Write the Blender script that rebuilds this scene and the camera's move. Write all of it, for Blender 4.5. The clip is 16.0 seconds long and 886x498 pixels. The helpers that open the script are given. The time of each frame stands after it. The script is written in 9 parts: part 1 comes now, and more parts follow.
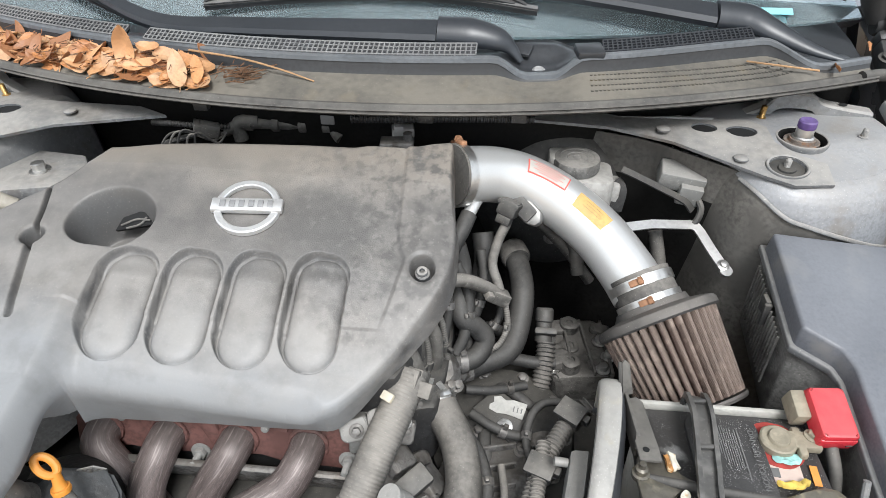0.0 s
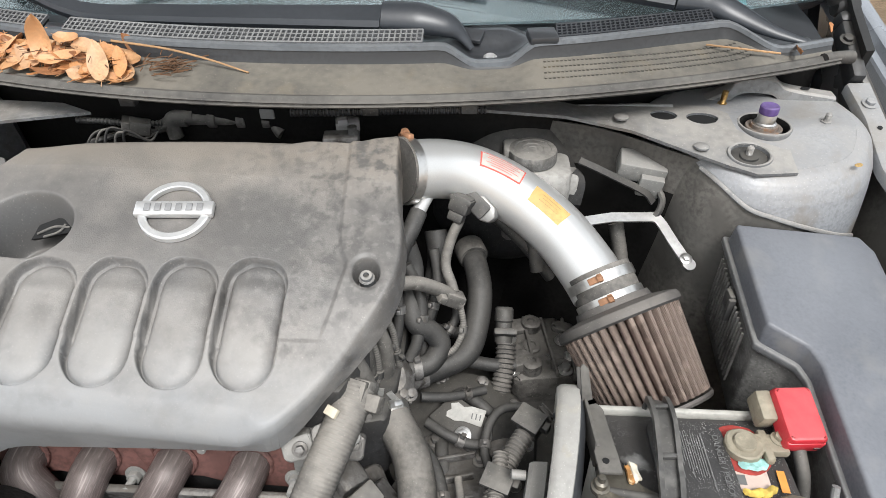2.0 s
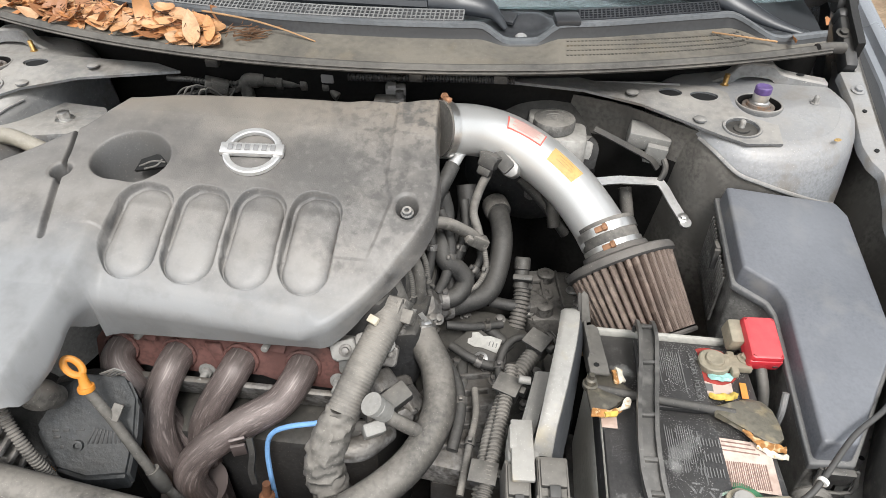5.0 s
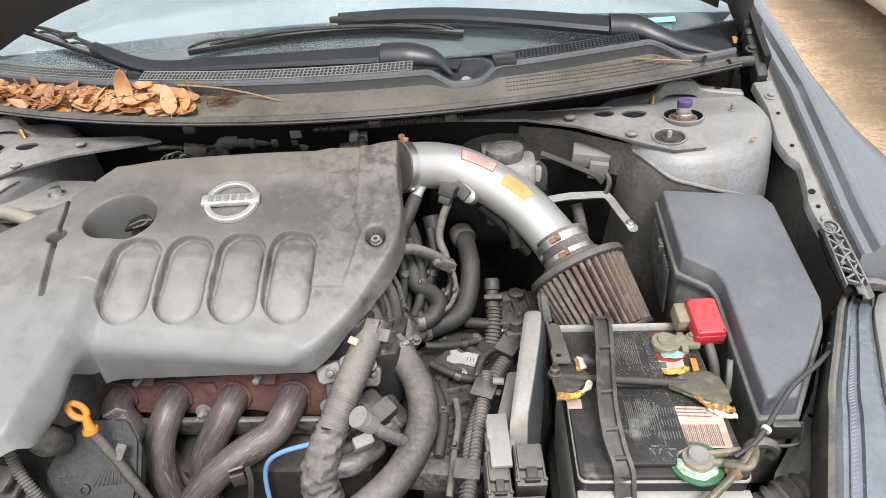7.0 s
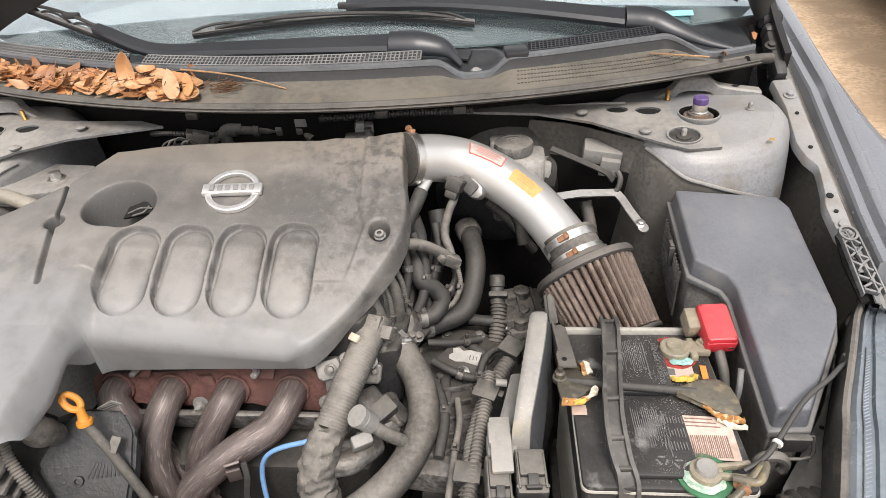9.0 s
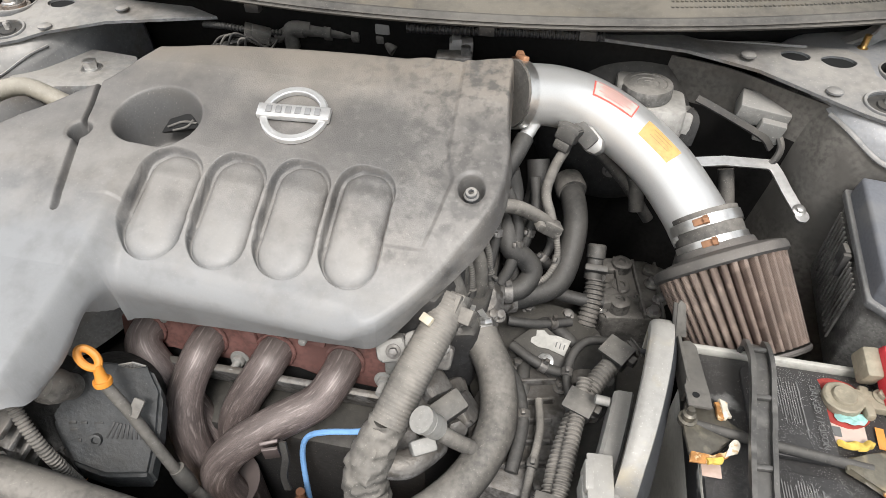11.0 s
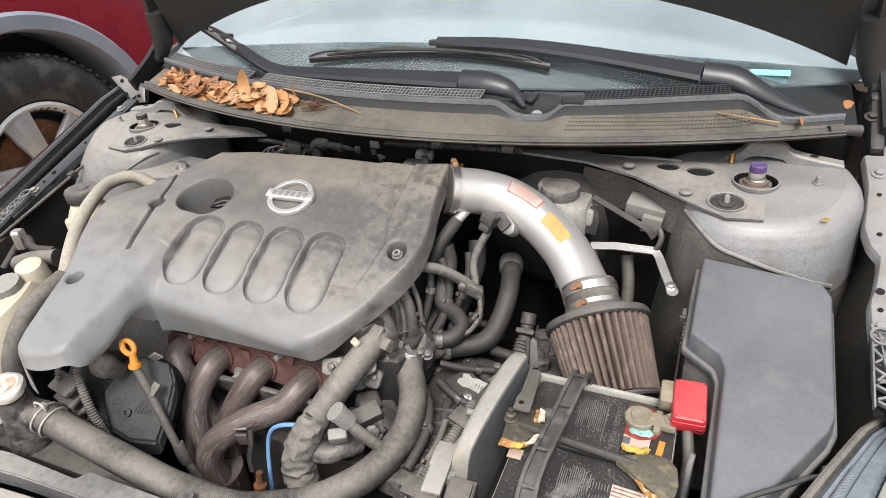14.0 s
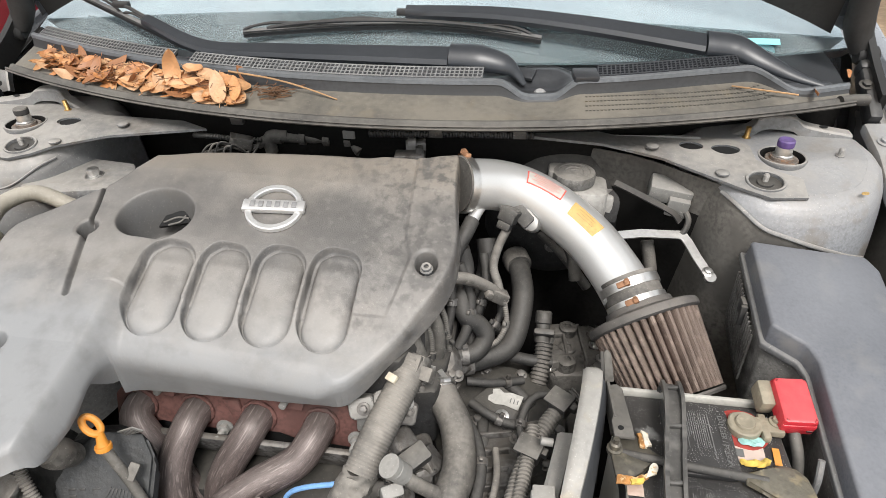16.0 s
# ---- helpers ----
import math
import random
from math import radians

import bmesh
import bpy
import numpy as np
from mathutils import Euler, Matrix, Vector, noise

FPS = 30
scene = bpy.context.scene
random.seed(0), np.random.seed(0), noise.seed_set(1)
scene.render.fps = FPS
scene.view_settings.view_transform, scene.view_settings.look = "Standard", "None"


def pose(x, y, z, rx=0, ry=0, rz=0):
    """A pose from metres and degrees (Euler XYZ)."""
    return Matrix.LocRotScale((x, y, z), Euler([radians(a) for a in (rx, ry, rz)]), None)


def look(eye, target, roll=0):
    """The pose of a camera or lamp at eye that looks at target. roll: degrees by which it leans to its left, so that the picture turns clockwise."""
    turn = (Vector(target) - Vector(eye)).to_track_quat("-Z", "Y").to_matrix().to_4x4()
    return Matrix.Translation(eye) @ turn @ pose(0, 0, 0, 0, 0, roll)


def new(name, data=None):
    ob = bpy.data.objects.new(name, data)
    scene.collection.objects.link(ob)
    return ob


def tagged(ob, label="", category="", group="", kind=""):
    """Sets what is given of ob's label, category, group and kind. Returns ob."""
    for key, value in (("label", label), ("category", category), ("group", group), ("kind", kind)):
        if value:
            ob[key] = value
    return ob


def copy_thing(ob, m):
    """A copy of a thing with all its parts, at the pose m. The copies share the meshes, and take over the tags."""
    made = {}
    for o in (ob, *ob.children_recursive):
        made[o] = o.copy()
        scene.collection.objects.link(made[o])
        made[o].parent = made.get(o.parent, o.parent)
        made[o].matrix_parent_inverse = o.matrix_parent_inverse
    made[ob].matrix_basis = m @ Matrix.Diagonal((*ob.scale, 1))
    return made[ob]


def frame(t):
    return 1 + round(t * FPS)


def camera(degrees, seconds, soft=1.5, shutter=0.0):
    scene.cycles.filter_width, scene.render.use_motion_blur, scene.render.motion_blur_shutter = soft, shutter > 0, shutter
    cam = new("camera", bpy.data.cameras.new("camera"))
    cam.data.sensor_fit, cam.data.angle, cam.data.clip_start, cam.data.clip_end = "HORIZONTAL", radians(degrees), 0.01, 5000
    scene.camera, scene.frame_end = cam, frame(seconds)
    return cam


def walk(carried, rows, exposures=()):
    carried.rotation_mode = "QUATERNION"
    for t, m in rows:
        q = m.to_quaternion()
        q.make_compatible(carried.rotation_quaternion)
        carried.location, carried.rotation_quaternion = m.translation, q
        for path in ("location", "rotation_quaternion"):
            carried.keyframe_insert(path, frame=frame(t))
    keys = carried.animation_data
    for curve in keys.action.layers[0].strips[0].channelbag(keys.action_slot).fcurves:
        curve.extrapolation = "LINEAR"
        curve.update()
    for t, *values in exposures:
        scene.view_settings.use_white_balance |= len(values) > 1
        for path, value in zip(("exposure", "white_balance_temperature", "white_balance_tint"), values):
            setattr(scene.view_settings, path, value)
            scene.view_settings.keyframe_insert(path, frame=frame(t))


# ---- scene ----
cam = camera(70.7, 16.0, soft=0.65)
PATH = [
    (0, (0.083, -0.043, 1.38), (-0.094, 1.545, 0.177), -0.7),
    (0.5, (0.131, -0.078, 1.398), (-0.082, 1.52, 0.214), -2.8),
    (1, (0.14, -0.092, 1.367), (-0.135, 1.497, 0.183), -0.4),
    (1.5, (0.112, -0.028, 1.352), (0.014, 1.546, 0.122), 1.6),
    (2, (0.11, 0.003, 1.36), (0.012, 1.58, 0.134), -0.5),
    (2.5, (0.114, -0.003, 1.35), (-0.027, 1.574, 0.129), -0.8),
    (3, (0.109, -0.011, 1.348), (-0.023, 1.547, 0.101), 1.2),
    (3.5, (0.112, -0.012, 1.353), (-0.024, 1.562, 0.127), 1.0),
    (4, (0.094, -0.027, 1.368), (-0.096, 1.58, 0.193), -0.6),
    (4.5, (0.096, -0.041, 1.385), (-0.072, 1.548, 0.182), -1.0),
    (4.7, (0.106, -0.084, 1.386), (-0.084, 1.47, 0.142), 0.3),
    (6.8, (0.158, -0.237, 1.383), (-0.018, 1.45, 0.323), -1.5),
    (7, (0.162, -0.23, 1.384), (-0.003, 1.449, 0.31), -4.9),
    (7.5, (0.164, -0.225, 1.394), (0.09, 1.498, 0.381), -2.2),
    (8, (0.164, -0.213, 1.404), (0.039, 1.511, 0.397), -4.6),
    (8.5, (0.151, -0.211, 1.399), (-0.008, 1.476, 0.335), -3.4),
    (9, (0.16, -0.206, 1.382), (-0.021, 1.451, 0.277), -3.8),
    (9.2, (0.151, -0.193, 1.362), (-0.055, 1.373, 0.134), -2.6),
    (11.3, (0.08, -0.022, 1.343), (-0.234, 1.418, -0.009), -0.6),
    (11.4, (0.085, -0.024, 1.354), (-0.144, 1.442, 0.013), 0.3),
    (11.5, (0.103, -0.039, 1.377), (-0.208, 1.433, 0.059), -1.2),
    (12, (0.283, -0.128, 1.405), (-0.1, 1.482, 0.283), -6.2),
    (12.5, (0.413, -0.155, 1.375), (-0.162, 1.404, 0.261), -7.6),
    (13, (0.424, -0.173, 1.393), (-0.204, 1.403, 0.334), -6.9),
    (13.5, (0.41, -0.183, 1.401), (-0.264, 1.387, 0.36), -4.8),
    (14, (0.397, -0.19, 1.404), (-0.341, 1.37, 0.392), -4.5),
    (14.5, (0.378, -0.189, 1.406), (-0.38, 1.351, 0.38), -3.5),
    (15, (0.296, -0.194, 1.395), (-0.51, 1.295, 0.329), -1.3),
    (15.5, (0.17, -0.146, 1.401), (-0.221, 1.492, 0.324), -2.8),
    (16, (0.124, -0.126, 1.397), (-0.147, 1.505, 0.272), -1.2),
]
walk(cam, [(t, look(eye, target, roll)) for t, eye, target, roll in PATH], exposures=[(0.0, 0.38, 6200, 9.5), (2.0, 0.38, 6350, 10), (3.0, 0.38, 6500, 10), (3.5, 0.41, 6500, 10), (4.0, 0.46, 6500, 10), (4.7, 0.42, 6450, 10), (7.0, 0.36, 6500, 10.5), (8.0, 0.35, 6700, 11.5), (9.0, 0.33, 6800, 14), (11.3, 0.40, 6450, 10), (11.6, 0.40, 6400, 9.5), (12.0, 0.34, 6450, 9.5), (12.5, 0.33, 6450, 9.5), (14.0, 0.31, 6650, 12), (15.0, 0.29, 6800, 13.5), (16.0, 0.33, 6600, 11)])

# ---- light: an overcast sky ----
world = bpy.data.worlds.new("sky")
scene.world = world
world.use_nodes = True
wn = world.node_tree.nodes
sky = wn.new("ShaderNodeTexSky")
sky.sky_type = "NISHITA"
sky.sun_disc = False
sky.sun_elevation = radians(58)
sky.sun_rotation = radians(205)
sky.air_density = 1.0
sky.dust_density = 6.0
wn["Background"].inputs[1].default_value = 0.125
wl = world.node_tree.links.new
cloud = wn.new("ShaderNodeTexNoise")
cloud.inputs["Scale"].default_value, cloud.inputs["Detail"].default_value = 2.2, 5.0
veil = wn.new("ShaderNodeMapRange")
veil.inputs[1].default_value, veil.inputs[2].default_value, veil.inputs[3].default_value, veil.inputs[4].default_value = 0.35, 0.65, 0.55, 0.95
over = wn.new("ShaderNodeMix")
over.data_type = "RGBA"
over.inputs[7].default_value = (9.0, 9.4, 9.6, 1)
wl(wn.new("ShaderNodeTexCoord").outputs["Generated"], cloud.inputs["Vector"])
wl(cloud.outputs["Fac"], veil.inputs[0])
wl(veil.outputs[0], over.inputs[0])
wl(sky.outputs[0], over.inputs[6])
wl(over.outputs[2], wn["Background"].inputs[0])
sun = new("sun", bpy.data.lights.new("sun", "SUN"))
sun.data.energy, sun.data.angle, sun.data.color = 2.8, radians(18), (1.0, 0.975, 0.94)
sun.matrix_world = look((0.5, -1.2, 3.0), (0, 0.3, 0.8))

# ---- materials ----
def mat(name, col, rough=0.6, metal=0.0, var=0.25, scale=14.0, fine=160.0, bump=0.15, dust=0.0, dustcol=(0.30, 0.275, 0.24), spec=0.5, alt=None, alt_amount=0.5, stretch=None, coat=0.0, grit=1.1, uv=False):
    """A worn surface: colour at two scales, fine relief, and dust that has settled on its upper sides."""
    m = bpy.data.materials.new(name)
    m.use_nodes = True
    nt = m.node_tree
    n, link = nt.nodes, nt.links.new
    bsdf = n["Principled BSDF"]
    co = n.new("ShaderNodeTexCoord").outputs["UV" if uv else "Object"]
    if stretch:
        mp = n.new("ShaderNodeMapping")
        mp.inputs["Scale"].default_value = stretch
        link(co, mp.inputs[0])
        co = mp.outputs[0]

    def nz(sc, detail=4.0):
        t = n.new("ShaderNodeTexNoise")
        t.inputs["Scale"].default_value, t.inputs["Detail"].default_value = sc, detail
        link(co, t.inputs["Vector"])
        return t.outputs["Fac"]

    def ramp(src, lo, hi):
        r = n.new("ShaderNodeMapRange")
        r.inputs[1].default_value, r.inputs[2].default_value = lo, hi
        link(src, r.inputs[0])
        return r.outputs[0]

    def mix(f, a, b):
        x = n.new("ShaderNodeMix")
        x.data_type = "RGBA"
        for s, v in ((0, f), (6, a), (7, b)):
            if hasattr(v, "links"):
                link(v, x.inputs[s])
            else:
                x.inputs[s].default_value = v if s == 0 else (*v, 1.0)
        return x.outputs[2]

    big, small = nz(scale), nz(fine, 6.0)
    c = mix(ramp(big, 0.3, 0.7), [v * (1 - var) for v in col], [min(1, v * (1 + var)) for v in col])
    c = mix(ramp(small, 0.42, 0.68), c, [v * (1 - 0.9 * var) for v in col])
    if alt:
        c = mix(ramp(nz(scale * 1.7, 6.0), 0.62 - 0.25 * alt_amount, 0.72 - 0.2 * alt_amount), c, alt)
    if dust:
        g = n.new("ShaderNodeNewGeometry")
        sep = n.new("ShaderNodeSeparateXYZ")
        link(g.outputs["Normal"], sep.inputs[0])
        up = ramp(sep.outputs[2], 0.0, 0.85)
        mul = n.new("ShaderNodeMath")
        mul.operation = "MULTIPLY"
        link(up, mul.inputs[0])
        patch = n.new("ShaderNodeMath")
        patch.operation = "ADD"
        link(ramp(nz(scale * 0.6, 8.0), 0.2, 0.6), patch.inputs[0])
        gmix = n.new("ShaderNodeMath")
        gmix.operation = "MULTIPLY_ADD"
        gmix.inputs[1].default_value, gmix.inputs[2].default_value = grit, -0.5 * grit
        link(nz(fine * 0.55, 8.0), gmix.inputs[0])
        link(gmix.outputs[0], patch.inputs[1])
        patch.use_clamp = True
        link(patch.outputs[0], mul.inputs[1])
        mul2 = n.new("ShaderNodeMath")
        mul2.operation = "MULTIPLY"
        mul2.inputs[1].default_value = dust
        link(mul.outputs[0], mul2.inputs[0])
        c = mix(mul2.outputs[0], c, dustcol)
        if dust >= 0.5:
            fleck = n.new("ShaderNodeMath")
            fleck.operation = "MULTIPLY"
            fleck.inputs[1].default_value = 0.45
            link(ramp(nz(620.0, 2.0), 0.67, 0.72), fleck.inputs[0])
            c = mix(fleck.outputs[0], c, [min(1.0, 1.7 * v) for v in dustcol])
    link(c, bsdf.inputs["Base Color"])
    r = n.new("ShaderNodeMapRange")
    r.inputs[3].default_value, r.inputs[4].default_value = max(0.02, rough - 0.12), min(1.0, rough + 0.12)
    link(big, r.inputs[0])
    link(r.outputs[0], bsdf.inputs["Roughness"])
    bsdf.inputs["Metallic"].default_value = metal
    bsdf.inputs["Specular IOR Level"].default_value = spec
    bsdf.inputs["Coat Weight"].default_value = coat
    b = n.new("ShaderNodeBump")
    b.inputs["Strength"].default_value, b.inputs["Distance"].default_value = bump, 0.002
    link(small, b.inputs["Height"])
    link(b.outputs[0], bsdf.inputs["Normal"])
    return m


DUST = (0.31, 0.28, 0.245)
M_COVER = mat("cover_plastic", (0.085, 0.086, 0.088), 0.48, var=0.2, scale=9, fine=420, bump=0.06, dust=0.85, dustcol=(0.275, 0.255, 0.23), alt=(0.07, 0.068, 0.066), alt_amount=0.45, grit=0.35)
M_MARK = mat("dull_grey_mark", (0.27, 0.27, 0.27), 0.5, metal=0.3, var=0.1)


def stain_cover(m):
    """Water-stained dust, browner towards the back, and the dimpled grain of the middle panel."""
    n, link = m.node_tree.nodes, m.node_tree.links.new
    bsdf = n["Principled BSDF"]
    co = n.new("ShaderNodeTexCoord").outputs["Object"]
    sep = n.new("ShaderNodeSeparateXYZ")
    link(co, sep.inputs[0])

    def rng(src, lo, hi, a=0.0, b=1.0):
        r = n.new("ShaderNodeMapRange")
        for k, v in zip((1, 2, 3, 4), (lo, hi, a, b)):
            r.inputs[k].default_value = v
        link(src, r.inputs[0])
        return r.outputs[0]

    def op(kind, a, b):
        q = n.new("ShaderNodeMath")
        q.operation = kind
        q.use_clamp = True
        for k, v in ((0, a), (1, b)):
            if hasattr(v, "links"):
                link(v, q.inputs[k])
            else:
                q.inputs[k].default_value = v
        return q.outputs[0]

    def noise_at(sc, det=5.0, rough=0.6):
        t = n.new("ShaderNodeTexNoise")
        t.inputs["Scale"].default_value, t.inputs["Detail"].default_value, t.inputs["Roughness"].default_value = sc, det, rough
        link(co, t.inputs["Vector"])
        return t.outputs["Fac"]

    def mix(f, a, b):
        x = n.new("ShaderNodeMix")
        x.data_type = "RGBA"
        link(f, x.inputs[0])
        link(a, x.inputs[6])
        x.inputs[7].default_value = (*b, 1)
        return x.outputs[2]

    c = bsdf.inputs["Base Color"].links[0].from_socket
    wob = noise_at(7.0)
    y = op("ADD", sep.outputs[1], rng(wob, 0, 1, -0.06, 0.06))
    c = mix(op("MULTIPLY", rng(y, 0.565, 0.63), 0.8), c, (0.205, 0.18, 0.15))
    # rinsed, darker middle; the front's brightness from the sky put into its colour
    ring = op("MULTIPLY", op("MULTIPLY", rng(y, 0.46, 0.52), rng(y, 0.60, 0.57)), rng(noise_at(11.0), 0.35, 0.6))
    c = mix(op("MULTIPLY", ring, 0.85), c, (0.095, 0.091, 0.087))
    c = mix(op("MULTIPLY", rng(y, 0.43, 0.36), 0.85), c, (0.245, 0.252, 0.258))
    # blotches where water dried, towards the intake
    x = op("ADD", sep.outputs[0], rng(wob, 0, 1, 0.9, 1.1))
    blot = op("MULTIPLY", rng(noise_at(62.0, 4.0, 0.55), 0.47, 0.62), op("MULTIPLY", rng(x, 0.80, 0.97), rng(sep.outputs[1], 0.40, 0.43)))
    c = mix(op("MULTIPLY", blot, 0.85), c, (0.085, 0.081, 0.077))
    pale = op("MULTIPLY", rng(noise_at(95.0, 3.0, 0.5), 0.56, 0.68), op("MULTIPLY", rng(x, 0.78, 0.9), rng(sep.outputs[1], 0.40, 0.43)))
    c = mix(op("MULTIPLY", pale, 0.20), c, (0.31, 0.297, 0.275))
    # broad faint mottling all over, and paler dust lying on the runner shapes
    c = mix(op("MULTIPLY", rng(noise_at(24.0, 4.0, 0.6), 0.48, 0.66), 0.30), c, (0.11, 0.106, 0.10))
    lie = op("MULTIPLY", op("MULTIPLY", rng(y, 0.50, 0.44), rng(y, 0.36, 0.39)), rng(noise_at(30.0, 4.0, 0.6), 0.35, 0.6))
    c = mix(op("MULTIPLY", lie, 0.40), c, (0.315, 0.30, 0.28))
    speck = rng(noise_at(700.0, 2.0, 0.5), 0.66, 0.74)
    c = mix(op("MULTIPLY", speck, 0.3), c, (0.36, 0.34, 0.31))
    link(c, bsdf.inputs["Base Color"])
    vor = n.new("ShaderNodeTexVoronoi")
    vor.inputs["Scale"].default_value = 760.0
    link(co, vor.inputs["Vector"])
    b = n.new("ShaderNodeBump")
    b.inputs["Distance"].default_value = 0.0012
    inside = op("MULTIPLY", rng(sep.outputs[1], 0.425, 0.43), op("MULTIPLY", rng(sep.outputs[0], -0.028, -0.034), rng(sep.outputs[0], -0.32, -0.30)))
    link(op("MULTIPLY", inside, 0.2), b.inputs["Strength"])
    link(vor.outputs["Distance"], b.inputs["Height"])
    link(bsdf.inputs["Normal"].links[0].from_socket, b.inputs["Normal"])
    link(b.outputs[0], bsdf.inputs["Normal"])
    return m


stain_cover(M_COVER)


def weave(m, scale, depth):
    """Slanting wires of a gauze: dark between, raised along."""
    n, link = m.node_tree.nodes, m.node_tree.links.new
    bsdf = n["Principled BSDF"]
    co = n.new("ShaderNodeTexCoord").outputs["Object"]
    w = n.new("ShaderNodeTexWave")
    w.bands_direction = "DIAGONAL"
    w.inputs["Scale"].default_value, w.inputs["Distortion"].default_value = scale, 0.6
    link(co, w.inputs["Vector"])
    r = n.new("ShaderNodeMapRange")
    for k, v in zip((1, 2, 3, 4), (0.0, 1.0, 1.0 - depth, 1.0 + depth * 0.4)):
        r.inputs[k].default_value = v
    link(w.outputs["Fac"], r.inputs[0])
    x = n.new("ShaderNodeVectorMath")
    x.operation = "SCALE"
    link(bsdf.inputs["Base Color"].links[0].from_socket, x.inputs[0])
    link(r.outputs[0], x.inputs["Scale"])
    link(x.outputs[0], bsdf.inputs["Base Color"])
    b = n.new("ShaderNodeBump")
    b.inputs["Distance"].default_value, b.inputs["Strength"].default_value = 0.0006, 0.6
    link(w.outputs["Fac"], b.inputs["Height"])
    link(bsdf.inputs["Normal"].links[0].from_socket, b.inputs["Normal"])
    link(b.outputs[0], bsdf.inputs["Normal"])
M_BLACK = mat("black_plastic", (0.025, 0.026, 0.028), 0.5, var=0.3, dust=0.35, dustcol=(0.16, 0.15, 0.135))
M_BLACKD = mat("dusty_black_plastic", (0.04, 0.04, 0.04), 0.55, var=0.35, dust=0.75, dustcol=(0.22, 0.205, 0.18))
M_LID = mat("fuse_lid_plastic", (0.104, 0.110, 0.124), 0.36, var=0.18, scale=10, fine=300, bump=0.1, dust=0.49, dustcol=(0.230, 0.236, 0.252), grit=0.6, alt=(0.15, 0.15, 0.15), alt_amount=0.3)
M_RUBBER = mat("rubber_hose", (0.04, 0.039, 0.037), 0.66, var=0.35, scale=22, dust=0.85, dustcol=(0.235, 0.217, 0.192), fine=300, alt=(0.09, 0.085, 0.078), alt_amount=0.3)
M_SEAL = mat("weatherstrip", (0.045, 0.043, 0.041), 0.72, var=0.35, dust=0.8, dustcol=(0.155, 0.145, 0.127))
M_COWL = mat("cowl_plastic", (0.034, 0.037, 0.042), 0.33, var=0.2, scale=9, dust=0.10, dustcol=(0.16, 0.155, 0.15), bump=0.08)
M_COWLE = mat("pale_cowl_edge", (0.105, 0.115, 0.125), 0.34, var=0.25, scale=20, dust=0.3, dustcol=(0.24, 0.24, 0.235), bump=0.06)
M_GRILLE = mat("grille_plastic", (0.13, 0.132, 0.136), 0.38, var=0.25, dust=0.6, dustcol=(0.34, 0.335, 0.32))
M_COWLD = mat("dusty_cowl_plastic", (0.08, 0.076, 0.068), 0.7, var=0.25, scale=14, dust=0.9, dustcol=(0.185, 0.168, 0.138), alt=(0.12, 0.1, 0.07), alt_amount=0.3)
M_PAINT = mat("grey_blue_paint", (0.255, 0.265, 0.28), 0.44, metal=0.08, var=0.2, scale=13, fine=260, bump=0.14, dust=0.75, dustcol=(0.33, 0.315, 0.295), alt=(0.2, 0.188, 0.172), alt_amount=0.4, grit=0.8)
M_PAINTO = mat("outer_paint", (0.20, 0.215, 0.24), 0.26, metal=0.35, var=0.15, scale=6, fine=400, bump=0.02, dust=0.25, dustcol=(0.30, 0.295, 0.29), coat=0.5)
M_RUSTW = mat("rusty_washer", (0.20, 0.165, 0.14), 0.6, metal=0.3, var=0.35, scale=60, dust=0.5, dustcol=(0.30, 0.27, 0.235), alt=(0.25, 0.14, 0.08), alt_amount=0.35)
M_DIRTY = mat("dusty_painted_steel", (0.16, 0.165, 0.17), 0.55, metal=0.15, var=0.3, scale=9, dust=0.9, dustcol=(0.36, 0.34, 0.31), alt=(0.11, 0.1, 0.09), alt_amount=0.3)
M_DARKST = mat("dark_steel", (0.03, 0.03, 0.031), 0.6, metal=0.2, var=0.4, dust=0.6, dustcol=(0.13, 0.12, 0.103))
M_HOLE = mat("open_hole", (0.006, 0.006, 0.006), 0.8, var=0.1)
# Near-black: the deep shade behind and under parts is put into this colour.
M_VOID = mat("deep_shade_black", (0.009, 0.0085, 0.008), 0.85, var=0.4, dust=0.15, dustcol=(0.035, 0.032, 0.028), spec=0.2)
M_ALLOY = mat("cast_alloy", (0.2, 0.195, 0.19), 0.5, metal=0.4, var=0.5, scale=35, dust=0.8, dustcol=(0.16, 0.145, 0.125), bump=0.6, alt=(0.07, 0.065, 0.06), alt_amount=0.4)
M_PIPE = mat("silver_powder_coat", (0.62, 0.62, 0.61), 0.36, metal=0.55, var=0.05, scale=6, fine=700, bump=0.04, dust=0.2, dustcol=(0.5, 0.48, 0.45))
M_STEEL = mat("bright_steel", (0.6, 0.59, 0.57), 0.32, metal=0.9, var=0.15, dust=0.2, dustcol=(0.4, 0.36, 0.32))
M_CHROME = mat("satin_chrome", (0.64, 0.64, 0.635), 0.3, metal=0.55, var=0.08, dust=0.2, dustcol=(0.6, 0.58, 0.55))
M_BRASS = mat("yellow_zinc", (0.55, 0.36, 0.14), 0.4, metal=0.8, var=0.3, fine=300)
M_RUST = mat("rusted_steel", (0.2, 0.085, 0.04), 0.85, var=0.5, scale=40)
M_HEADER = mat("heat_browned_steel", (0.145, 0.115, 0.108), 0.46, metal=0.25, var=0.5, scale=2.4, fine=30, bump=0.25, alt=(0.29, 0.245, 0.23), alt_amount=0.28, stretch=(2.6, 0.8, 1.0), uv=True, dust=0.35, dustcol=(0.25, 0.215, 0.20))
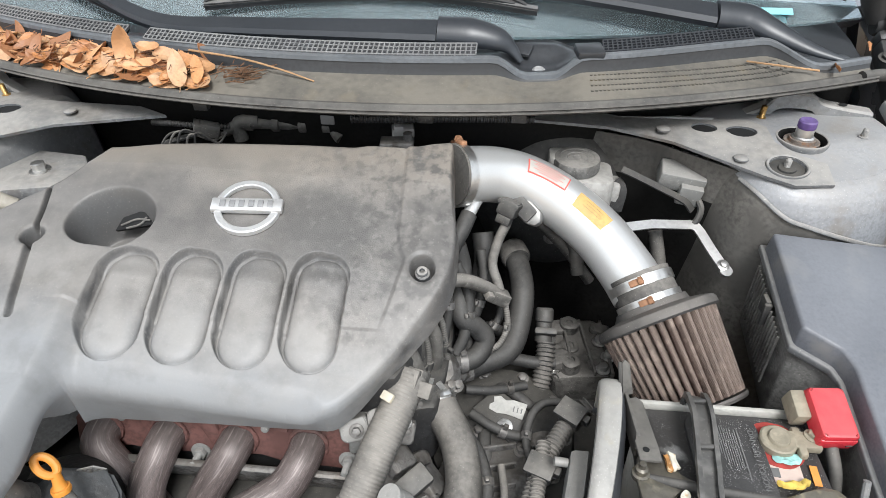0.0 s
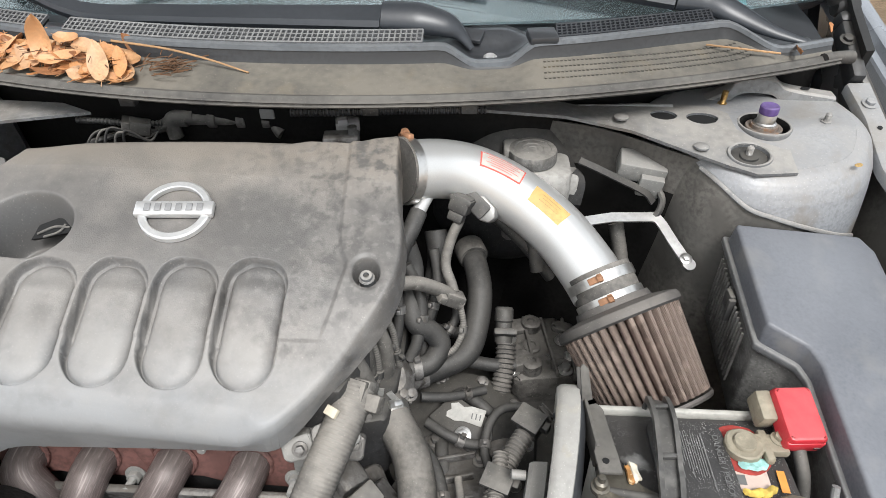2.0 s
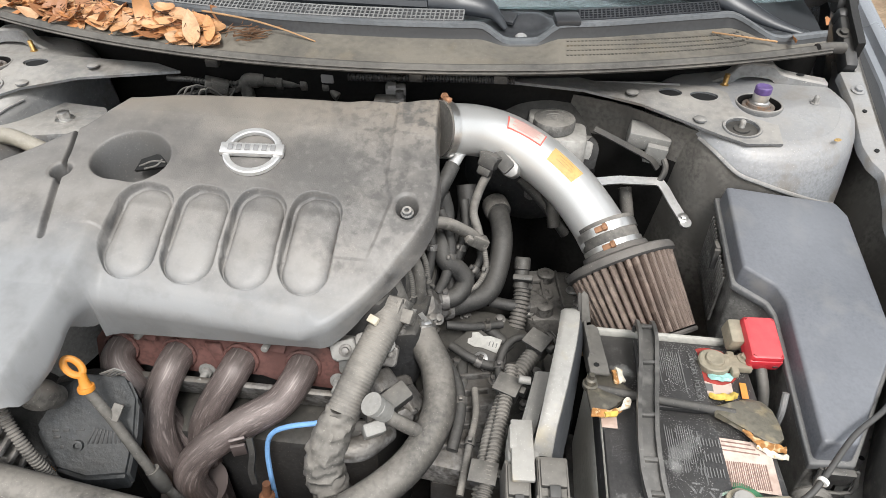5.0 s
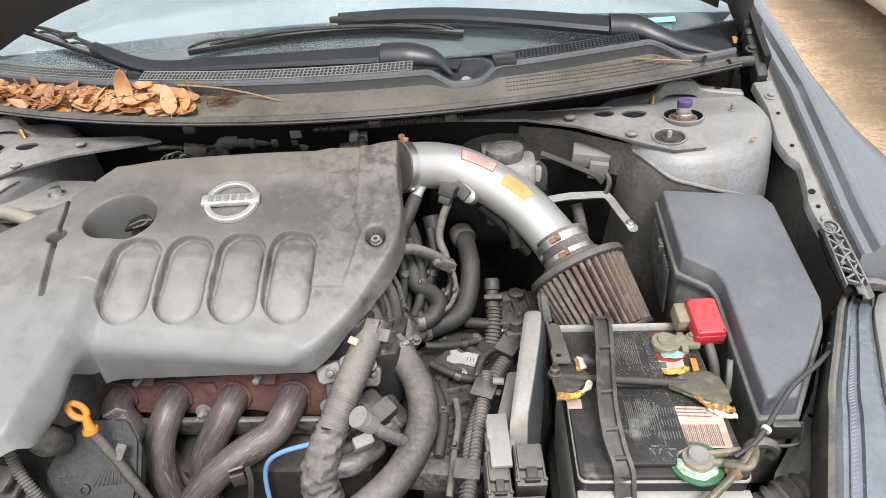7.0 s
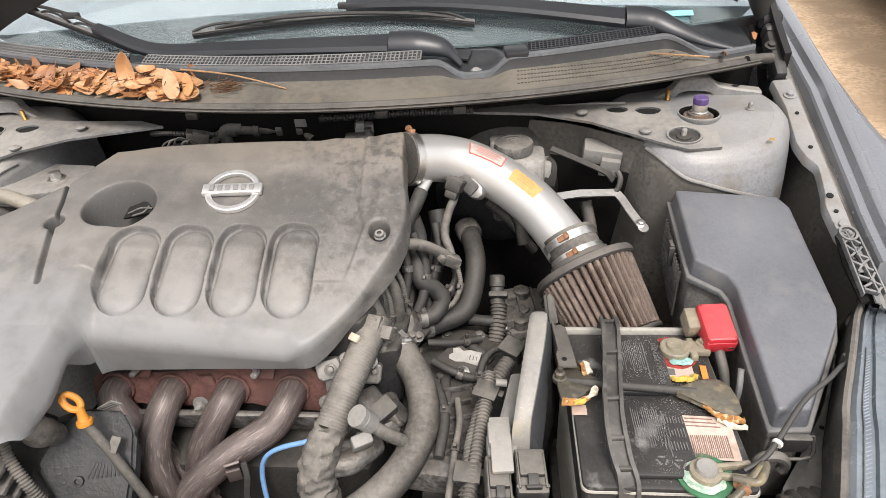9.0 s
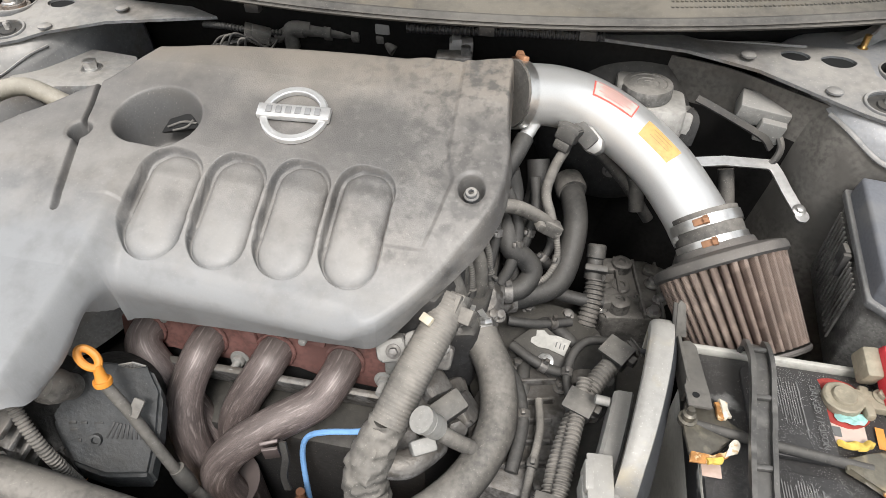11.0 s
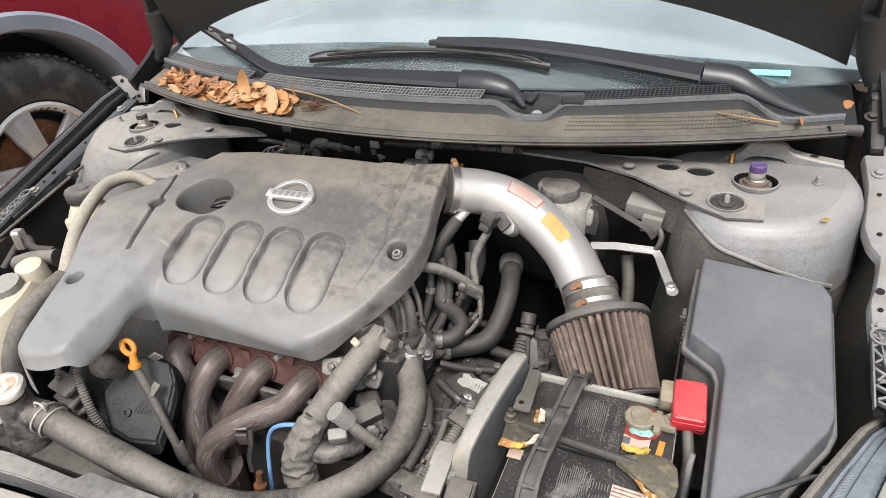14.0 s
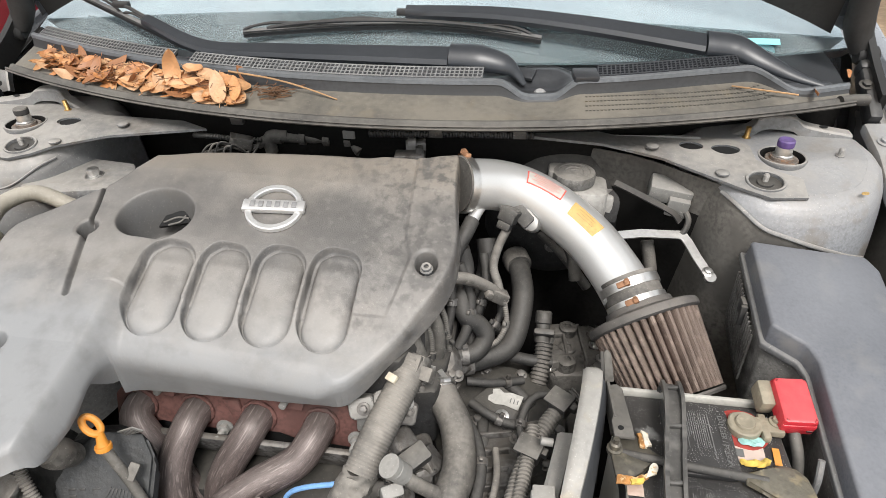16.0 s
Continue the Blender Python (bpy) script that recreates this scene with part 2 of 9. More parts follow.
M_FLANGE = mat("red_oxide_flange", (0.150, 0.068, 0.058), 0.8, metal=0.1, var=0.35, dust=0.3, dustcol=(0.24, 0.17, 0.15), alt=(0.09, 0.05, 0.045), alt_amount=0.3)
M_FILTER = mat("filter_gauze", (0.165, 0.118, 0.096), 0.85, var=0.3, scale=30, fine=900, bump=0.5, dust=0.35, dustcol=(0.33, 0.28, 0.24), alt=(0.26, 0.195, 0.16), alt_amount=0.25)
weave(M_FILTER, 300.0, 0.13)
M_RIM = mat("filter_rubber", (0.06, 0.058, 0.056), 0.65, dust=0.6, dustcol=(0.2, 0.18, 0.16))
M_BATT = mat("battery_case", (0.018, 0.018, 0.019), 0.5, var=0.3, dust=0.3, dustcol=(0.14, 0.13, 0.12), alt=(0.3, 0.3, 0.29), alt_amount=0.0, fine=600)
M_BATTW = mat("battery_lower_case", (0.48, 0.47, 0.43), 0.5, var=0.15, dust=0.3)
M_RED = mat("red_plastic", (0.62, 0.035, 0.05), 0.4, var=0.12, dust=0.2, dustcol=(0.5, 0.25, 0.22))
M_LEAD = mat("oxidised_terminal", (0.31, 0.275, 0.205), 0.65, metal=0.15, var=0.18, scale=60, bump=0.5, alt=(0.4, 0.35, 0.26), alt_amount=0.15)
M_CYAN = mat("copper_sulphate_crust", (0.34, 0.60, 0.56), 0.9, var=0.3, scale=150, bump=0.8)
M_GREEN = mat("green_felt_washer", (0.06, 0.20, 0.10), 0.85, var=0.3, scale=60)
M_REDW = mat("red_felt_washer", (0.36, 0.05, 0.04), 0.85, var=0.3, scale=60)
M_ORANGE = mat("orange_plastic", (0.7, 0.27, 0.03), 0.45, var=0.12, dust=0.2, dustcol=(0.5, 0.35, 0.2))
M_TANPL = mat("aged_cream_plastic", (0.61, 0.555, 0.43), 0.45, var=0.12, scale=8, dust=0.2, dustcol=(0.5, 0.46, 0.4))
M_LEAF = mat("dry_leaf", (0.52, 0.23, 0.085), 0.6, var=0.35, scale=25, fine=200, bump=0.3, alt=(0.3, 0.13, 0.06), alt_amount=0.4)
M_TWIG = mat("dry_twig", (0.4, 0.24, 0.12), 0.7, var=0.3)
M_TYRE = mat("tyre_rubber", (0.022, 0.022, 0.023), 0.6, var=0.4, scale=8, dust=0.0, bump=0.5, fine=60, alt=(0.060, 0.058, 0.055), alt_amount=0.35)
M_WHEEL = mat("silver_wheel", (0.55, 0.56, 0.57), 0.35, metal=0.6, var=0.1)
M_MAROON = mat("maroon_paint", (0.24, 0.012, 0.025), 0.3, var=0.1, coat=0.5)
M_CLAD = mat("grey_cladding", (0.27, 0.30, 0.36), 0.45, var=0.15)
M_SILVERCAR = mat("silver_car_paint", (0.5, 0.49, 0.48), 0.32, metal=0.4, var=0.06, scale=4, coat=0.4)
M_SAND = mat("sandy_ground", (0.52, 0.375, 0.245), 0.95, var=0.3, scale=3, fine=40, bump=1.0, alt=(0.42, 0.295, 0.19), alt_amount=0.4)
M_LIP = mat("pale_bar", (0.6, 0.6, 0.58), 0.6, var=0.1)
M_YELLOW = mat("faded_yellow_label", (0.53, 0.36, 0.125), 0.6, var=0.15)
M_WHITEL = mat("white_label", (0.72, 0.71, 0.68), 0.6, var=0.1)
M_REDL = mat("red_print", (0.6, 0.05, 0.04), 0.6, var=0.15)
M_PINKL = mat("pale_pink_label", (0.62, 0.49, 0.42), 0.6, var=0.2, alt=(0.45, 0.33, 0.27), alt_amount=0.3)
M_CRUST = mat("orange_corrosion", (0.40, 0.19, 0.06), 0.9, var=0.4, scale=130, bump=0.8, alt=(0.62, 0.46, 0.26), alt_amount=0.4)
M_CRUSTW = mat("white_corrosion", (0.66, 0.62, 0.52), 0.9, var=0.2, scale=150, bump=0.8, alt=(0.5, 0.33, 0.15), alt_amount=0.25)
M_CRUSTY = mat("yellow_corrosion", (0.66, 0.47, 0.1), 0.9, var=0.3, scale=80, bump=0.8)
M_BLUE = mat("blue_wire_sleeve", (0.2, 0.4, 0.72), 0.5, var=0.15)
M_DARK2 = mat("sooty_casting", (0.018, 0.018, 0.018), 0.6, var=0.4, scale=40, dust=0.35, dustcol=(0.06, 0.056, 0.05), bump=0.8)
M_HOSED = mat("dark_coolant_hose", (0.028, 0.028, 0.028), 0.62, var=0.35, scale=22, dust=0.75, dustcol=(0.10, 0.094, 0.085), fine=300)
M_GREYPL = mat("grey_bracket_plastic", (0.22, 0.22, 0.21), 0.55, var=0.2, scale=12, dust=0.6, dustcol=(0.36, 0.34, 0.31))
M_TAPE = mat("loom_tape", (0.11, 0.105, 0.097), 0.72, var=0.45, scale=34, dust=0.8, dustcol=(0.29, 0.268, 0.236), alt=(0.06, 0.057, 0.052), alt_amount=0.4)
M_PURPLE = mat("purple_cap", (0.1, 0.06, 0.2), 0.6, var=0.2, dust=0.2)
M_HLENS = mat("hazed_headlight_lens", (0.38, 0.39, 0.355), 0.3, var=0.12, scale=9, dust=0.3, dustcol=(0.42, 0.42, 0.38), coat=0.3, alt=(0.33, 0.29, 0.25), alt_amount=0.25)
M_HLCHR = mat("headlight_reflector", (0.15, 0.182, 0.21), 0.25, metal=0.2, var=0.2, scale=25, dust=0.4, dustcol=(0.33, 0.36, 0.385))
M_FELT = mat("hood_underside", (0.018, 0.018, 0.018), 0.7, var=0.3)
M_GLASSDK = mat("dash_top", (0.03, 0.033, 0.037), 0.7, var=0.1, bump=0.0)
M_REFL = mat("cyan_reflection", (0.3, 0.75, 0.78), 0.5, var=0.05)


def glass(name, tint, rough=0.02, ior=1.5, mirror=0.0, haze=0.0):
    """Glass; mirror: the share of a reflecting film on it."""
    m = bpy.data.materials.new(name)
    m.use_nodes = True
    b = m.node_tree.nodes["Principled BSDF"]
    b.inputs["Base Color"].default_value = (*tint, 1)
    b.inputs["Roughness"].default_value = rough * 0.3
    b.inputs["IOR"].default_value = ior
    b.inputs["Transmission Weight"].default_value = 0.9
    nt = m.node_tree
    gl = nt.nodes.new("ShaderNodeBsdfGlossy")
    gl.inputs["Roughness"].default_value = rough
    gl.inputs["Color"].default_value = (0.86, 0.97, 1.0, 1)
    mx = nt.nodes.new("ShaderNodeMixShader")
    mx.inputs[0].default_value = mirror
    nt.links.new(b.outputs[0], mx.inputs[1])
    nt.links.new(gl.outputs[0], mx.inputs[2])
    film = nt.nodes.new("ShaderNodeBsdfDiffuse")
    film.inputs["Color"].default_value = (0.42, 0.46, 0.48, 1)
    nzf = nt.nodes.new("ShaderNodeTexNoise")
    nzf.inputs["Scale"].default_value = 5.0
    rg = nt.nodes.new("ShaderNodeMapRange")
    rg.inputs[1].default_value, rg.inputs[2].default_value = 0.3, 0.7
    rg.inputs[3].default_value, rg.inputs[4].default_value = haze * 0.3, haze * 1.8
    nt.links.new(nt.nodes.new("ShaderNodeTexCoord").outputs["Object"], nzf.inputs["Vector"])
    nt.links.new(nzf.outputs["Fac"], rg.inputs[0])
    m2 = nt.nodes.new("ShaderNodeMixShader")
    nt.links.new(rg.outputs[0], m2.inputs[0])
    nt.links.new(mx.outputs[0], m2.inputs[1])
    nt.links.new(film.outputs[0], m2.inputs[2])
    nt.links.new(m2.outputs[0], nt.nodes["Material Output"].inputs["Surface"])
    return m


M_SCREEN = glass("windscreen_glass", (0.45, 0.6, 0.62), 0.04, 1.5, 0.42, 0.17)


# ---- building helpers ----
def finish(bm, smooth=True):
    bmesh.ops.recalc_face_normals(bm, faces=bm.faces)
    for f in bm.faces:
        f.smooth = smooth
    for e in bm.edges:
        if len(e.link_faces) == 2 and e.calc_face_angle(0) > 0.6:
            e.smooth = False
    return bm


def part(name, bm, material, parent=None, label="", fin=True):
    """One bmesh as one mesh object, under a thing or a part."""
    if fin:
        finish(bm)
    me = bpy.data.meshes.new(name)
    bm.to_mesh(me)
    bm.free()
    me.materials.append(material)
    ob = new(name, me)
    if parent:
        ob.parent = parent
    if label:
        tagged(ob, label=label)
    return ob


def thing(name, label, category, group="", kind=""):
    return tagged(new(name), label, category, group, kind)


def join(*bms):
    """Several bmeshes in one."""
    out = bms[0]
    for b in bms[1:]:
        me = bpy.data.meshes.new("t")
        b.to_mesh(me)
        b.free()
        out.from_mesh(me)
        bpy.data.meshes.remove(me)
    return out


def V(*a):
    return Vector(a)


def along(p, d, up=(0, 0, 1)):
    """A pose at p whose z axis points along d."""
    z = Vector(d).normalized()
    x = Vector(up).cross(z)
    if x.length < 1e-4:
        x = Vector((1, 0, 0)).cross(z)
    x.normalize()
    y = z.cross(x)
    m = Matrix((x, y, z)).transposed().to_4x4()
    m.translation = Vector(p)
    return m


def spline(pts, res=8):
    """Points on a smooth curve through pts."""
    p = [Vector(q) for q in pts]
    p = [2 * p[0] - p[1]] + p + [2 * p[-1] - p[-2]]
    out = []
    for i in range(1, len(p) - 2):
        for k in range(res):
            t = k / res
            a, b, c, d = p[i - 1], p[i], p[i + 1], p[i + 2]
            out.append(0.5 * ((2 * b) + (c - a) * t + (2 * a - 5 * b + 4 * c - d) * t * t + (3 * b - a - 3 * c + d) * t ** 3))
    out.append(p[-2])
    return out


def tube(pts, r, seg=14, res=8, pitch=0.0, depth=0.0, cap=True, straight=False, squash=1.0):
    """A swept tube. r: one radius, or one for each point. pitch, depth: corrugation."""
    c = [Vector(q) for q in pts] if straight else spline(pts, res)
    n0 = len(pts)
    rad = [r] * n0 if isinstance(r, (int, float)) else list(r)
    length = [0.0]
    for a, b in zip(c, c[1:]):
        length.append(length[-1] + (b - a).length)
    rads = [rad[0] + 0 for _ in c]
    for i in range(len(c)):
        f = i / (len(c) - 1) * (n0 - 1)
        k = min(int(f), n0 - 2)
        rads[i] = rad[k] + (rad[k + 1] - rad[k]) * (f - k)
    if pitch:
        total = length[-1]
        steps = max(4, int(total / pitch * 4))
        cc, rr = [], []
        j = 0
        for s in range(steps + 1):
            at = total * s / steps
            while j < len(c) - 2 and length[j + 1] < at:
                j += 1
            f = (at - length[j]) / max(1e-9, length[j + 1] - length[j])
            cc.append(c[j].lerp(c[j + 1], f))
            rr.append(rads[j] + (rads[j + 1] - rads[j]) * f - (depth if s % 4 in (2, 3) else 0.0))
        c, rads = cc, rr
    bm = bmesh.new()
    t0 = (c[1] - c[0]).normalized()
    x = t0.orthogonal().normalized()
    rings = []
    for i, p in enumerate(c):
        t = (c[min(i + 1, len(c) - 1)] - c[max(i - 1, 0)]).normalized()
        x = (x - t * x.dot(t)).normalized()
        y = t.cross(x)
        rings.append([bm.verts.new(p + rads[i] * (math.cos(2 * math.pi * k / seg) * x + squash * math.sin(2 * math.pi * k / seg) * y)) for k in range(seg)])
    for a, b in zip(rings, rings[1:]):
        for k in range(seg):
            bm.faces.new((a[k], a[(k + 1) % seg], b[(k + 1) % seg], b[k]))
    uvl = bm.loops.layers.uv.new("UVMap")
    where = {v: (i, k) for i, ring in enumerate(rings) for k, v in enumerate(ring)}
    for f in bm.faces:
        ks = [where[l.vert][1] for l in f.loops]
        for l in f.loops:
            i, k = where[l.vert]
            if k == 0 and max(ks) == seg - 1:
                k = seg
            l[uvl].uv = (4.0 * k / seg, 12.0 * (c[i] - c[0]).length)
    if cap:
        bm.faces.new(rings[0][::-1])
        bm.faces.new(rings[-1])
    return bm


def lathe(profile, m=Matrix(), seg=24, sq=1.0, ring=False):
    """A solid of revolution round z; profile: rows of (radius, height); ring: left open in the middle."""
    bm = bmesh.new()
    rings = []
    for r, z in profile:
        if r < 1e-5:
            rings.append([bm.verts.new(m @ Vector((0, 0, z)))])
        else:
            rings.append([bm.verts.new(m @ Vector((r * math.cos(2 * math.pi * k / seg), sq * r * math.sin(2 * math.pi * k / seg), z))) for k in range(seg)])
    for a, b in zip(rings, rings[1:] + (rings[:1] if ring else [])):
        for k in range(seg):
            q = [a[k % len(a)], a[(k + 1) % len(a)], b[(k + 1) % len(b)], b[k % len(b)]]
            q = list(dict.fromkeys(q))
            if len(q) > 2:
                bm.faces.new(q)
    if len(rings[0]) > 1 and not ring:
        bm.faces.new(rings[0][::-1])
    if len(rings[-1]) > 1 and not ring:
        bm.faces.new(rings[-1])
    return bm


def box(size, m=Matrix(), bev=0.0, seg=2):
    bm = bmesh.new()
    bmesh.ops.create_cube(bm, size=1.0)
    bmesh.ops.scale(bm, vec=size, verts=bm.verts)
    if bev:
        bmesh.ops.bevel(bm, geom=bm.edges[:], offset=bev, segments=seg, affect="EDGES", profile=0.5)
    bmesh.ops.transform(bm, matrix=m, verts=bm.verts)
    return bm


def prism(poly, z0, z1, m=Matrix(), bev=0.0, seg=2, taper=1.0):
    """A polygon in x, y drawn out from z0 to z1, its edges rounded."""
    bm = bmesh.new()
    cx, cy = sum(p[0] for p in poly) / len(poly), sum(p[1] for p in poly) / len(poly)
    lo = [bm.verts.new((x, y, z0)) for x, y in poly]
    hi = [bm.verts.new((cx + (x - cx) * taper, cy + (y - cy) * taper, z1)) for x, y in poly]
    bm.faces.new(lo[::-1])
    top = bm.faces.new(hi)
    n = len(poly)
    for k in range(n):
        bm.faces.new((lo[k], lo[(k + 1) % n], hi[(k + 1) % n], hi[k]))
    if bev:
        bmesh.ops.bevel(bm, geom=bm.edges[:], offset=bev, segments=seg, affect="EDGES", profile=0.5)
    bmesh.ops.transform(bm, matrix=m, verts=bm.verts)
    return bm


def rounded(w, h, r, n=5):
    """Corner points of a rounded rectangle."""
    out = []
    for sx, sy, a0 in ((1, 1, 0), (-1, 1, 90), (-1, -1, 180), (1, -1, 270)):
        for k in range(n):
            a = radians(a0 + 90 * k / (n - 1))
            out.append((sx * (w / 2 - r) + r * math.cos(a), sy * (h / 2 - r) + r * math.sin(a)))
    return out


def sheet(rows, thick=0.0):
    """A surface through rows of points, thickened downward along its normals."""
    bm = bmesh.new()
    g = [[bm.verts.new(p) for p in row] for row in rows]
    for a, b in zip(g, g[1:]):
        for k in range(len(a) - 1):
            bm.faces.new((a[k], a[k + 1], b[k + 1], b[k]))
    if thick:
        bmesh.ops.recalc_face_normals(bm, faces=bm.faces)
        if sum(f.normal.z for f in bm.faces) < 0:
            bmesh.ops.reverse_faces(bm, faces=bm.faces)
        bmesh.ops.solidify(bm, geom=bm.faces[:], thickness=thick)
    return bm


def strip(pts, width, thick, up=(0, 0, 1), bev=0.0):
    """A flat bar along points: a bent metal strip."""
    bm = bmesh.new()
    p = [Vector(q) for q in pts]
    rings = []
    for i, q in enumerate(p):
        t = (p[min(i + 1, len(p) - 1)] - p[max(i - 1, 0)]).normalized()
        s = t.cross(Vector(up)).normalized()
        u = s.cross(t)
        rings.append([bm.verts.new(q + s * a * width / 2 + u * b * thick / 2) for a, b in ((-1, -1), (1, -1), (1, 1), (-1, 1))])
    for a, b in zip(rings, rings[1:]):
        for k in range(4):
            bm.faces.new((a[k], a[(k + 1) % 4], b[(k + 1) % 4], b[k]))
    bm.faces.new(rings[0][::-1])
    bm.faces.new(rings[-1])
    if bev:
        bmesh.ops.bevel(bm, geom=[e for e in bm.edges if e.calc_face_angle(0) > 1.0], offset=bev, segments=2, affect="EDGES")
    return bm


def hexbolt(m, r=0.007, h=0.006, flange=1.5):
    """A hexagon head on its washer."""
    hx = [(r * math.cos(radians(60 * k)), r * math.sin(radians(60 * k))) for k in range(6)]
    return join(lathe([(r * flange, 0), (r * flange, 0.0012), (r * 1.1, 0.002)], m, 20), prism(hx, 0.0015, h, m, 0.0008))


def stud(m, r=0.004, h=0.02, nut=0.0075):
    """A threaded stud with a nut."""
    prof = [(r, 0)]
    z = 0.0
    while z < h:
        prof += [(r, z), (r * 0.85, z + 0.0006)]
        z += 0.0012
    hx = [(nut * math.cos(radians(60 * k)), nut * math.sin(radians(60 * k))) for k in range(6)]
    return join(lathe(prof + [(r * 0.6, h + 0.001), (0, h + 0.001)], m, 12), prism(hx, 0.001, 0.008, m, 0.0008), lathe([(nut * 1.5, 0), (nut * 1.5, 0.0015), (0, 0.0015)], m, 16))


def smooth(a, b, x):
    t = np.clip((x - a) / (b - a), 0, 1)
    return t * t * (3 - 2 * t)


def jag(bm, amount, scale, seed=0):
    """Uneven all over, like crust."""
    for v in bm.verts:
        q = v.co * scale + Vector((seed * 7.3, 0, 0))
        v.co += amount * noise.noise_vector(q)
    return bm


def loft(cx, secs, n=32, p=0.45, lean=0.0):
    """A rounded shell along y through sections (y, half width, z low, z high)."""
    bm = bmesh.new()
    rings = []
    for y, w, z0, z1 in secs:
        ring = []
        for k in range(n):
            a = 2 * math.pi * (k + 0.5) / n
            c, s2 = math.cos(a), math.sin(a)
            ring.append(bm.verts.new((cx + lean * y + w * math.copysign(abs(c) ** p, c), y, (z0 + z1) / 2 + (z1 - z0) / 2 * math.copysign(abs(s2) ** p, s2))))
        rings.append(ring)
    for a, b in zip(rings, rings[1:]):
        for k in range(n):
            bm.faces.new((a[k], a[(k + 1) % n], b[(k + 1) % n], b[k]))
    bm.faces.new(rings[0][::-1])
    bm.faces.new(rings[-1])
    return bm

# ---- large structure ----
CX = -0.118  # the car's middle line


def cowl_y(x):
    """How far back the cowl's front lip lies."""
    return 0.643 + 0.35 * (x + 0.1) ** 2


def make_ground():
    n = 90
    rows = []
    for j in range(n + 1):
        row = []
        for i in range(n + 1):
            u, w = 2 * i / n - 1, 2 * j / n - 1
            x, y = 4.0 * u + 600 * u ** 7, 2.0 + 4.0 * w + 600 * w ** 7
            row.append((x, y, 0.2 + 0.012 * noise.noise(Vector((x * 2, y * 2, 0))) + 0.006 * noise.noise(Vector((x * 9, y * 9, 3)))))
        rows.append(row)
    return tagged(part("ground", sheet(rows), M_SAND), "bare sandy brown dirt ground of the parking lot", "ground", kind="structure")


ground = make_ground()

# The car's shell round the engine bay.
body = thing("car_body", "grey-blue sedan body shell around an open engine bay", "car body")

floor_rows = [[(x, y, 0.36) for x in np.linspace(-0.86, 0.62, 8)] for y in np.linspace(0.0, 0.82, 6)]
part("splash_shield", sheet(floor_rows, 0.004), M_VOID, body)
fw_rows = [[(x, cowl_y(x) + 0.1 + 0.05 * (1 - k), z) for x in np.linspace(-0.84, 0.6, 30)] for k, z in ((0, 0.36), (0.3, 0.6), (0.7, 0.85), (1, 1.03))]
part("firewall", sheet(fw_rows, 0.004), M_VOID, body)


def inner_wall(side):
    """The apron between the bay and the wheel housing, from the rail down."""
    xr = 0.632 if side > 0 else -0.836
    rows = []
    for k, (dx, z) in enumerate(((0.0, -0.010 if side > 0 else 0.0), (-0.004, -0.05), (-0.03, -0.13), (-0.06, -0.25), (-0.05, -0.55))):
        rows.append([(xr + side * dx, y, 0.918 + 0.306 * (y - 0.53) + z) for y in np.linspace(0.47, 0.79, 14)])
    return sheet(rows, 0.003)


M_APRON = mat("dark_dusty_apron", (0.105, 0.099, 0.09), 0.7, var=0.4, scale=14, dust=0.4, dustcol=(0.21, 0.195, 0.17), alt=(0.08, 0.075, 0.068), alt_amount=0.4)
part("inner_apron", inner_wall(1), M_APRON, body, "dark dusty inner apron")
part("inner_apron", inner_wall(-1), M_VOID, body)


M_COWLR = mat("cowl_riser", (0.03, 0.031, 0.033), 0.5, var=0.2, scale=9, dust=0.2, dustcol=(0.12, 0.115, 0.105), bump=0.06)
M_RIMGREY = mat("pale_grey_edge", (0.11, 0.112, 0.115), 0.42, var=0.2, scale=20, dust=0.5, dustcol=(0.3, 0.29, 0.27))
# Left wing: the car's paint darkened, its shade put into the colour.
M_FENDL = mat("paint_with_shade", (0.014, 0.015, 0.017), 0.16, var=0.3, scale=12, dust=0.06, dustcol=(0.12, 0.115, 0.11), coat=0.5)


def rail_z(y):
    return 0.921 + 0.306 * (y - 0.53)


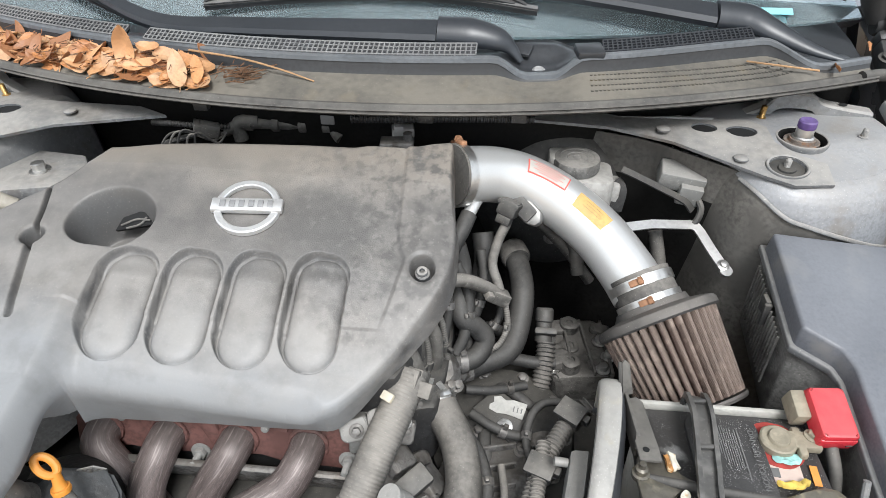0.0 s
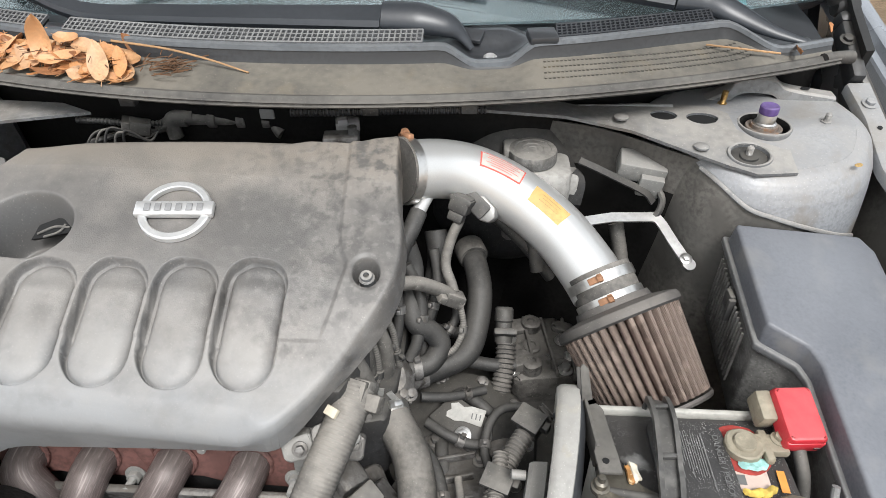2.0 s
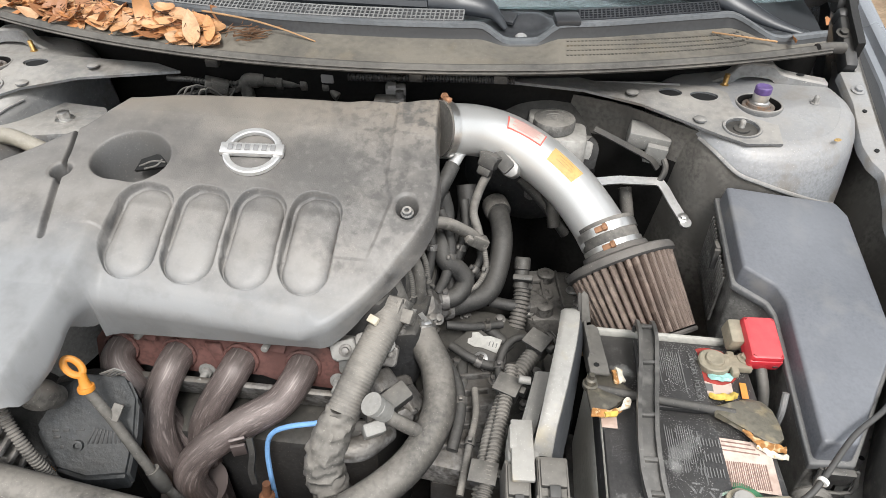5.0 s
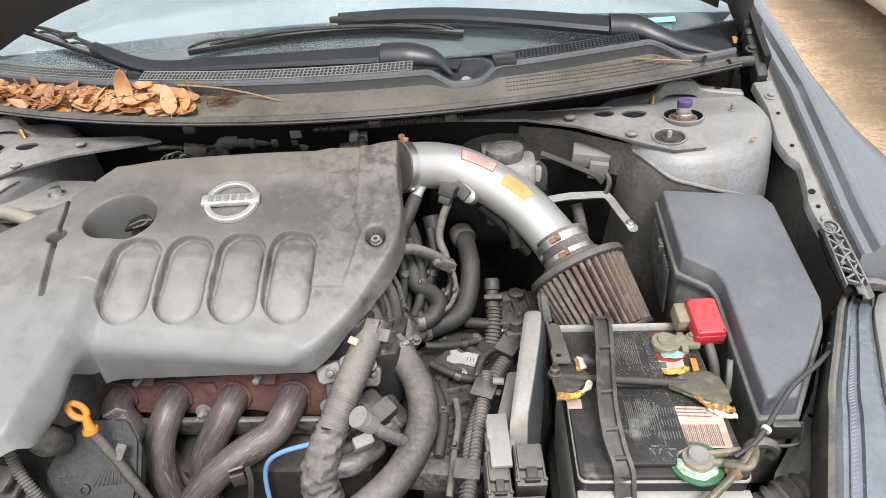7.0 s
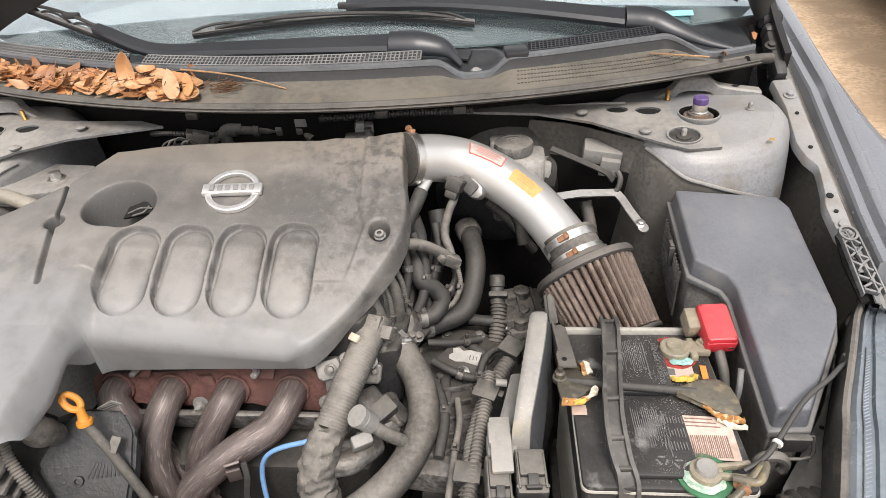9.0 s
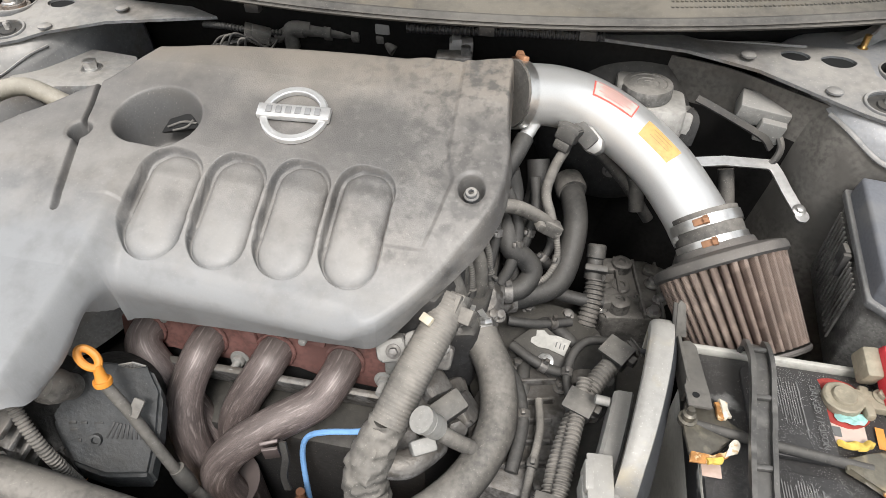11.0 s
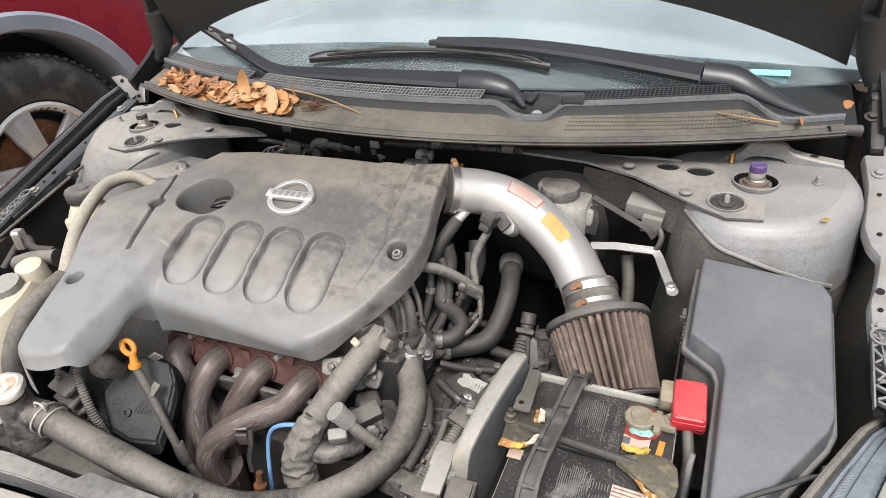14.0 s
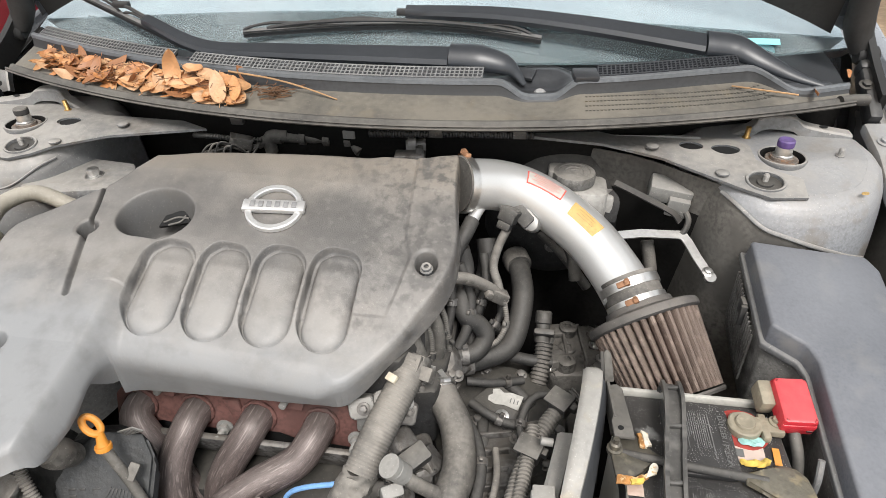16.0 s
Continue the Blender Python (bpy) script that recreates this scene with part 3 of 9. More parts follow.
def fender(side, mirror_x):
    """The inner flange on which the wing is screwed, and the wing's outer skin."""
    sgn = side

    def X(dx):
        return mirror_x + sgn * dx

    def run(y):
        return sgn * 0.05 * (y - 0.53)

    ys = np.linspace(0.46, 0.838, 44)
    rows = []

    def scallop(y):
        """How far the flange's cut inner edge steps back."""
        return float(np.interp(y, [0.46, 0.505, 0.518, 0.545, 0.571, 0.594, 0.630, 0.645, 0.662, 0.692, 0.773, 0.84], [0.016, 0.017, 0.011, 0.009, 0.008, 0.014, 0.018, 0.0185, 0.008, 0.001, 0.006, 0.000])) if side > 0 else 0.0

    for dx, dz, cut in ((-0.002, -0.014, 1), (-0.001, -0.005, 1), (0.001, -0.001, 1), (0.004, 0.0, 1), (0.030, 0.001, 0), (0.034, -0.006, 0)):
        rows.append([(X(dx + cut * scallop(y)) + run(y), y, rail_z(y) + dz) for y in ys])
    rail = part("fender_rail", sheet(rows, 0.002), M_PAINT if side > 0 else M_FENDL, body, "grey-blue painted flange with punched holes" if side > 0 else "glossy painted flange, darkened for shade")
    for y, s in ((0.475, 0.004), (0.557, 0.003), (0.585, 0.0048), (0.68, 0.0032), (0.755, 0.003)):
        part("hole", lathe([(s, 0), (s, 0.0015), (0, 0.0016)], pose(X(0.018) + run(y), y, rail_z(y) + 0.0008, 17, 0, 0), 14), M_HOLE, rail)
    for y in (0.531, 0.798):
        part("bolt", hexbolt(pose(X(0.018) + run(y), y, rail_z(y) + 0.001, 17, 0, 0), 0.0065), M_PAINT, rail)
    gut = [[(X(dx) + run(y), y, rail_z(y) + dz) for y in np.linspace(0.42, 1.3, 20)] for dx, dz in ((0.026, -0.004), (0.033, -0.007), (0.037, -0.013), (0.042, -0.014), (0.046, -0.010), (0.050, -0.03))]
    part("fender_gutter", sheet(gut, 0.002), M_DIRTY if side > 0 else M_VOID, body, "dirty painted gutter" if side > 0 else "")
    ys = np.linspace(0.475, 1.3, 34)
    prof = ((0.043, -0.03), (0.045, -0.004), (0.048, -0.001), (0.058, -0.001), (0.061, 0.003), (0.064, 0.0085), (0.069, 0.011), (0.076, 0.0105), (0.080, 0.0065), (0.083, 0.0065), (0.088, 0.005), (0.096, -0.004), (0.104, -0.022), (0.112, -0.05), (0.122, -0.1), (0.132, -0.2), (0.137, -0.34))
    rows = []
    for dx, dz in prof:
        rows.append([(X(dx + max(0.0, dx - 0.083) * (3.6 if side > 0 else 1.5) * float(smooth(0.86, 0.54, y))) + run(y) * float(smooth(0.5, 0.6, y)), y, 0.921 + 0.335 * (y - 0.52) - 0.12 * max(0, y - 0.8) + dz) for y in ys])
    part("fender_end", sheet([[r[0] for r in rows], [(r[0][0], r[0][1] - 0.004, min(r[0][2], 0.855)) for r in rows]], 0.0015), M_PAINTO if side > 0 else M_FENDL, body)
    part("fender", sheet(rows, 0.0015), M_PAINTO if side > 0 else M_FENDL, body, "smooth grey-blue outer fender" if side > 0 else "glossy fender edge, darkened for shade")


fender(1, 0.592)
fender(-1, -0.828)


def tower(side):
    """A strut tower: a dome with a top plate, holes and the strut's nut."""
    cx, cy = (0.464, 0.728) if side > 0 else (-0.701, 0.716)

    def P(x, y, z):
        return (cx + side * (x - 0.464), cy + (y - 0.728), z)

    # dome: rings that widen downwards
    rows = []
    ring = [(0.345, 0.80), (0.38, 0.70), (0.40, 0.655), (0.44, 0.635), (0.50, 0.64), (0.555, 0.665), (0.585, 0.72), (0.59, 0.78), (0.57, 0.83), (0.48, 0.86), (0.39, 0.85), (0.345, 0.80)]
    loop = spline([(x, y, 0) for x, y in ring], 10)
    prof = np.array(((0.0, 0.0, 1), (0.008, -0.0015, 1), (0.016, -0.006, 1), (0.023, -0.014, 1), (0.028, -0.026, 1), (0.031, -0.045, 0.95), (0.034, -0.08, 0.85), (0.038, -0.15, 0.6), (0.05, -0.3, 0.3), (0.06, -0.5, 0)))
    for u in np.concatenate((np.linspace(0, 4, 13), np.linspace(4.1, 7, 26), np.linspace(7.3, 9, 5))):
        grow, dz, slope = (float(np.interp(u, np.arange(10), prof[:, k])) for k in range(3))
        row = []
        for q in loop:
            d = Vector((q.x - 0.464, q.y - 0.745, 0))
            flank = 0.0 if side > 0 else 0.55 * max(0.0, -dz - 0.012) * min(1.0, max(0.0, (q.x - 0.40) / 0.12))
            k = 1 + (grow + min(flank, 0.10) - 0.013) / d.length
            x, y = 0.464 + d.x * k, 0.745 + d.y * k
            row.append(P(x, y, 1.006 + slope * min(0.0, 0.22 * (y - 0.728)) + dz))
        rows.append(row)
    bm = sheet(rows)
    # the crown
    inner = []
    for q in loop:
        d = Vector((q.x - 0.464, q.y - 0.745, 0))
        inner.append(Vector((0.464, 0.745, 0)) + d * (1 - 0.013 / d.length))
    g = [[P(0.464 + (q.x - 0.464) * s, 0.745 + (q.y - 0.745) * s, 1.006 + min(0.0, 0.22 * (0.745 + (q.y - 0.745) * s - 0.728))) for q in inner] for s in (0.999, 0.8, 0.6)]
    g.append([P(0.464 + 0.0295 * math.cos(a), 0.728 + 0.0295 * math.sin(a), 1.0065 + min(0.0, 0.22 * 0.0295 * math.sin(a))) for a in (math.atan2(q.y - 0.745, q.x - 0.464) for q in loop)])
    t = part("strut_tower", join(bm, sheet(g)), M_PAINT if side > 0 else M_DIRTY, body, "dusty painted strut tower dome")
    if side > 0:
        # below the lapped seam the apron is darker, dusty and bare of gloss
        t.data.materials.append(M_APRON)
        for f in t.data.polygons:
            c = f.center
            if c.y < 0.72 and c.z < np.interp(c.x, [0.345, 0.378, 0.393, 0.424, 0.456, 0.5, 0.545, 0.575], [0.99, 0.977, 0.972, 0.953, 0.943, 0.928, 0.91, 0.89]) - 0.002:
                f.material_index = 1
    # bearing well, nut and studs
    z = 1.006
    part("strut_well", lathe([(0.0295, -0.014), (0.0295, 0.0006), (0.0287, 0.0004), (0.0270, -0.004), (0.0265, -0.011), (0, -0.011)], Matrix.Translation(P(0.464, 0.728, z)), 36), M_VOID, t)
    part("well_rim", lathe([(0.0305, -0.013), (0.0325, -0.001), (0.0316, 0.0012), (0.0298, 0.0016), (0.0290, 0.0008), (0.0284, -0.012)], Matrix.Translation(P(0.464, 0.728, z)), 40), M_DIRTY, t)
    part("strut_washer", lathe([(0.0215, -0.011), (0.0218, -0.003), (0.0205, -0.0022), (0.0165, -0.0035), (0.0158, 0.001), (0, 0.001)], Matrix.Translation(P(0.464, 0.728, z)), 28), M_RUSTW, t, "rusty dusty washer")
    part("strut_nut", lathe([(0.0135, -0.002), (0.0135, 0.003), (0.0118, 0.0038), (0.0112, 0.0045), (0.0108, 0.0150), (0, 0.0150)], Matrix.Translation(P(0.464, 0.728, z)), 20), M_STEEL, t)
    part("strut_cap", lathe([(0.0106, 0.0152), (0.0112, 0.0165), (0.0112, 0.0240), (0.0098, 0.0256), (0.0080, 0.0250), (0, 0.0250)], Matrix.Translation(P(0.464, 0.728, z)), 20), M_PURPLE if side > 0 else M_BLACKD, t, "purple plastic cap" if side > 0 else "")
    for k, (x, y, zz) in enumerate(((0.430, 0.788, 0.999), (0.542, 0.738, 1.000), (0.429, 0.670, 0.998))):
        part("mount_stud", stud(along(P(x, y, zz - (0.012 if k == 2 else 0)), (0, -0.08, 1)), 0.004, (0.024, 0.018, 0.02)[k], 0.0068), M_BRASS if k == 0 else M_DIRTY, t)
    # reinforcing plate toward the cowl, following the crown
    if side > 0:
        poly = [(0.245, 0.762), (0.318, 0.775), (0.405, 0.768), (0.424, 0.748), (0.425, 0.712), (0.447, 0.69), (0.478, 0.675), (0.476, 0.638), (0.43, 0.634), (0.40, 0.648), (0.375, 0.662), (0.30, 0.705), (0.22, 0.732), (0.10, 0.748), (0.02, 0.765), (0.02, 0.79), (0.20, 0.782)]
    else:
        poly = [(0.20, 0.755), (0.405, 0.768), (0.418, 0.745), (0.424, 0.712), (0.447, 0.69), (0.478, 0.675), (0.476, 0.638), (0.43, 0.634), (0.40, 0.648), (0.375, 0.668), (0.30, 0.70), (0.15, 0.73)]
    bm = bmesh.new()
    open_holes = ((0.343, 0.740, 0.0165, 0.013), (0.389, 0.734, 0.0195, 0.0135))[0 if side > 0 else 1:]
    holes = open_holes + ((0.429, 0.666, 0.0220, 0.0180),)
    rims = [poly] + [[(hx + rx * math.cos(2 * math.pi * k / 28), hy + ry * math.sin(2 * math.pi * k / 28)) for k in range(28)] for hx, hy, rx, ry in holes]
    for rim in rims:
        pv = [bm.verts.new(P(x, y, 1.0105 + 0.22 * min(0.0, y - 0.728))) for x, y in rim]
        for a, b in zip(pv, pv[1:] + pv[:1]):
            bm.edges.new((a, b))
    bmesh.ops.triangle_fill(bm, use_beauty=True, use_dissolve=False, edges=bm.edges[:])
    for f in bm.faces:
        f.normal_update()
        if f.normal.z < 0:
            f.normal_flip()
    bmesh.ops.solidify(bm, geom=bm.faces[:], thickness=0.004)
    pl = part("reinforcing_plate", bm, M_DIRTY, t, "dusty stamped steel plate")
    # Dark discs below the cut holes paint the shade inside them.
    for x, y, rx, ry in open_holes:
        part("hole_shade", lathe([(rx, 0.0), (rx * 0.99, 0.0006), (0, 0.0006)], along(P(x, y + 0.004, 1.0064 + 0.22 * min(0.0, y - 0.728)), (0, -0.1, 1)), 30, ry / rx), M_HOLE, pl)
    mr = along(P(0.429, 0.666, 0.9978), (0, -0.22, 1))
    part("plate_recess", lathe([(0.0262, -0.006), (0.0262, 0.0), (0.0255, 0.0016), (0.0235, 0.0016), (0.0222, 0.0006), (0.0215, -0.0044)], mr, 32, 0.84), M_DIRTY, pl)
    part("recess_ring", lathe([(0.0222, -0.0040), (0.0115, -0.0036), (0.0105, -0.0015), (0, -0.0015)], mr, 32, 0.84), M_DARKST, pl)
    # the seam where the dome's sheet laps over the apron
    lap = [P(*q) for q in ((0.378, 0.669, 0.977), (0.393, 0.644, 0.972), (0.424, 0.620, 0.953), (0.456, 0.615, 0.943), (0.50, 0.618, 0.928), (0.545, 0.632, 0.91), (0.575, 0.65, 0.897))]
    part("weld_seam", tube(lap, 0.0030, 8, 6, squash=0.7), M_DIRTY, t, "lapped sheet seam with old sealer")
    if side > 0:
        part("paint_chip", lathe([(0.006, 0), (0.005, 0.0008), (0, 0.001)], along(P(0.549, 0.655, 0.993), (0.1, -0.25, 1)), 9, 0.5), M_BRASS, t, "small rust chip")
    for x, y in ((0.288, 0.726), (0.375, 0.675)):
        part("plug", lathe([(0.009, 0.004), (0.009, 0.006), (0.006, 0.008), (0, 0.008)], Matrix.Translation(P(x, y, 1.0085 + 0.22 * min(0, y - 0.728))), 18), M_DIRTY, pl)
    # raised rear bead
    rb = spline([P(0.375, 0.797, 0.990), P(0.418, 0.800, 1.008), P(0.440, 0.804, 1.019), P(0.449, 0.808, 1.029), P(0.465, 0.812, 1.033), P(0.498, 0.812, 1.031), P(0.512, 0.808, 1.022), P(0.535, 0.806, 1.017), P(0.580, 0.804, 1.011)], 5)
    fl = sheet([[q + Vector(v) for q in rb] for v in ((0, -0.007, -0.020), (0, -0.004, -0.003), (0, -0.001, 0.0), (0, 0.014, 0.001))], 0.002)
    rf = part("rear_flange", fl, M_DIRTY, t, "pressed flange behind the dome")
    part("flange_hole", lathe([(0.006, 0), (0.006, 0.0008), (0, 0.0009)], along(P(0.541, 0.811, 1.0180), (0, -0.1, 1)), 18, 0.6), M_HOLE, rf)
    return t


tower(1)
tower(-1)
# the brace from the tower to the firewall, under the cowl
br = [[(x, 0.765 + 0.06 * k , 1.012 - 0.03 * k - 0.02 * (0.3 - x)) for x in np.linspace(-0.02, 0.36, 12)] for k in (0, 1)]
part("cowl_brace", sheet(br, 0.003), M_DIRTY, body)
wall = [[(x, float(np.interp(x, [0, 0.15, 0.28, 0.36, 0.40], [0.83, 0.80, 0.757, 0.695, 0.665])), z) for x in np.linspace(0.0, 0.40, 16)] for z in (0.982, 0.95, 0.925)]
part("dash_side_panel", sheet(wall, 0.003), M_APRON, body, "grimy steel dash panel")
# Lower half of the panel: its shade is painted in as near-black.
wall_low = [[(q[0], q[1], z) for q in wall[0]] for z in (0.925, 0.8, 0.65, 0.5)]
part("shaded_dash_panel", sheet(wall_low, 0.003), M_VOID, body, "lower dash panel, near-black for shade")

# ---- cowl: weatherstrip, panels, grilles ----
cowl = thing("cowl_panel", "black plastic cowl panel below the windscreen, dusty", "cowl")
XS = np.linspace(-0.80, 0.572, 70)


def crow(off, z, dz=0.0, xs=XS):
    return [(x, cowl_y(x) + off, z) for x in xs]


def notch(x):
    """The dip in the raised step round the wiper's bolt."""
    return float(smooth(0.062, 0.108, x) * (1 - smooth(0.142, 0.182, x)))


seal = [crow(*r) for r in ((0.016, 1.0525), (0.010, 1.0528), (0.0055, 1.0538), (0.0045, 1.0552), (0.0075, 1.0562), (0.008, 1.0572), (0.0065, 1.0590), (0.0085, 1.0608), (0.010, 1.0585), (0.013, 1.0545), (0.016, 1.0575), (0.021, 1.0615), (0.027, 1.0605), (0.029, 1.052))]
part("weatherstrip", sheet(seal, 0.003), M_SEAL, cowl, "dusty ribbed rubber weatherstrip")
end = (0.572, cowl_y(0.572) + 0.012, 1.052)
part("weatherstrip_end", tube([(0.55, cowl_y(0.55) + 0.018, 1.058), (0.575, cowl_y(0.575) + 0.016, 1.058), (0.592, cowl_y(0.592) + 0.012, 1.057)], 0.0082, 12), M_SEAL, cowl)


def step_off(x):
    return 0.088 + 0.004 * notch(x) + 0.010 * float(smooth(0.2, 0.38, x)) - 0.060 * float(smooth(0.425, 0.485, x))


def zst(x):
    return 1.091 - 0.025 * notch(x) - 0.022 * float(smooth(0.425, 0.505, x))


def shelf_rise(x):
    return (0.017 - 0.012 * notch(x)) * (1 - 0.75 * float(smooth(0.44, 0.53, x)))


XF = np.linspace(-0.80, 0.572, 140)
low = [[(x, cowl_y(x) + 0.024 + (step_off(x) - 0.024) * k, 1.056 + shelf_rise(x) * k) for x in XF] for k in (0.0, 0.3, 0.6, 1.0)]
part("front_shelf", sheet(low, 0.003), M_COWLD, cowl, "dusty brown-grey front shelf")
riser = [[(x, cowl_y(x) + step_off(x) + o, 1.056 + shelf_rise(x) + (zst(x) - 1.056 - shelf_rise(x)) * k) for x in XF] for k, o in ((0.0, 0.0), (0.3, 0.002), (0.85, 0.004), (1.0, 0.008))]
part("riser", sheet(riser, 0.003), M_COWLR, cowl, "black plastic riser")
rim = [[(x, cowl_y(x) + step_off(x) + o, zst(x) + dz) for x in XF] for o, dz in ((0.0025, -0.003), (0.0038, 0.0022), (0.0075, 0.0042), (0.0125, 0.0036), (0.0150, 0.0))]
part("riser_rim", sheet(rim, 0.0015), M_COWLE, cowl, "rolled grey edge of the cowl step")


def deck_back(x):
    return cowl_y(x) * 0.55 + 0.515


deck = []
for k in np.linspace(0, 1, 16):
    row = []
    for x in XF:
        y0 = cowl_y(x) + step_off(x) + 0.008
        y = y0 + (deck_back(x) - y0) * k
        z = zst(x) - 0.016 * float(smooth(0.12, 0.30, k)) * (1 - 0.7 * notch(x)) + 0.025 * notch(x) * float(smooth(0.40, 0.75, k)) - 0.012 * float(smooth(0.5, 1, k))
        row.append((x, y, z))
    deck.append(row)
part("deck", sheet(deck, 0.003), M_COWL, cowl)


def grille(x0, x1, off, n, rows, z, material, name, wid=0.022, rise=0.006, floor=None):
    """A mesh of flat bars over a slot, following the cowl's curve."""
    bms = []
    xs = np.linspace(x0, x1, n)

    def at(x, o):
        return Vector((x, cowl_y(x) + step_off(x) + o, z(x) + rise * (o - off) / wid))

    for j in range(rows + 1):
        o = off + wid * j / rows
        bms.append(strip([at(x, o) for x in np.linspace(x0, x1, 40)], 0.0020 if 0 < j < rows else 0.0032, 0.004, (0, -0.2, 1)))
    for x in xs:
        bms.append(strip([at(x, off), at(x, off + wid)], 0.0019, 0.004, (0, -0.2, 1)))
    slot = part(name + "_slot", sheet([[at(x, o) - Vector((0, 0, 0.0035)) for x in np.linspace(x0, x1, 40)] for o in (off, off + wid)], 0.002), floor or M_HOLE, cowl)
    part(name, join(*bms), material, slot, "fine square mesh of the air inlet")
    return slot


def over_step(x):
    return zst(x) + 0.0035


grille(-0.425, 0.040, 0.012, 70, 3, over_step, M_GRILLE, "air_grille", 0.025)
grille(-0.78, -0.462, 0.012, 48, 3, over_step, M_GRILLE, "air_grille", 0.025)
grille(0.205, 0.412, 0.012, 34, 4, over_step, M_COWL, "air_grille", 0.024, 0.006, M_COWLR)
part("cowl_clip_block", box((0.036, 0.030, 0.012), pose(0.187, cowl_y(0.187) + step_off(0.187) + 0.018, 1.094, 8, 0, 10), 0.003), M_COWL, cowl, "moulded clip block")
# the worn pad of dots on the right shelf
dots = []
for i in range(52):
    for j in range(4):
        x = 0.19 + 0.0052 * i
        o = 0.050 + 0.0105 * j
        if o < step_off(x) - 0.006:
            dots.append(box((0.003, 0.003, 0.0016), pose(x, cowl_y(x) + o, 1.0566 + shelf_rise(x) * (o - 0.024) / (step_off(x) - 0.024))))
part("dot_pad", join(*dots), M_COWLD, cowl, "rows of small square studs")
part("cowl_clip", lathe([(0.009, 0), (0.009, 0.003), (0.006, 0.0055), (0.003, 0.0045), (0, 0.0045)], pose(0.124, 0.791, 1.0595, 15, 0, 0), 20), M_CHROME, cowl, "bright round bolt")
part("cowl_tab", box((0.03, 0.022, 0.006), pose(0.10, 0.825, 1.078, 25, 0, -20), 0.002), M_COWL, cowl)


def windscreen():
    rows = []
    for k in np.linspace(0, 1, 14):
        row = []
        for u in np.linspace(-1, 1, 40):
            x = CX + u * (0.735 - 0.1 * k)
            y = 0.855 + 0.14 * (abs(u) ** 2.2) + 0.8 * k
            row.append((x, y, 1.082 + 0.43 * k + 0.02 * k * (1 - u * u)))
        rows.append(row)
    w = part("windscreen", sheet(rows, 0.005), M_SCREEN, None)
    tagged(w, "raked windscreen glass reflecting a pale sky", "windscreen")
    w.visible_shadow = False
    return w


screen = windscreen()
# A reflection in the glass, put in as a pale cyan strip.
part("sticker", box((0.062, 0.013, 0.0008), along((0.469, 0.962, 1.0978), (0, -0.47, 0.88), (0, 1, 0)), 0.0), M_REFL, screen, "pale cyan strip for a reflection in the glass")
dash_rows = [[(x, y, z) for x in np.linspace(-0.80, 0.60, 10)] for y, z in ((0.90, 1.04), (0.97, 1.055), (1.2, 1.08), (1.5, 1.05), (1.9, 0.9))]
tagged(part("dashboard", sheet(dash_rows, 0.02), M_GLASSDK), "dark dashboard top under the windscreen", "dashboard")

# roof and pillars behind the glass
roof_rows = [[(CX + u * 0.6, y, z - 0.05 * u * u) for u in np.linspace(-1, 1, 12)] for y, z in ((1.68, 1.50), (1.9, 1.54), (2.6, 1.54), (3.1, 1.45))]
part("roof", sheet(roof_rows, 0.02), M_PAINTO, body)
for s in (-1, 1):
    part("pillar", tube([(CX + s * 0.755, 1.07, 1.06), (CX + s * 0.71, 1.4, 1.28), (CX + s * 0.63, 1.75, 1.48)], 0.028, 10), M_PAINTO, body)
    xs = CX + s * 0.86
    part("door", sheet([[(xs + s * dx, y, z) for y in np.linspace(1.2, 3.2, 6)] for dx, z in ((-0.03, 1.05), (0.02, 0.85), (0.03, 0.6), (0.0, 0.3))], 0.02), M_PAINTO, body)


# the rest of the car behind the windscreen, and its front bumper
part("rear_body", loft(CX, ((1.96, 0.84, 0.36, 0.98), (2.4, 0.87, 0.33, 1.02), (3.2, 0.87, 0.34, 1.05), (3.7, 0.85, 0.38, 1.07), (4.05, 0.80, 0.44, 1.04), (4.2, 0.68, 0.52, 0.95))), M_PAINTO, body)
part("rear_window", sheet([[(CX + u * w, y, z) for u in np.linspace(-1, 1, 8)] for y, z, w in ((3.08, 1.44, 0.56), (3.35, 1.25, 0.64), (3.62, 1.07, 0.72))], 0.006), M_GLASSDK, body)
for s in (-1, 1):
    part("side_window", sheet([[(CX + s * (0.60 + 0.23 * k), y + 0.12 * k * (1 if y > 2.5 else -1), 1.47 - 0.43 * k) for y in np.linspace(1.85, 3.1, 8)] for k in (0.0, 0.5, 1.0)], 0.006), M_GLASSDK, body)
    part("rear_tyre", lathe([(0.20, -0.1), (0.31, -0.1), (0.33, -0.08), (0.335, 0.0), (0.33, 0.08), (0.31, 0.1), (0.20, 0.1)], pose(CX + s * 0.82, 3.42, 0.53, 0, 90, 0), 40), M_TYRE, body)
arc = spline([(CX - 0.92, 0.42, 0), (CX - 0.86, 0.05, 0), (CX - 0.62, -0.20, 0), (CX, -0.33, 0), (CX + 0.62, -0.20, 0), (CX + 0.86, 0.05, 0), (CX + 0.92, 0.42, 0)], 8)
part("front_bumper", sheet([[(CX + (q.x - CX) * g, q.y * g, z) for q in arc] for z, g in ((0.30, 0.95), (0.36, 1.02), (0.50, 1.03), (0.60, 1.01), (0.655, 0.97))], 0.006), M_PAINTO, body, "grey-blue front bumper")


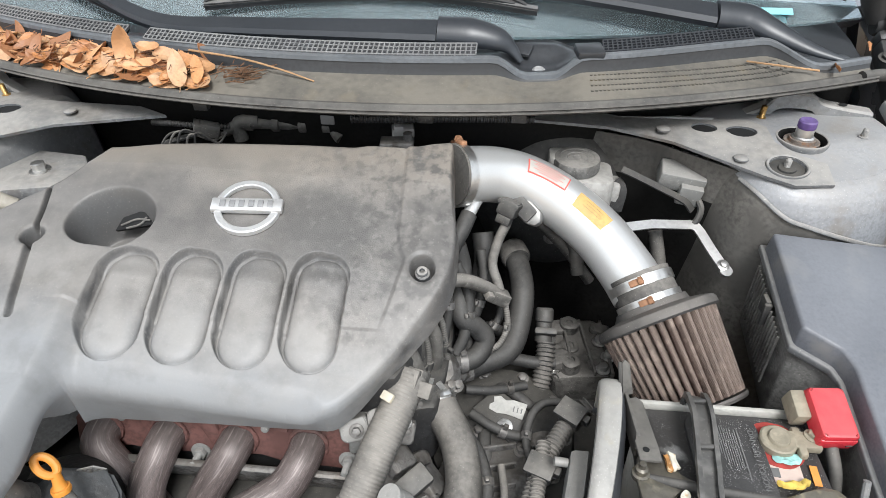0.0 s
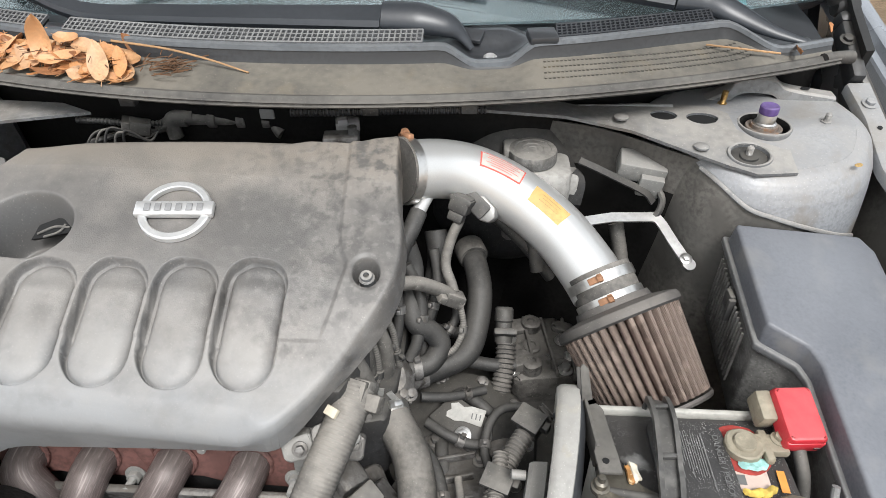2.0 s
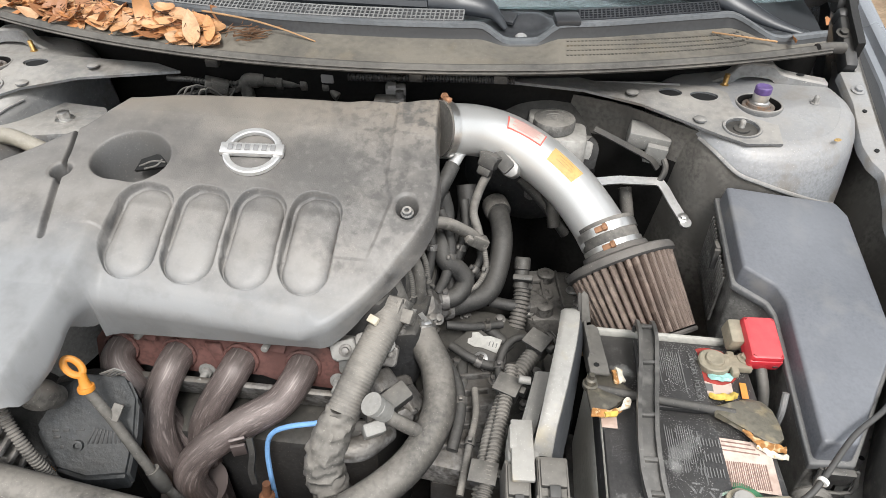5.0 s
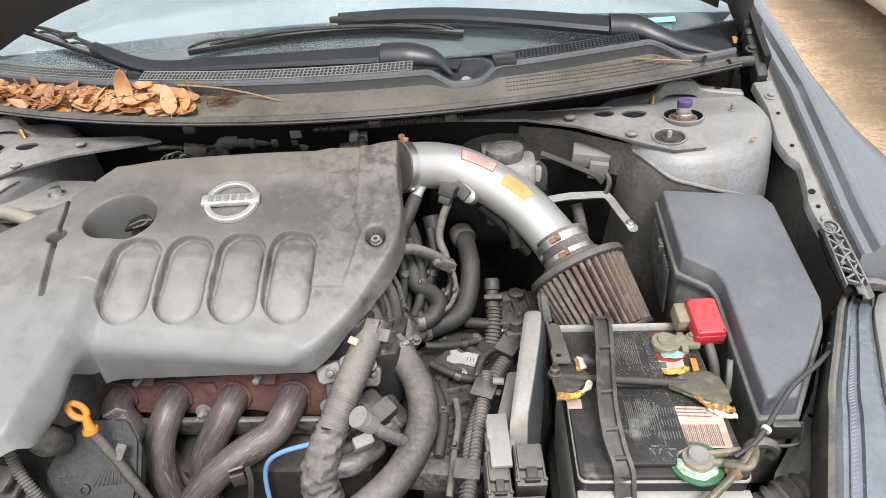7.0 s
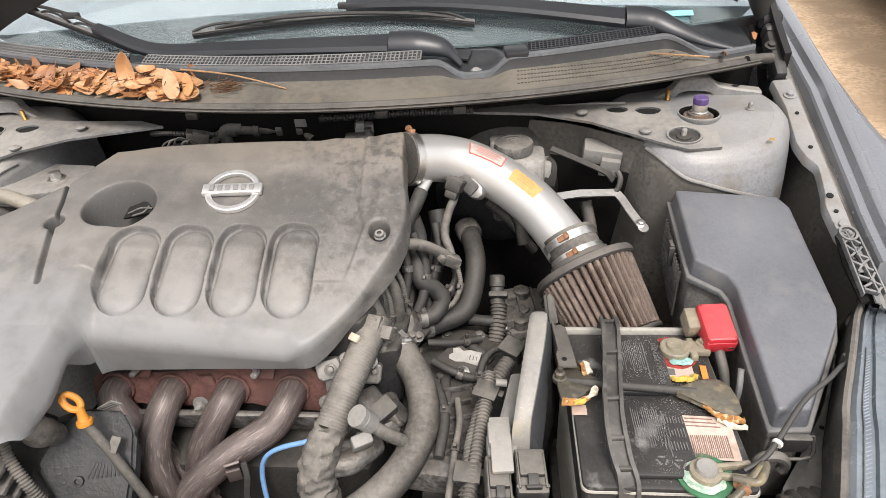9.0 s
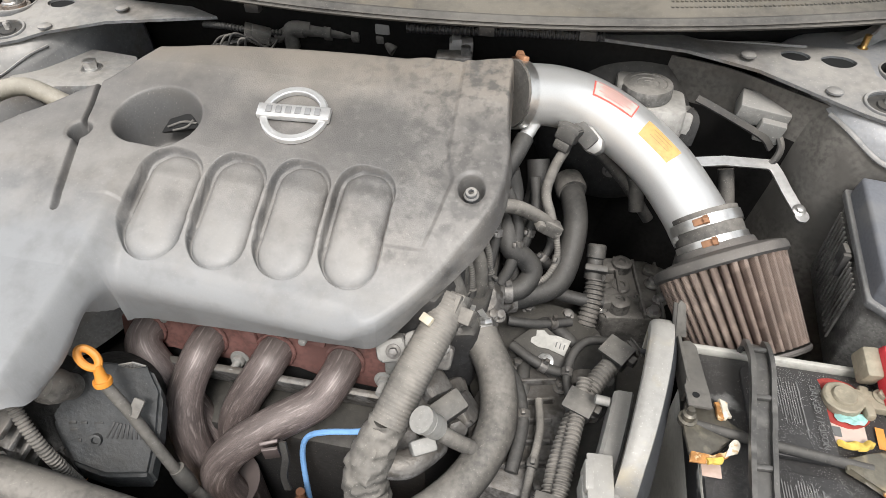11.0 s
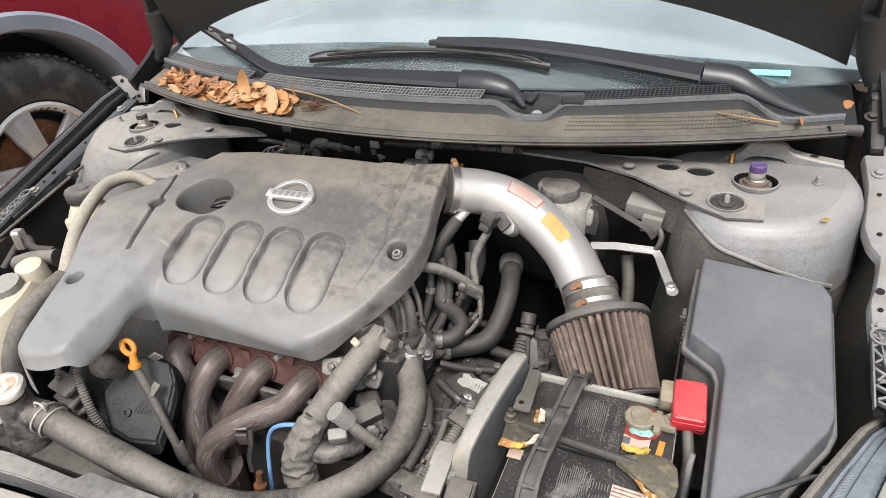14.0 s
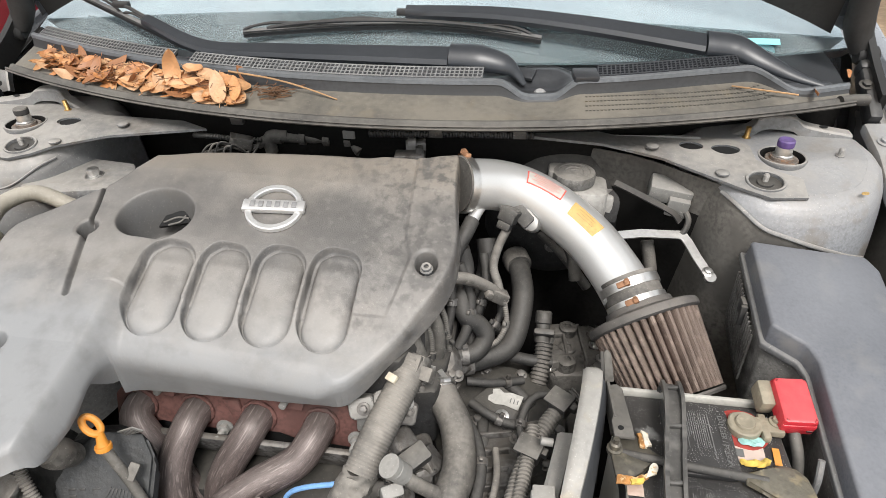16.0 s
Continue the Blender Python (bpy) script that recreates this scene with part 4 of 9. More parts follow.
# ---- the open hood, held up above the bay ----
def make_hood():
    h = thing("hood", "open car hood with dark underside, propped above the bay", "hood")
    rows, rows2 = [], []
    d = Vector((0, -0.42, 0.9075))
    for k in np.linspace(0, 1, 12):
        row = []
        for u in np.linspace(-1, 1, 36):
            base = Vector((CX + u * 0.74, 1.02 - 0.03 * (1 - u * u), 1.10 + 0.16 * (1 - abs(u) ** 2.4)))
            row.append(base + d * (1.0 * k) * (1 - 0.1 * u * u) + Vector((-0.06 * u * k, 0, 0)))
        rows.append(row)
        rows2.append([q + Vector((0, -0.03, -0.012)) for q in row])
    part("outer_skin", sheet(rows, 0.003), M_PAINTO, h)
    part("inner_panel", sheet([r[1:-1] for r in rows2], 0.004), M_FELT, h, "black inner panel")
    for s in (-1, 1):
        x = CX + s * 0.735
        part("hinge", join(strip(spline([(x + s * 0.015, 0.86, 1.035), (x + s * 0.012, 0.93, 1.075), (x + s * 0.004, 0.975, 1.12), (x - s * 0.012, 0.965, 1.17), (x - s * 0.02, 0.95, 1.24)], 6), 0.05, 0.010, (s, 0, 0.2), 0.003), tube([(x + s * 0.002, 0.95, 1.09), (x - s * 0.012, 0.955, 1.13), (x - s * 0.022, 0.945, 1.19)], [0.016, 0.022, 0.02], 12), lathe([(0.013, -0.016), (0.015, -0.012), (0.015, 0.012), (0.010, 0.016), (0, 0.016)], along((x + s * 0.01, 0.945, 1.085), (1, 0, 0)), 18)), M_FELT, h, "black hinge arm")
        if s < 0:
            mh = pose(x - 0.032, 0.862, 1.030, 70, 0, 18)
            plate = part("hinge_plate", join(prism([(-0.045, 0.030), (-0.020, 0.034), (0.016, 0.010), (0.042, 0.004), (0.040, -0.030), (0.004, -0.034), (-0.012, -0.006), (-0.030, 0.010)], -0.002, 0.002, mh, 0.001), strip([mh @ Vector(q) for q in ((0.040, 0.006, 0.0), (0.040, -0.014, 0.006), (0.040, -0.032, 0.008))], 0.004, 0.016, (0, 0, 1))), M_DIRTY, h, "bare grey steel hinge bracket")
            for hx, hy in ((-0.018, 0.020), (0.020, -0.016)):
                part("hole", lathe([(0.005, 0.0024), (0.0, 0.0026)], mh @ pose(hx, hy, 0), 14), M_HOLE, plate)
            continue
        part("hinge_cover", join(box((0.020, 0.095, 0.030), pose(x + s * 0.004, 0.882, 1.040, 32, 0, 0), 0.006), box((0.022, 0.020, 0.030), pose(x + s * 0.003, 0.925, 1.070, 32, 0, 0), 0.008)), M_BLACK if s > 0 else M_DIRTY, h)
        part("hinge_bolt", hexbolt(along((x - s * 0.004, 0.885, 1.058), (0, -0.4, 0.9)), 0.007), M_DARKST, h)
    return h


make_hood()


# tyres under the wings, on the ground
for s in (-1, 1):
    part("tyre", lathe([(0.20, -0.06), (0.31, -0.06), (0.33, -0.045), (0.335, 0.0), (0.33, 0.045), (0.31, 0.06), (0.20, 0.06)], pose(CX + s * 0.80, 0.70, 0.53, 0, 90, 0), 40), M_TYRE, body)

# ---- engine cover ----
COVER_OUT = [(-0.418, 0.636), (-0.30, 0.650), (-0.16, 0.657), (-0.04, 0.656), (-0.01, 0.661), (0.008, 0.666), (0.0175, 0.668), (0.0205, 0.660), (0.021, 0.63), (0.0255, 0.585), (0.033, 0.545), (0.030, 0.498), (0.006, 0.452), (-0.030, 0.405), (-0.058, 0.375), (-0.078, 0.358), (-0.11, 0.352), (-0.20, 0.350),
             (-0.30, 0.347), (-0.338, 0.345), (-0.348, 0.336), (-0.350, 0.31), (-0.349, 0.26), (-0.358, 0.215), (-0.385, 0.192), (-0.42, 0.186), (-0.45, 0.20), (-0.475, 0.26), (-0.495, 0.31), (-0.525, 0.37), (-0.552, 0.44), (-0.548, 0.49), (-0.492, 0.54), (-0.453, 0.572)]
COVER_OUT = [(q.x, q.y) for q in spline([(x, y, 0) for x, y in COVER_OUT + COVER_OUT[:1]], 3)][:-1]


def seg_dist(px, py, a, b):
    ax, ay, bx, by = *a, *b
    t = np.clip(((px - ax) * (bx - ax) + (py - ay) * (by - ay)) / ((bx - ax) ** 2 + (by - ay) ** 2), 0, 1)
    return np.hypot(px - ax - t * (bx - ax), py - ay - t * (by - ay))


def poly_sd(px, py, poly):
    """Distance from a polygon's edge, positive inside."""
    d = np.full(px.shape, 9.0)
    inside = np.zeros(px.shape, bool)
    for a, b in zip(poly, poly[1:] + poly[:1]):
        d = np.minimum(d, seg_dist(px, py, a, b))
        cross = ((a[1] > py) != (b[1] > py)) & (px < (b[0] - a[0]) * (py - a[1]) / (b[1] - a[1] + 1e-12) + a[0])
        inside ^= cross
    return np.where(inside, d, -d)


def pad_dist(x, y, a, b, w=0.0283, top=0.0245):
    """Distance from a runner pad's outline: square-shouldered above, round below."""
    c, h = (a + b) / 2, np.hypot(*(a - b)) / 2 + w - 0.001
    ux, uy = (a - b) / np.hypot(*(a - b))
    v = (x - c[0]) * ux + (y - c[1]) * uy
    u = np.abs((x - c[0]) * uy - (y - c[1]) * ux)
    r = top + (w - top) * smooth(0.01, -0.01, v)
    p, q = u - w + r, np.abs(v) - h + r
    return np.hypot(np.maximum(p, 0), np.maximum(q, 0)) + np.minimum(np.maximum(p, q), 0) - r


def cover_top(x, y):
    """Height of the cover's upper face."""
    zy = np.interp(y, [0.18, 0.37, 0.39, 0.44, 0.49, 0.54, 0.60, 0.66], [0.80, 0.897, 0.906, 0.933, 0.959, 0.978, 0.999, 1.014])
    k = np.interp(y, [0.38, 0.5, 0.66], [0.15, 0.09, 0.01])
    z = zy + k * np.clip(-0.21 - x, -0.3, 0.16)
    wing = np.interp(y, [0.18, 0.25, 0.33, 0.40, 0.48, 0.56], [0.892, 0.908, 0.925, 0.953, 0.974, 0.988])
    w = smooth(-0.335, -0.368, x) * (1 - smooth(0.50, 0.56, y))
    z = z * (1 - w) + wing * w
    outside = 1.0
    for i in range(4):
        outside = outside * smooth(0.0, 0.002, seg_dist(x, y, (-0.3155 + 0.069 * i, 0.452 + 0.007 * i), (-0.3165 + 0.0687 * i, 0.395 + 0.0067 * i)) - 0.0283)
    # textured middle panel, a little proud, ending between the pads
    edge = np.interp(y, [0.42, 0.44, 0.48, 0.500, 0.509, 0.516, 0.524, 0.54, 0.66], [-0.045, -0.038, -0.0275, -0.0225, -0.0222, -0.0260, -0.0302, -0.0325, -0.036])
    front = 0.4154 + 0.079 * (x + 0.285)
    z = z + 0.0026 * smooth(-0.0015, 0.0015, y - front) * smooth(-0.03, -0.045, x) * smooth(-0.40, -0.34, x) * outside
    # four runner pads, each in its own recess: an arch above, a slot at the side
    for i in range(4):
        f = i / 3
        a = np.array((-0.3155 + 0.207 * f, 0.452 + 0.021 * f))
        b = np.array((-0.3165 + 0.206 * f, 0.395 + 0.020 * f))
        d = pad_dist(x, y, a, b)
        left = smooth(0.004, -0.020, x - (a[0] + b[0]) / 2)
        up = smooth(a[1] - 0.004, a[1] + 0.016, y)
        low = smooth(b[1] + 0.010, b[1] - 0.022, y)
        wide = 0.0012 + 0.0016 * up + 0.0046 * left * (1 - 0.8 * low) * (1 - 0.7 * up)
        deep = 0.0062 * (1 - 0.55 * low) + 0.0105 * left * (1 - 0.6 * low) * (1 - 0.6 * up)
        z = z - deep * smooth(wide + 0.0008, wide - 0.0008, d)
        edge_in = 1 - np.clip(-d / 0.019, 0, 1)
        z = z + (deep * (1 - 0.15 * up) + 0.0046 * (1 - 0.8 * up)) * np.sqrt(np.maximum(0.0, 1 - edge_in ** 2.6))
    # smooth band by the intake, a step above the panel
    z = z + 0.0046 * smooth(-0.0035, 0.0035, x - edge) * smooth(0.425, 0.45, y)
    # wells
    for cx, cy, r, dep, e in ((-0.363, 0.518, 0.0390, 0.062, 0.009), (-0.442, 0.487, 0.0125, 0.03, 0.003), (-0.466, 0.322, 0.0125, 0.03, 0.003), (0.0, 0.5, 0.0135, 0.022, 0.0028)):
        d = np.hypot((x - cx) * (0.82 if r > 0.03 else 1.0), y - cy) - r
        z = z - dep * smooth(e * 0.5, -e, d) - 0.002 * smooth(0.006, 0.0, d)
    # groove to the small well
    d = seg_dist(x, y, (-0.440, 0.48), (-0.413, 0.388))
    z = z - 0.010 * smooth(0.0055, 0.001, d)
    z = z - 0.012 * smooth(0.004, 0.0, seg_dist(x, y, (-0.442, 0.487), (-0.458, 0.565)))
    return z


def make_cover():
    t = thing("engine_cover", "dusty dark grey plastic engine cover with four raised runner shapes", "engine cover")
    st = 0.00085
    xs, ys = np.arange(-0.575, 0.045, st), np.arange(0.175, 0.676, st)
    gx, gy = np.meshgrid(xs, ys)
    sd = poly_sd(gx, gy, COVER_OUT)
    ny, nx = np.gradient(sd, st)
    keep = sd > 0.0003
    quad = keep[:-1, :-1] & keep[1:, :-1] & keep[:-1, 1:] & keep[1:, 1:]
    used = np.zeros(keep.shape, bool)
    for a in (slice(0, -1), slice(1, None)):
        for b in (slice(0, -1), slice(1, None)):
            used[a, b] |= quad
    full = np.zeros(keep.shape, int)
    for a in (slice(0, -1), slice(1, None)):
        for b in (slice(0, -1), slice(1, None)):
            full[a, b] += quad
    rim = used & (full < 4) & (sd < 0.004)
    x2 = np.where(rim, gx - nx * sd, gx)
    y2 = np.where(rim, gy - ny * sd, gy)
    z = cover_top(x2, y2)
    r = np.interp(y2, [0.30, 0.36, 0.46, 0.55], [0.014, 0.024, 0.018, 0.012]) * (1 - 0.7 * smooth(-0.11, -0.08, x2))
    dd = np.clip(np.where(rim, 0.0, sd), 0, r)
    z = z - (r - np.sqrt(np.maximum(0, r * r - (r - dd) ** 2)))
    idx = np.full(keep.shape, -1)
    idx[used] = np.arange(used.sum())
    verts = np.stack([x2[used], y2[used], z[used]], 1).tolist()
    faces = np.stack([idx[:-1, :-1][quad], idx[:-1, 1:][quad], idx[1:, 1:][quad], idx[1:, :-1][quad]], 1).tolist()
    nxs, nys = nx[used], ny[used]
    # skirt: from the rim outwards and down
    count = {}
    for f in faces:
        for a, b in zip(f, f[1:] + f[:1]):
            count[(a, b)] = count.get((a, b), 0) + 1
    edges = [(a, b) for (a, b) in count if (b, a) not in count]
    drop = {}

    def lower(i, k):
        key = (i, k)
        if key not in drop:
            x, y, zz = verts[i]
            bottom = zz - 0.028
            if x > -0.345 and y < 0.52:
                f = float(smooth(-0.02, -0.088, x)) ** 1.3
                bottom = (zz - 0.030) * (1 - f) + 0.823 * f
            elif x > -0.42 and y < 0.374:
                bottom = 0.823 + 0.06 * float(smooth(0.37, 0.30, y))
            elif y < 0.37:
                bottom = zz - 0.028 - 0.030 * float(smooth(0.34, 0.22, y) * smooth(-0.48, -0.42, x))
            ox, oy = float(nxs[i]), float(nys[i])
            flare = k * (0.004 - 0.018 * float(smooth(0.47, 0.40, y) * smooth(-0.36, -0.345, x) * (0.6 + 0.4 * smooth(-0.052, -0.110, x))))
            verts.append([x - ox * flare, y - oy * flare, zz + (min(bottom, zz - 0.01) - zz) * k])
            drop[key] = len(verts) - 1
        return drop[key]

    ks = (0.25, 0.5, 0.75, 1.0)
    for a, b in edges:
        pa, pb = a, b
        for k in ks:
            qa, qb = lower(a, k), lower(b, k)
            faces.append([pb, pa, qa, qb])
            pa, pb = qa, qb
    me = bpy.data.meshes.new("shell")
    me.from_pydata(verts, [], faces)
    me.materials.append(M_COVER)
    for p in me.polygons:
        p.use_smooth = True
    ob = new("shell", me)
    ob.parent = t
    mw = along((-0.352, 0.5475, 0.957), (0.15, -0.72, 0.68))
    part("well_opening", prism([(-0.026, -0.012), (0.022, -0.007), (0.028, 0.006), (0.004, 0.010), (-0.016, 0.004)], -0.004, 0.0045, mw, 0.001), M_HOLE, t, "opening at the bottom of the well")
    for q in (((-0.018, -0.006), (0.0, 0.0), (0.016, -0.002)), ((-0.012, -0.010), (0.004, -0.006), (0.012, 0.002))):
        part("well_wire", tube([mw @ Vector((x, y, 0.005)) for x, y in q], 0.0016, 8), M_BLACKD, t)
    # fastener in its well
    part("cover_bolt", join(lathe([(0.0085, -0.012), (0.0085, 0.0015), (0.0070, 0.003)], pose(0.0, 0.5, 0.938, 18, 0, 0), 24), lathe([(0.0066, 0.003), (0.0066, 0.0060), (0.0060, 0.0070), (0.0032, 0.0070), (0.0030, 0.003), (0, 0.003)], pose(0, 0.5, 0.938, 18, 0, 0), 20)), M_DIRTY, t, "dusty steel bolt")
    # the round badge: a ring with a bar across, no lettering
    bm_ring = lathe([(0.0295, 0.0), (0.0298, 0.0040), (0.0310, 0.0050), (0.0362, 0.0050), (0.0380, 0.0036), (0.0384, -0.002), (0.0300, -0.002)], pose(0, 0, 0), 56, ring=True)
    bm_bar = box((0.082, 0.0180, 0.0085), pose(0, 0, 0.0035), 0.002)
    badge = join(bm_ring, bm_bar)
    m = Matrix.Translation((-0.2085, 0.545, 0.9850)) @ Euler((radians(20), radians(2), radians(6))).to_matrix().to_4x4()
    bmesh.ops.transform(badge, matrix=m, verts=badge.verts)
    bd = part("emblem", badge, M_CHROME, t, "round chrome emblem with a plain bar across")
    bars = []
    for k in range(6):
        bars.append(box((0.0064, 0.0092, 0.0008), m @ pose(-0.0272 + 0.0109 * k, 0, 0.0087), 0.0002))
    part("emblem_marks", join(*bars), M_MARK, bd)
    return t


make_cover().location = (0.0, -0.008, 0.0)

# ---- intake pipe and filter ----
intake = thing("intake_pipe", "silver powder-coated intake tube with red and yellow stickers", "intake pipe")
PIPE = [(0.027, 0.642, 0.979), (0.07, 0.672, 0.965), (0.115, 0.682, 0.949), (0.165, 0.672, 0.925), (0.212, 0.645, 0.898), (0.247, 0.607, 0.872), (0.265, 0.578, 0.856)]
part("tube", tube(PIPE, 0.0365, 40, 10), M_PIPE, intake)
p_ax = Vector((0.40, -0.71, -0.58)).normalized()
F_TOP = Vector((0.281, 0.556, 0.843))
part("coupler", tube([F_TOP - p_ax * 0.052, F_TOP - p_ax * 0.025, F_TOP + p_ax * 0.004], 0.0395, 36, 6), M_RUBBER, intake, "dusty rubber coupler")


M_COPPER = mat("rusty_screw", (0.38, 0.2, 0.11), 0.6, metal=0.3, var=0.3, scale=80)


def hose_clamp(c, d, r, parent, name="hose_clamp", screw_dir=(0, -0.6, 0.8), w=0.012, screw=None, band=None):
    m = along(c, d)
    cl = part(name, lathe([(r, -w / 2), (r + 0.0012, -w / 2), (r + 0.0014, 0), (r + 0.0012, w / 2), (r, w / 2)], m, 40), band or M_STEEL, parent, "dull steel band" if band else "bright steel band")
    s = Vector(screw_dir)
    s = (s - Vector(d).normalized() * s.dot(Vector(d).normalized())).normalized()
    side = s.cross(Vector(d)).normalized()
    q = Vector(c) + s * (r + 0.005)
    part("screw_housing", join(box((0.008, 0.006, 0.013), along(q - s * 0.002, side, s), 0.0015), lathe([(0.0052, 0.006), (0.0052, 0.011), (0.0035, 0.0115), (0, 0.0115)], along(q, side), 6)), screw or M_COPPER, cl, "worm screw" if screw else "rusty worm screw")
    return cl


hose_clamp(F_TOP - p_ax * 0.040, p_ax, 0.040, intake, screw_dir=(-0.5, -0.45, 0.75))
hose_clamp(F_TOP - p_ax * 0.014, p_ax, 0.040, intake, screw_dir=(-0.46, -0.48, 0.75))
e_ax = (Vector(PIPE[1]) - Vector(PIPE[0])).normalized()
part("throttle_sleeve", tube([Vector(PIPE[0]) - e_ax * 0.009, Vector(PIPE[0]) + e_ax * 0.004], 0.0385, 36, 4), M_RUBBER, intake)
hose_clamp(Vector(PIPE[0]) - e_ax * 0.001, e_ax, 0.0392, intake, screw_dir=(0.1, 0.3, 1))
part("clip_tag", box((0.012, 0.008, 0.008), pose(0.018, 0.702, 0.993, 10, 0, 20), 0.002), M_RUST, intake, "orange-brown clamp screw")


M_REDP = mat("faded_red_print", (0.6, 0.11, 0.085), 0.6, var=0.15)


def on_tube(center, w, h, turn, material, name, parent, lift=0.0006, r=0.0365):
    """A label bent round the tube at a place along it."""
    c = spline(PIPE, 10)
    i = min(range(len(c)), key=lambda k: (c[k] - Vector(center)).length)
    d = (c[min(i + 2, len(c) - 1)] - c[max(i - 2, 0)]).normalized()
    out = Vector(center) - c[i]
    out = (out - d * out.dot(d)).normalized()
    rows = []
    for u in np.linspace(-0.5, 0.5, 9):
        row = []
        for v in np.linspace(-0.5, 0.5, 9):
            s = u * w
            j = min(range(len(c)), key=lambda k: abs((c[k] - c[i]).dot(d) - s))
            base = c[j] + d * (s - (c[j] - c[i]).dot(d))
            dj = (c[min(j + 2, len(c) - 1)] - c[max(j - 2, 0)]).normalized()
            o = (out - dj * out.dot(dj)).normalized()
            a = v * h / r + turn
            o = Matrix.Rotation(a, 3, dj) @ o
            row.append(base + o * (r + lift))
        rows.append(row)
    return part(name, sheet(rows), material, parent)


red = on_tube((0.138, 0.671, 0.964), 0.060, 0.0215, 0.0, M_REDP, "warning_sticker", intake)
tagged(red, label="white sticker with a red border")
on_tube((0.138, 0.671, 0.964), 0.0562, 0.0180, 0.0, M_BATTW, "sticker_face", red, 0.0011)
for k in range(5):
    on_tube((0.138, 0.671, 0.964), (0.040, 0.046, 0.034, 0.046, 0.030)[k], 0.0008, (-0.0058 + 0.0029 * k) / 0.0365, M_REDP, "print_bar", red, 0.0016)
yel = on_tube((0.201, 0.635, 0.938), 0.054, 0.0225, 0.0, M_YELLOW, "yellow_sticker", intake)
for k in range(3):
    on_tube((0.201, 0.635, 0.938), (0.03, 0.024, 0.03)[k], 0.0005, (-0.006 + 0.004 * k) / 0.0365, M_TWIG, "print_bar", yel, 0.0012)
M_BOSS = mat("dull_cast_silver", (0.3, 0.298, 0.29), 0.45, metal=0.5, var=0.2, scale=40, dust=0.4, dustcol=(0.3, 0.28, 0.25))
# air-flow sensor on its boss, and the breather nipple
mf = along((0.109, 0.646, 0.937), (-0.25, -0.75, 0.6), (0, 0, 1))
part("sensor_boss", prism([(-0.031, -0.012), (0.022, -0.013), (0.033, -0.007), (0.035, 0.003), (0.026, 0.012), (-0.030, 0.015), (-0.035, 0.004)], -0.018, 0.003, mf @ pose(0, 0, 0, 0, 0, -32), 0.004), M_BOSS, intake, "silver welded sensor boss")
sensor = part("airflow_sensor", join(prism(rounded(0.046, 0.021, 0.004), 0.0042, 0.0085, mf @ pose(0, -0.001, 0, 0, 0, -32), 0.0012), box((0.026, 0.022, 0.020), mf @ pose(-0.011, -0.008, 0.014, 15, 0, -12), 0.003), box((0.029, 0.006, 0.023), mf @ pose(-0.010, -0.002, 0.014, 15, 0, -12), 0.001), box((0.020, 0.012, 0.014), mf @ pose(-0.014, -0.024, 0.012, 15, 0, -12), 0.002)), M_BLACKD, intake, "black plug-in sensor")
part("boss_screw", lathe([(0.0052, 0), (0.0052, 0.003), (0.003, 0.0042), (0, 0.0036)], mf @ pose(-0.020, 0.012, 0.0085), 12), M_STEEL, sensor)
part("nipple", tube([(0.066, 0.668, 0.955), (0.052, 0.640, 0.947), (0.041, 0.614, 0.935)], 0.0085, 16, 6), M_PIPE, intake, "silver breather spout")
# support bracket
part("support_bracket", strip([Vector(q) for q in ((0.250, 0.655, 0.904), (0.285, 0.668, 0.902), (0.338, 0.678, 0.897), (0.346, 0.676, 0.895), (0.351, 0.669, 0.891), (0.362, 0.648, 0.880), (0.376, 0.622, 0.868))], 0.0125, 0.0035, (0, -0.55, 0.85), 0.001), M_STEEL, intake, "bent aluminium bracket")
part("bracket_eye", lathe([(0.0082, -0.0028), (0.0086, 0.0), (0.0082, 0.0024), (0, 0.0024)], along((0.377, 0.620, 0.867), (0.05, -0.45, 0.9)), 24), M_STEEL, intake)
part("bracket_bolt", hexbolt(along((0.374, 0.626, 0.8715), (0, -0.4, 0.9)), 0.0052), M_STEEL, intake)


def make_filter():
    t = thing("air_filter", "brown pleated cone air filter with dusty black rim", "air filter")
    L, r0, r1 = 0.122, 0.0715, 0.061
    m = along(F_TOP, p_ax)
    n = 38
    bm = bmesh.new()
    rings = []
    for k in np.linspace(0, 1, 14):
        r = r0 + (r1 - r0) * k
        ring = []
        for i in range(n * 6):
            ph = i % 6
            rr = r - (0.0, 0.0007, 0.0042, 0.0145, 0.0042, 0.0007)[ph]
            a = 2 * math.pi * (i + 0.12 * noise.noise(Vector((i // 6 * 1.7, k * 2, 0)))) / (n * 6)
            ring.append(bm.verts.new(m @ Vector((rr * math.cos(a), rr * math.sin(a), 0.010 + (L - 0.016) * k))))
        rings.append(ring)
    for a, b in zip(rings, rings[1:]):
        for i in range(len(a)):
            j = (i + 1) % len(a)
            bm.faces.new((a[i], a[j], b[j], b[i]))
    part("pleated_element", bm, M_FILTER, t, "brown-grey wire-covered pleats")
    part("top_ring", lathe([(0.038, -0.012), (0.045, -0.012), (0.047, -0.004), (0.066, -0.0005), (0.0735, 0.002), (0.0755, 0.006), (0.0755, 0.012), (0.072, 0.0145), (0.05, 0.0145)], m, 56), M_RIM, t, "dusty black rubber flange")
    part("end_cap", lathe([(0.0585, L - 0.004), (0.0618, L - 0.004), (0.0624, L - 0.001), (0.0610, L + 0.002), (0.045, L + 0.003), (0.042, L), (0, L)], m, 56), M_RIM, t)
    return t


make_filter()

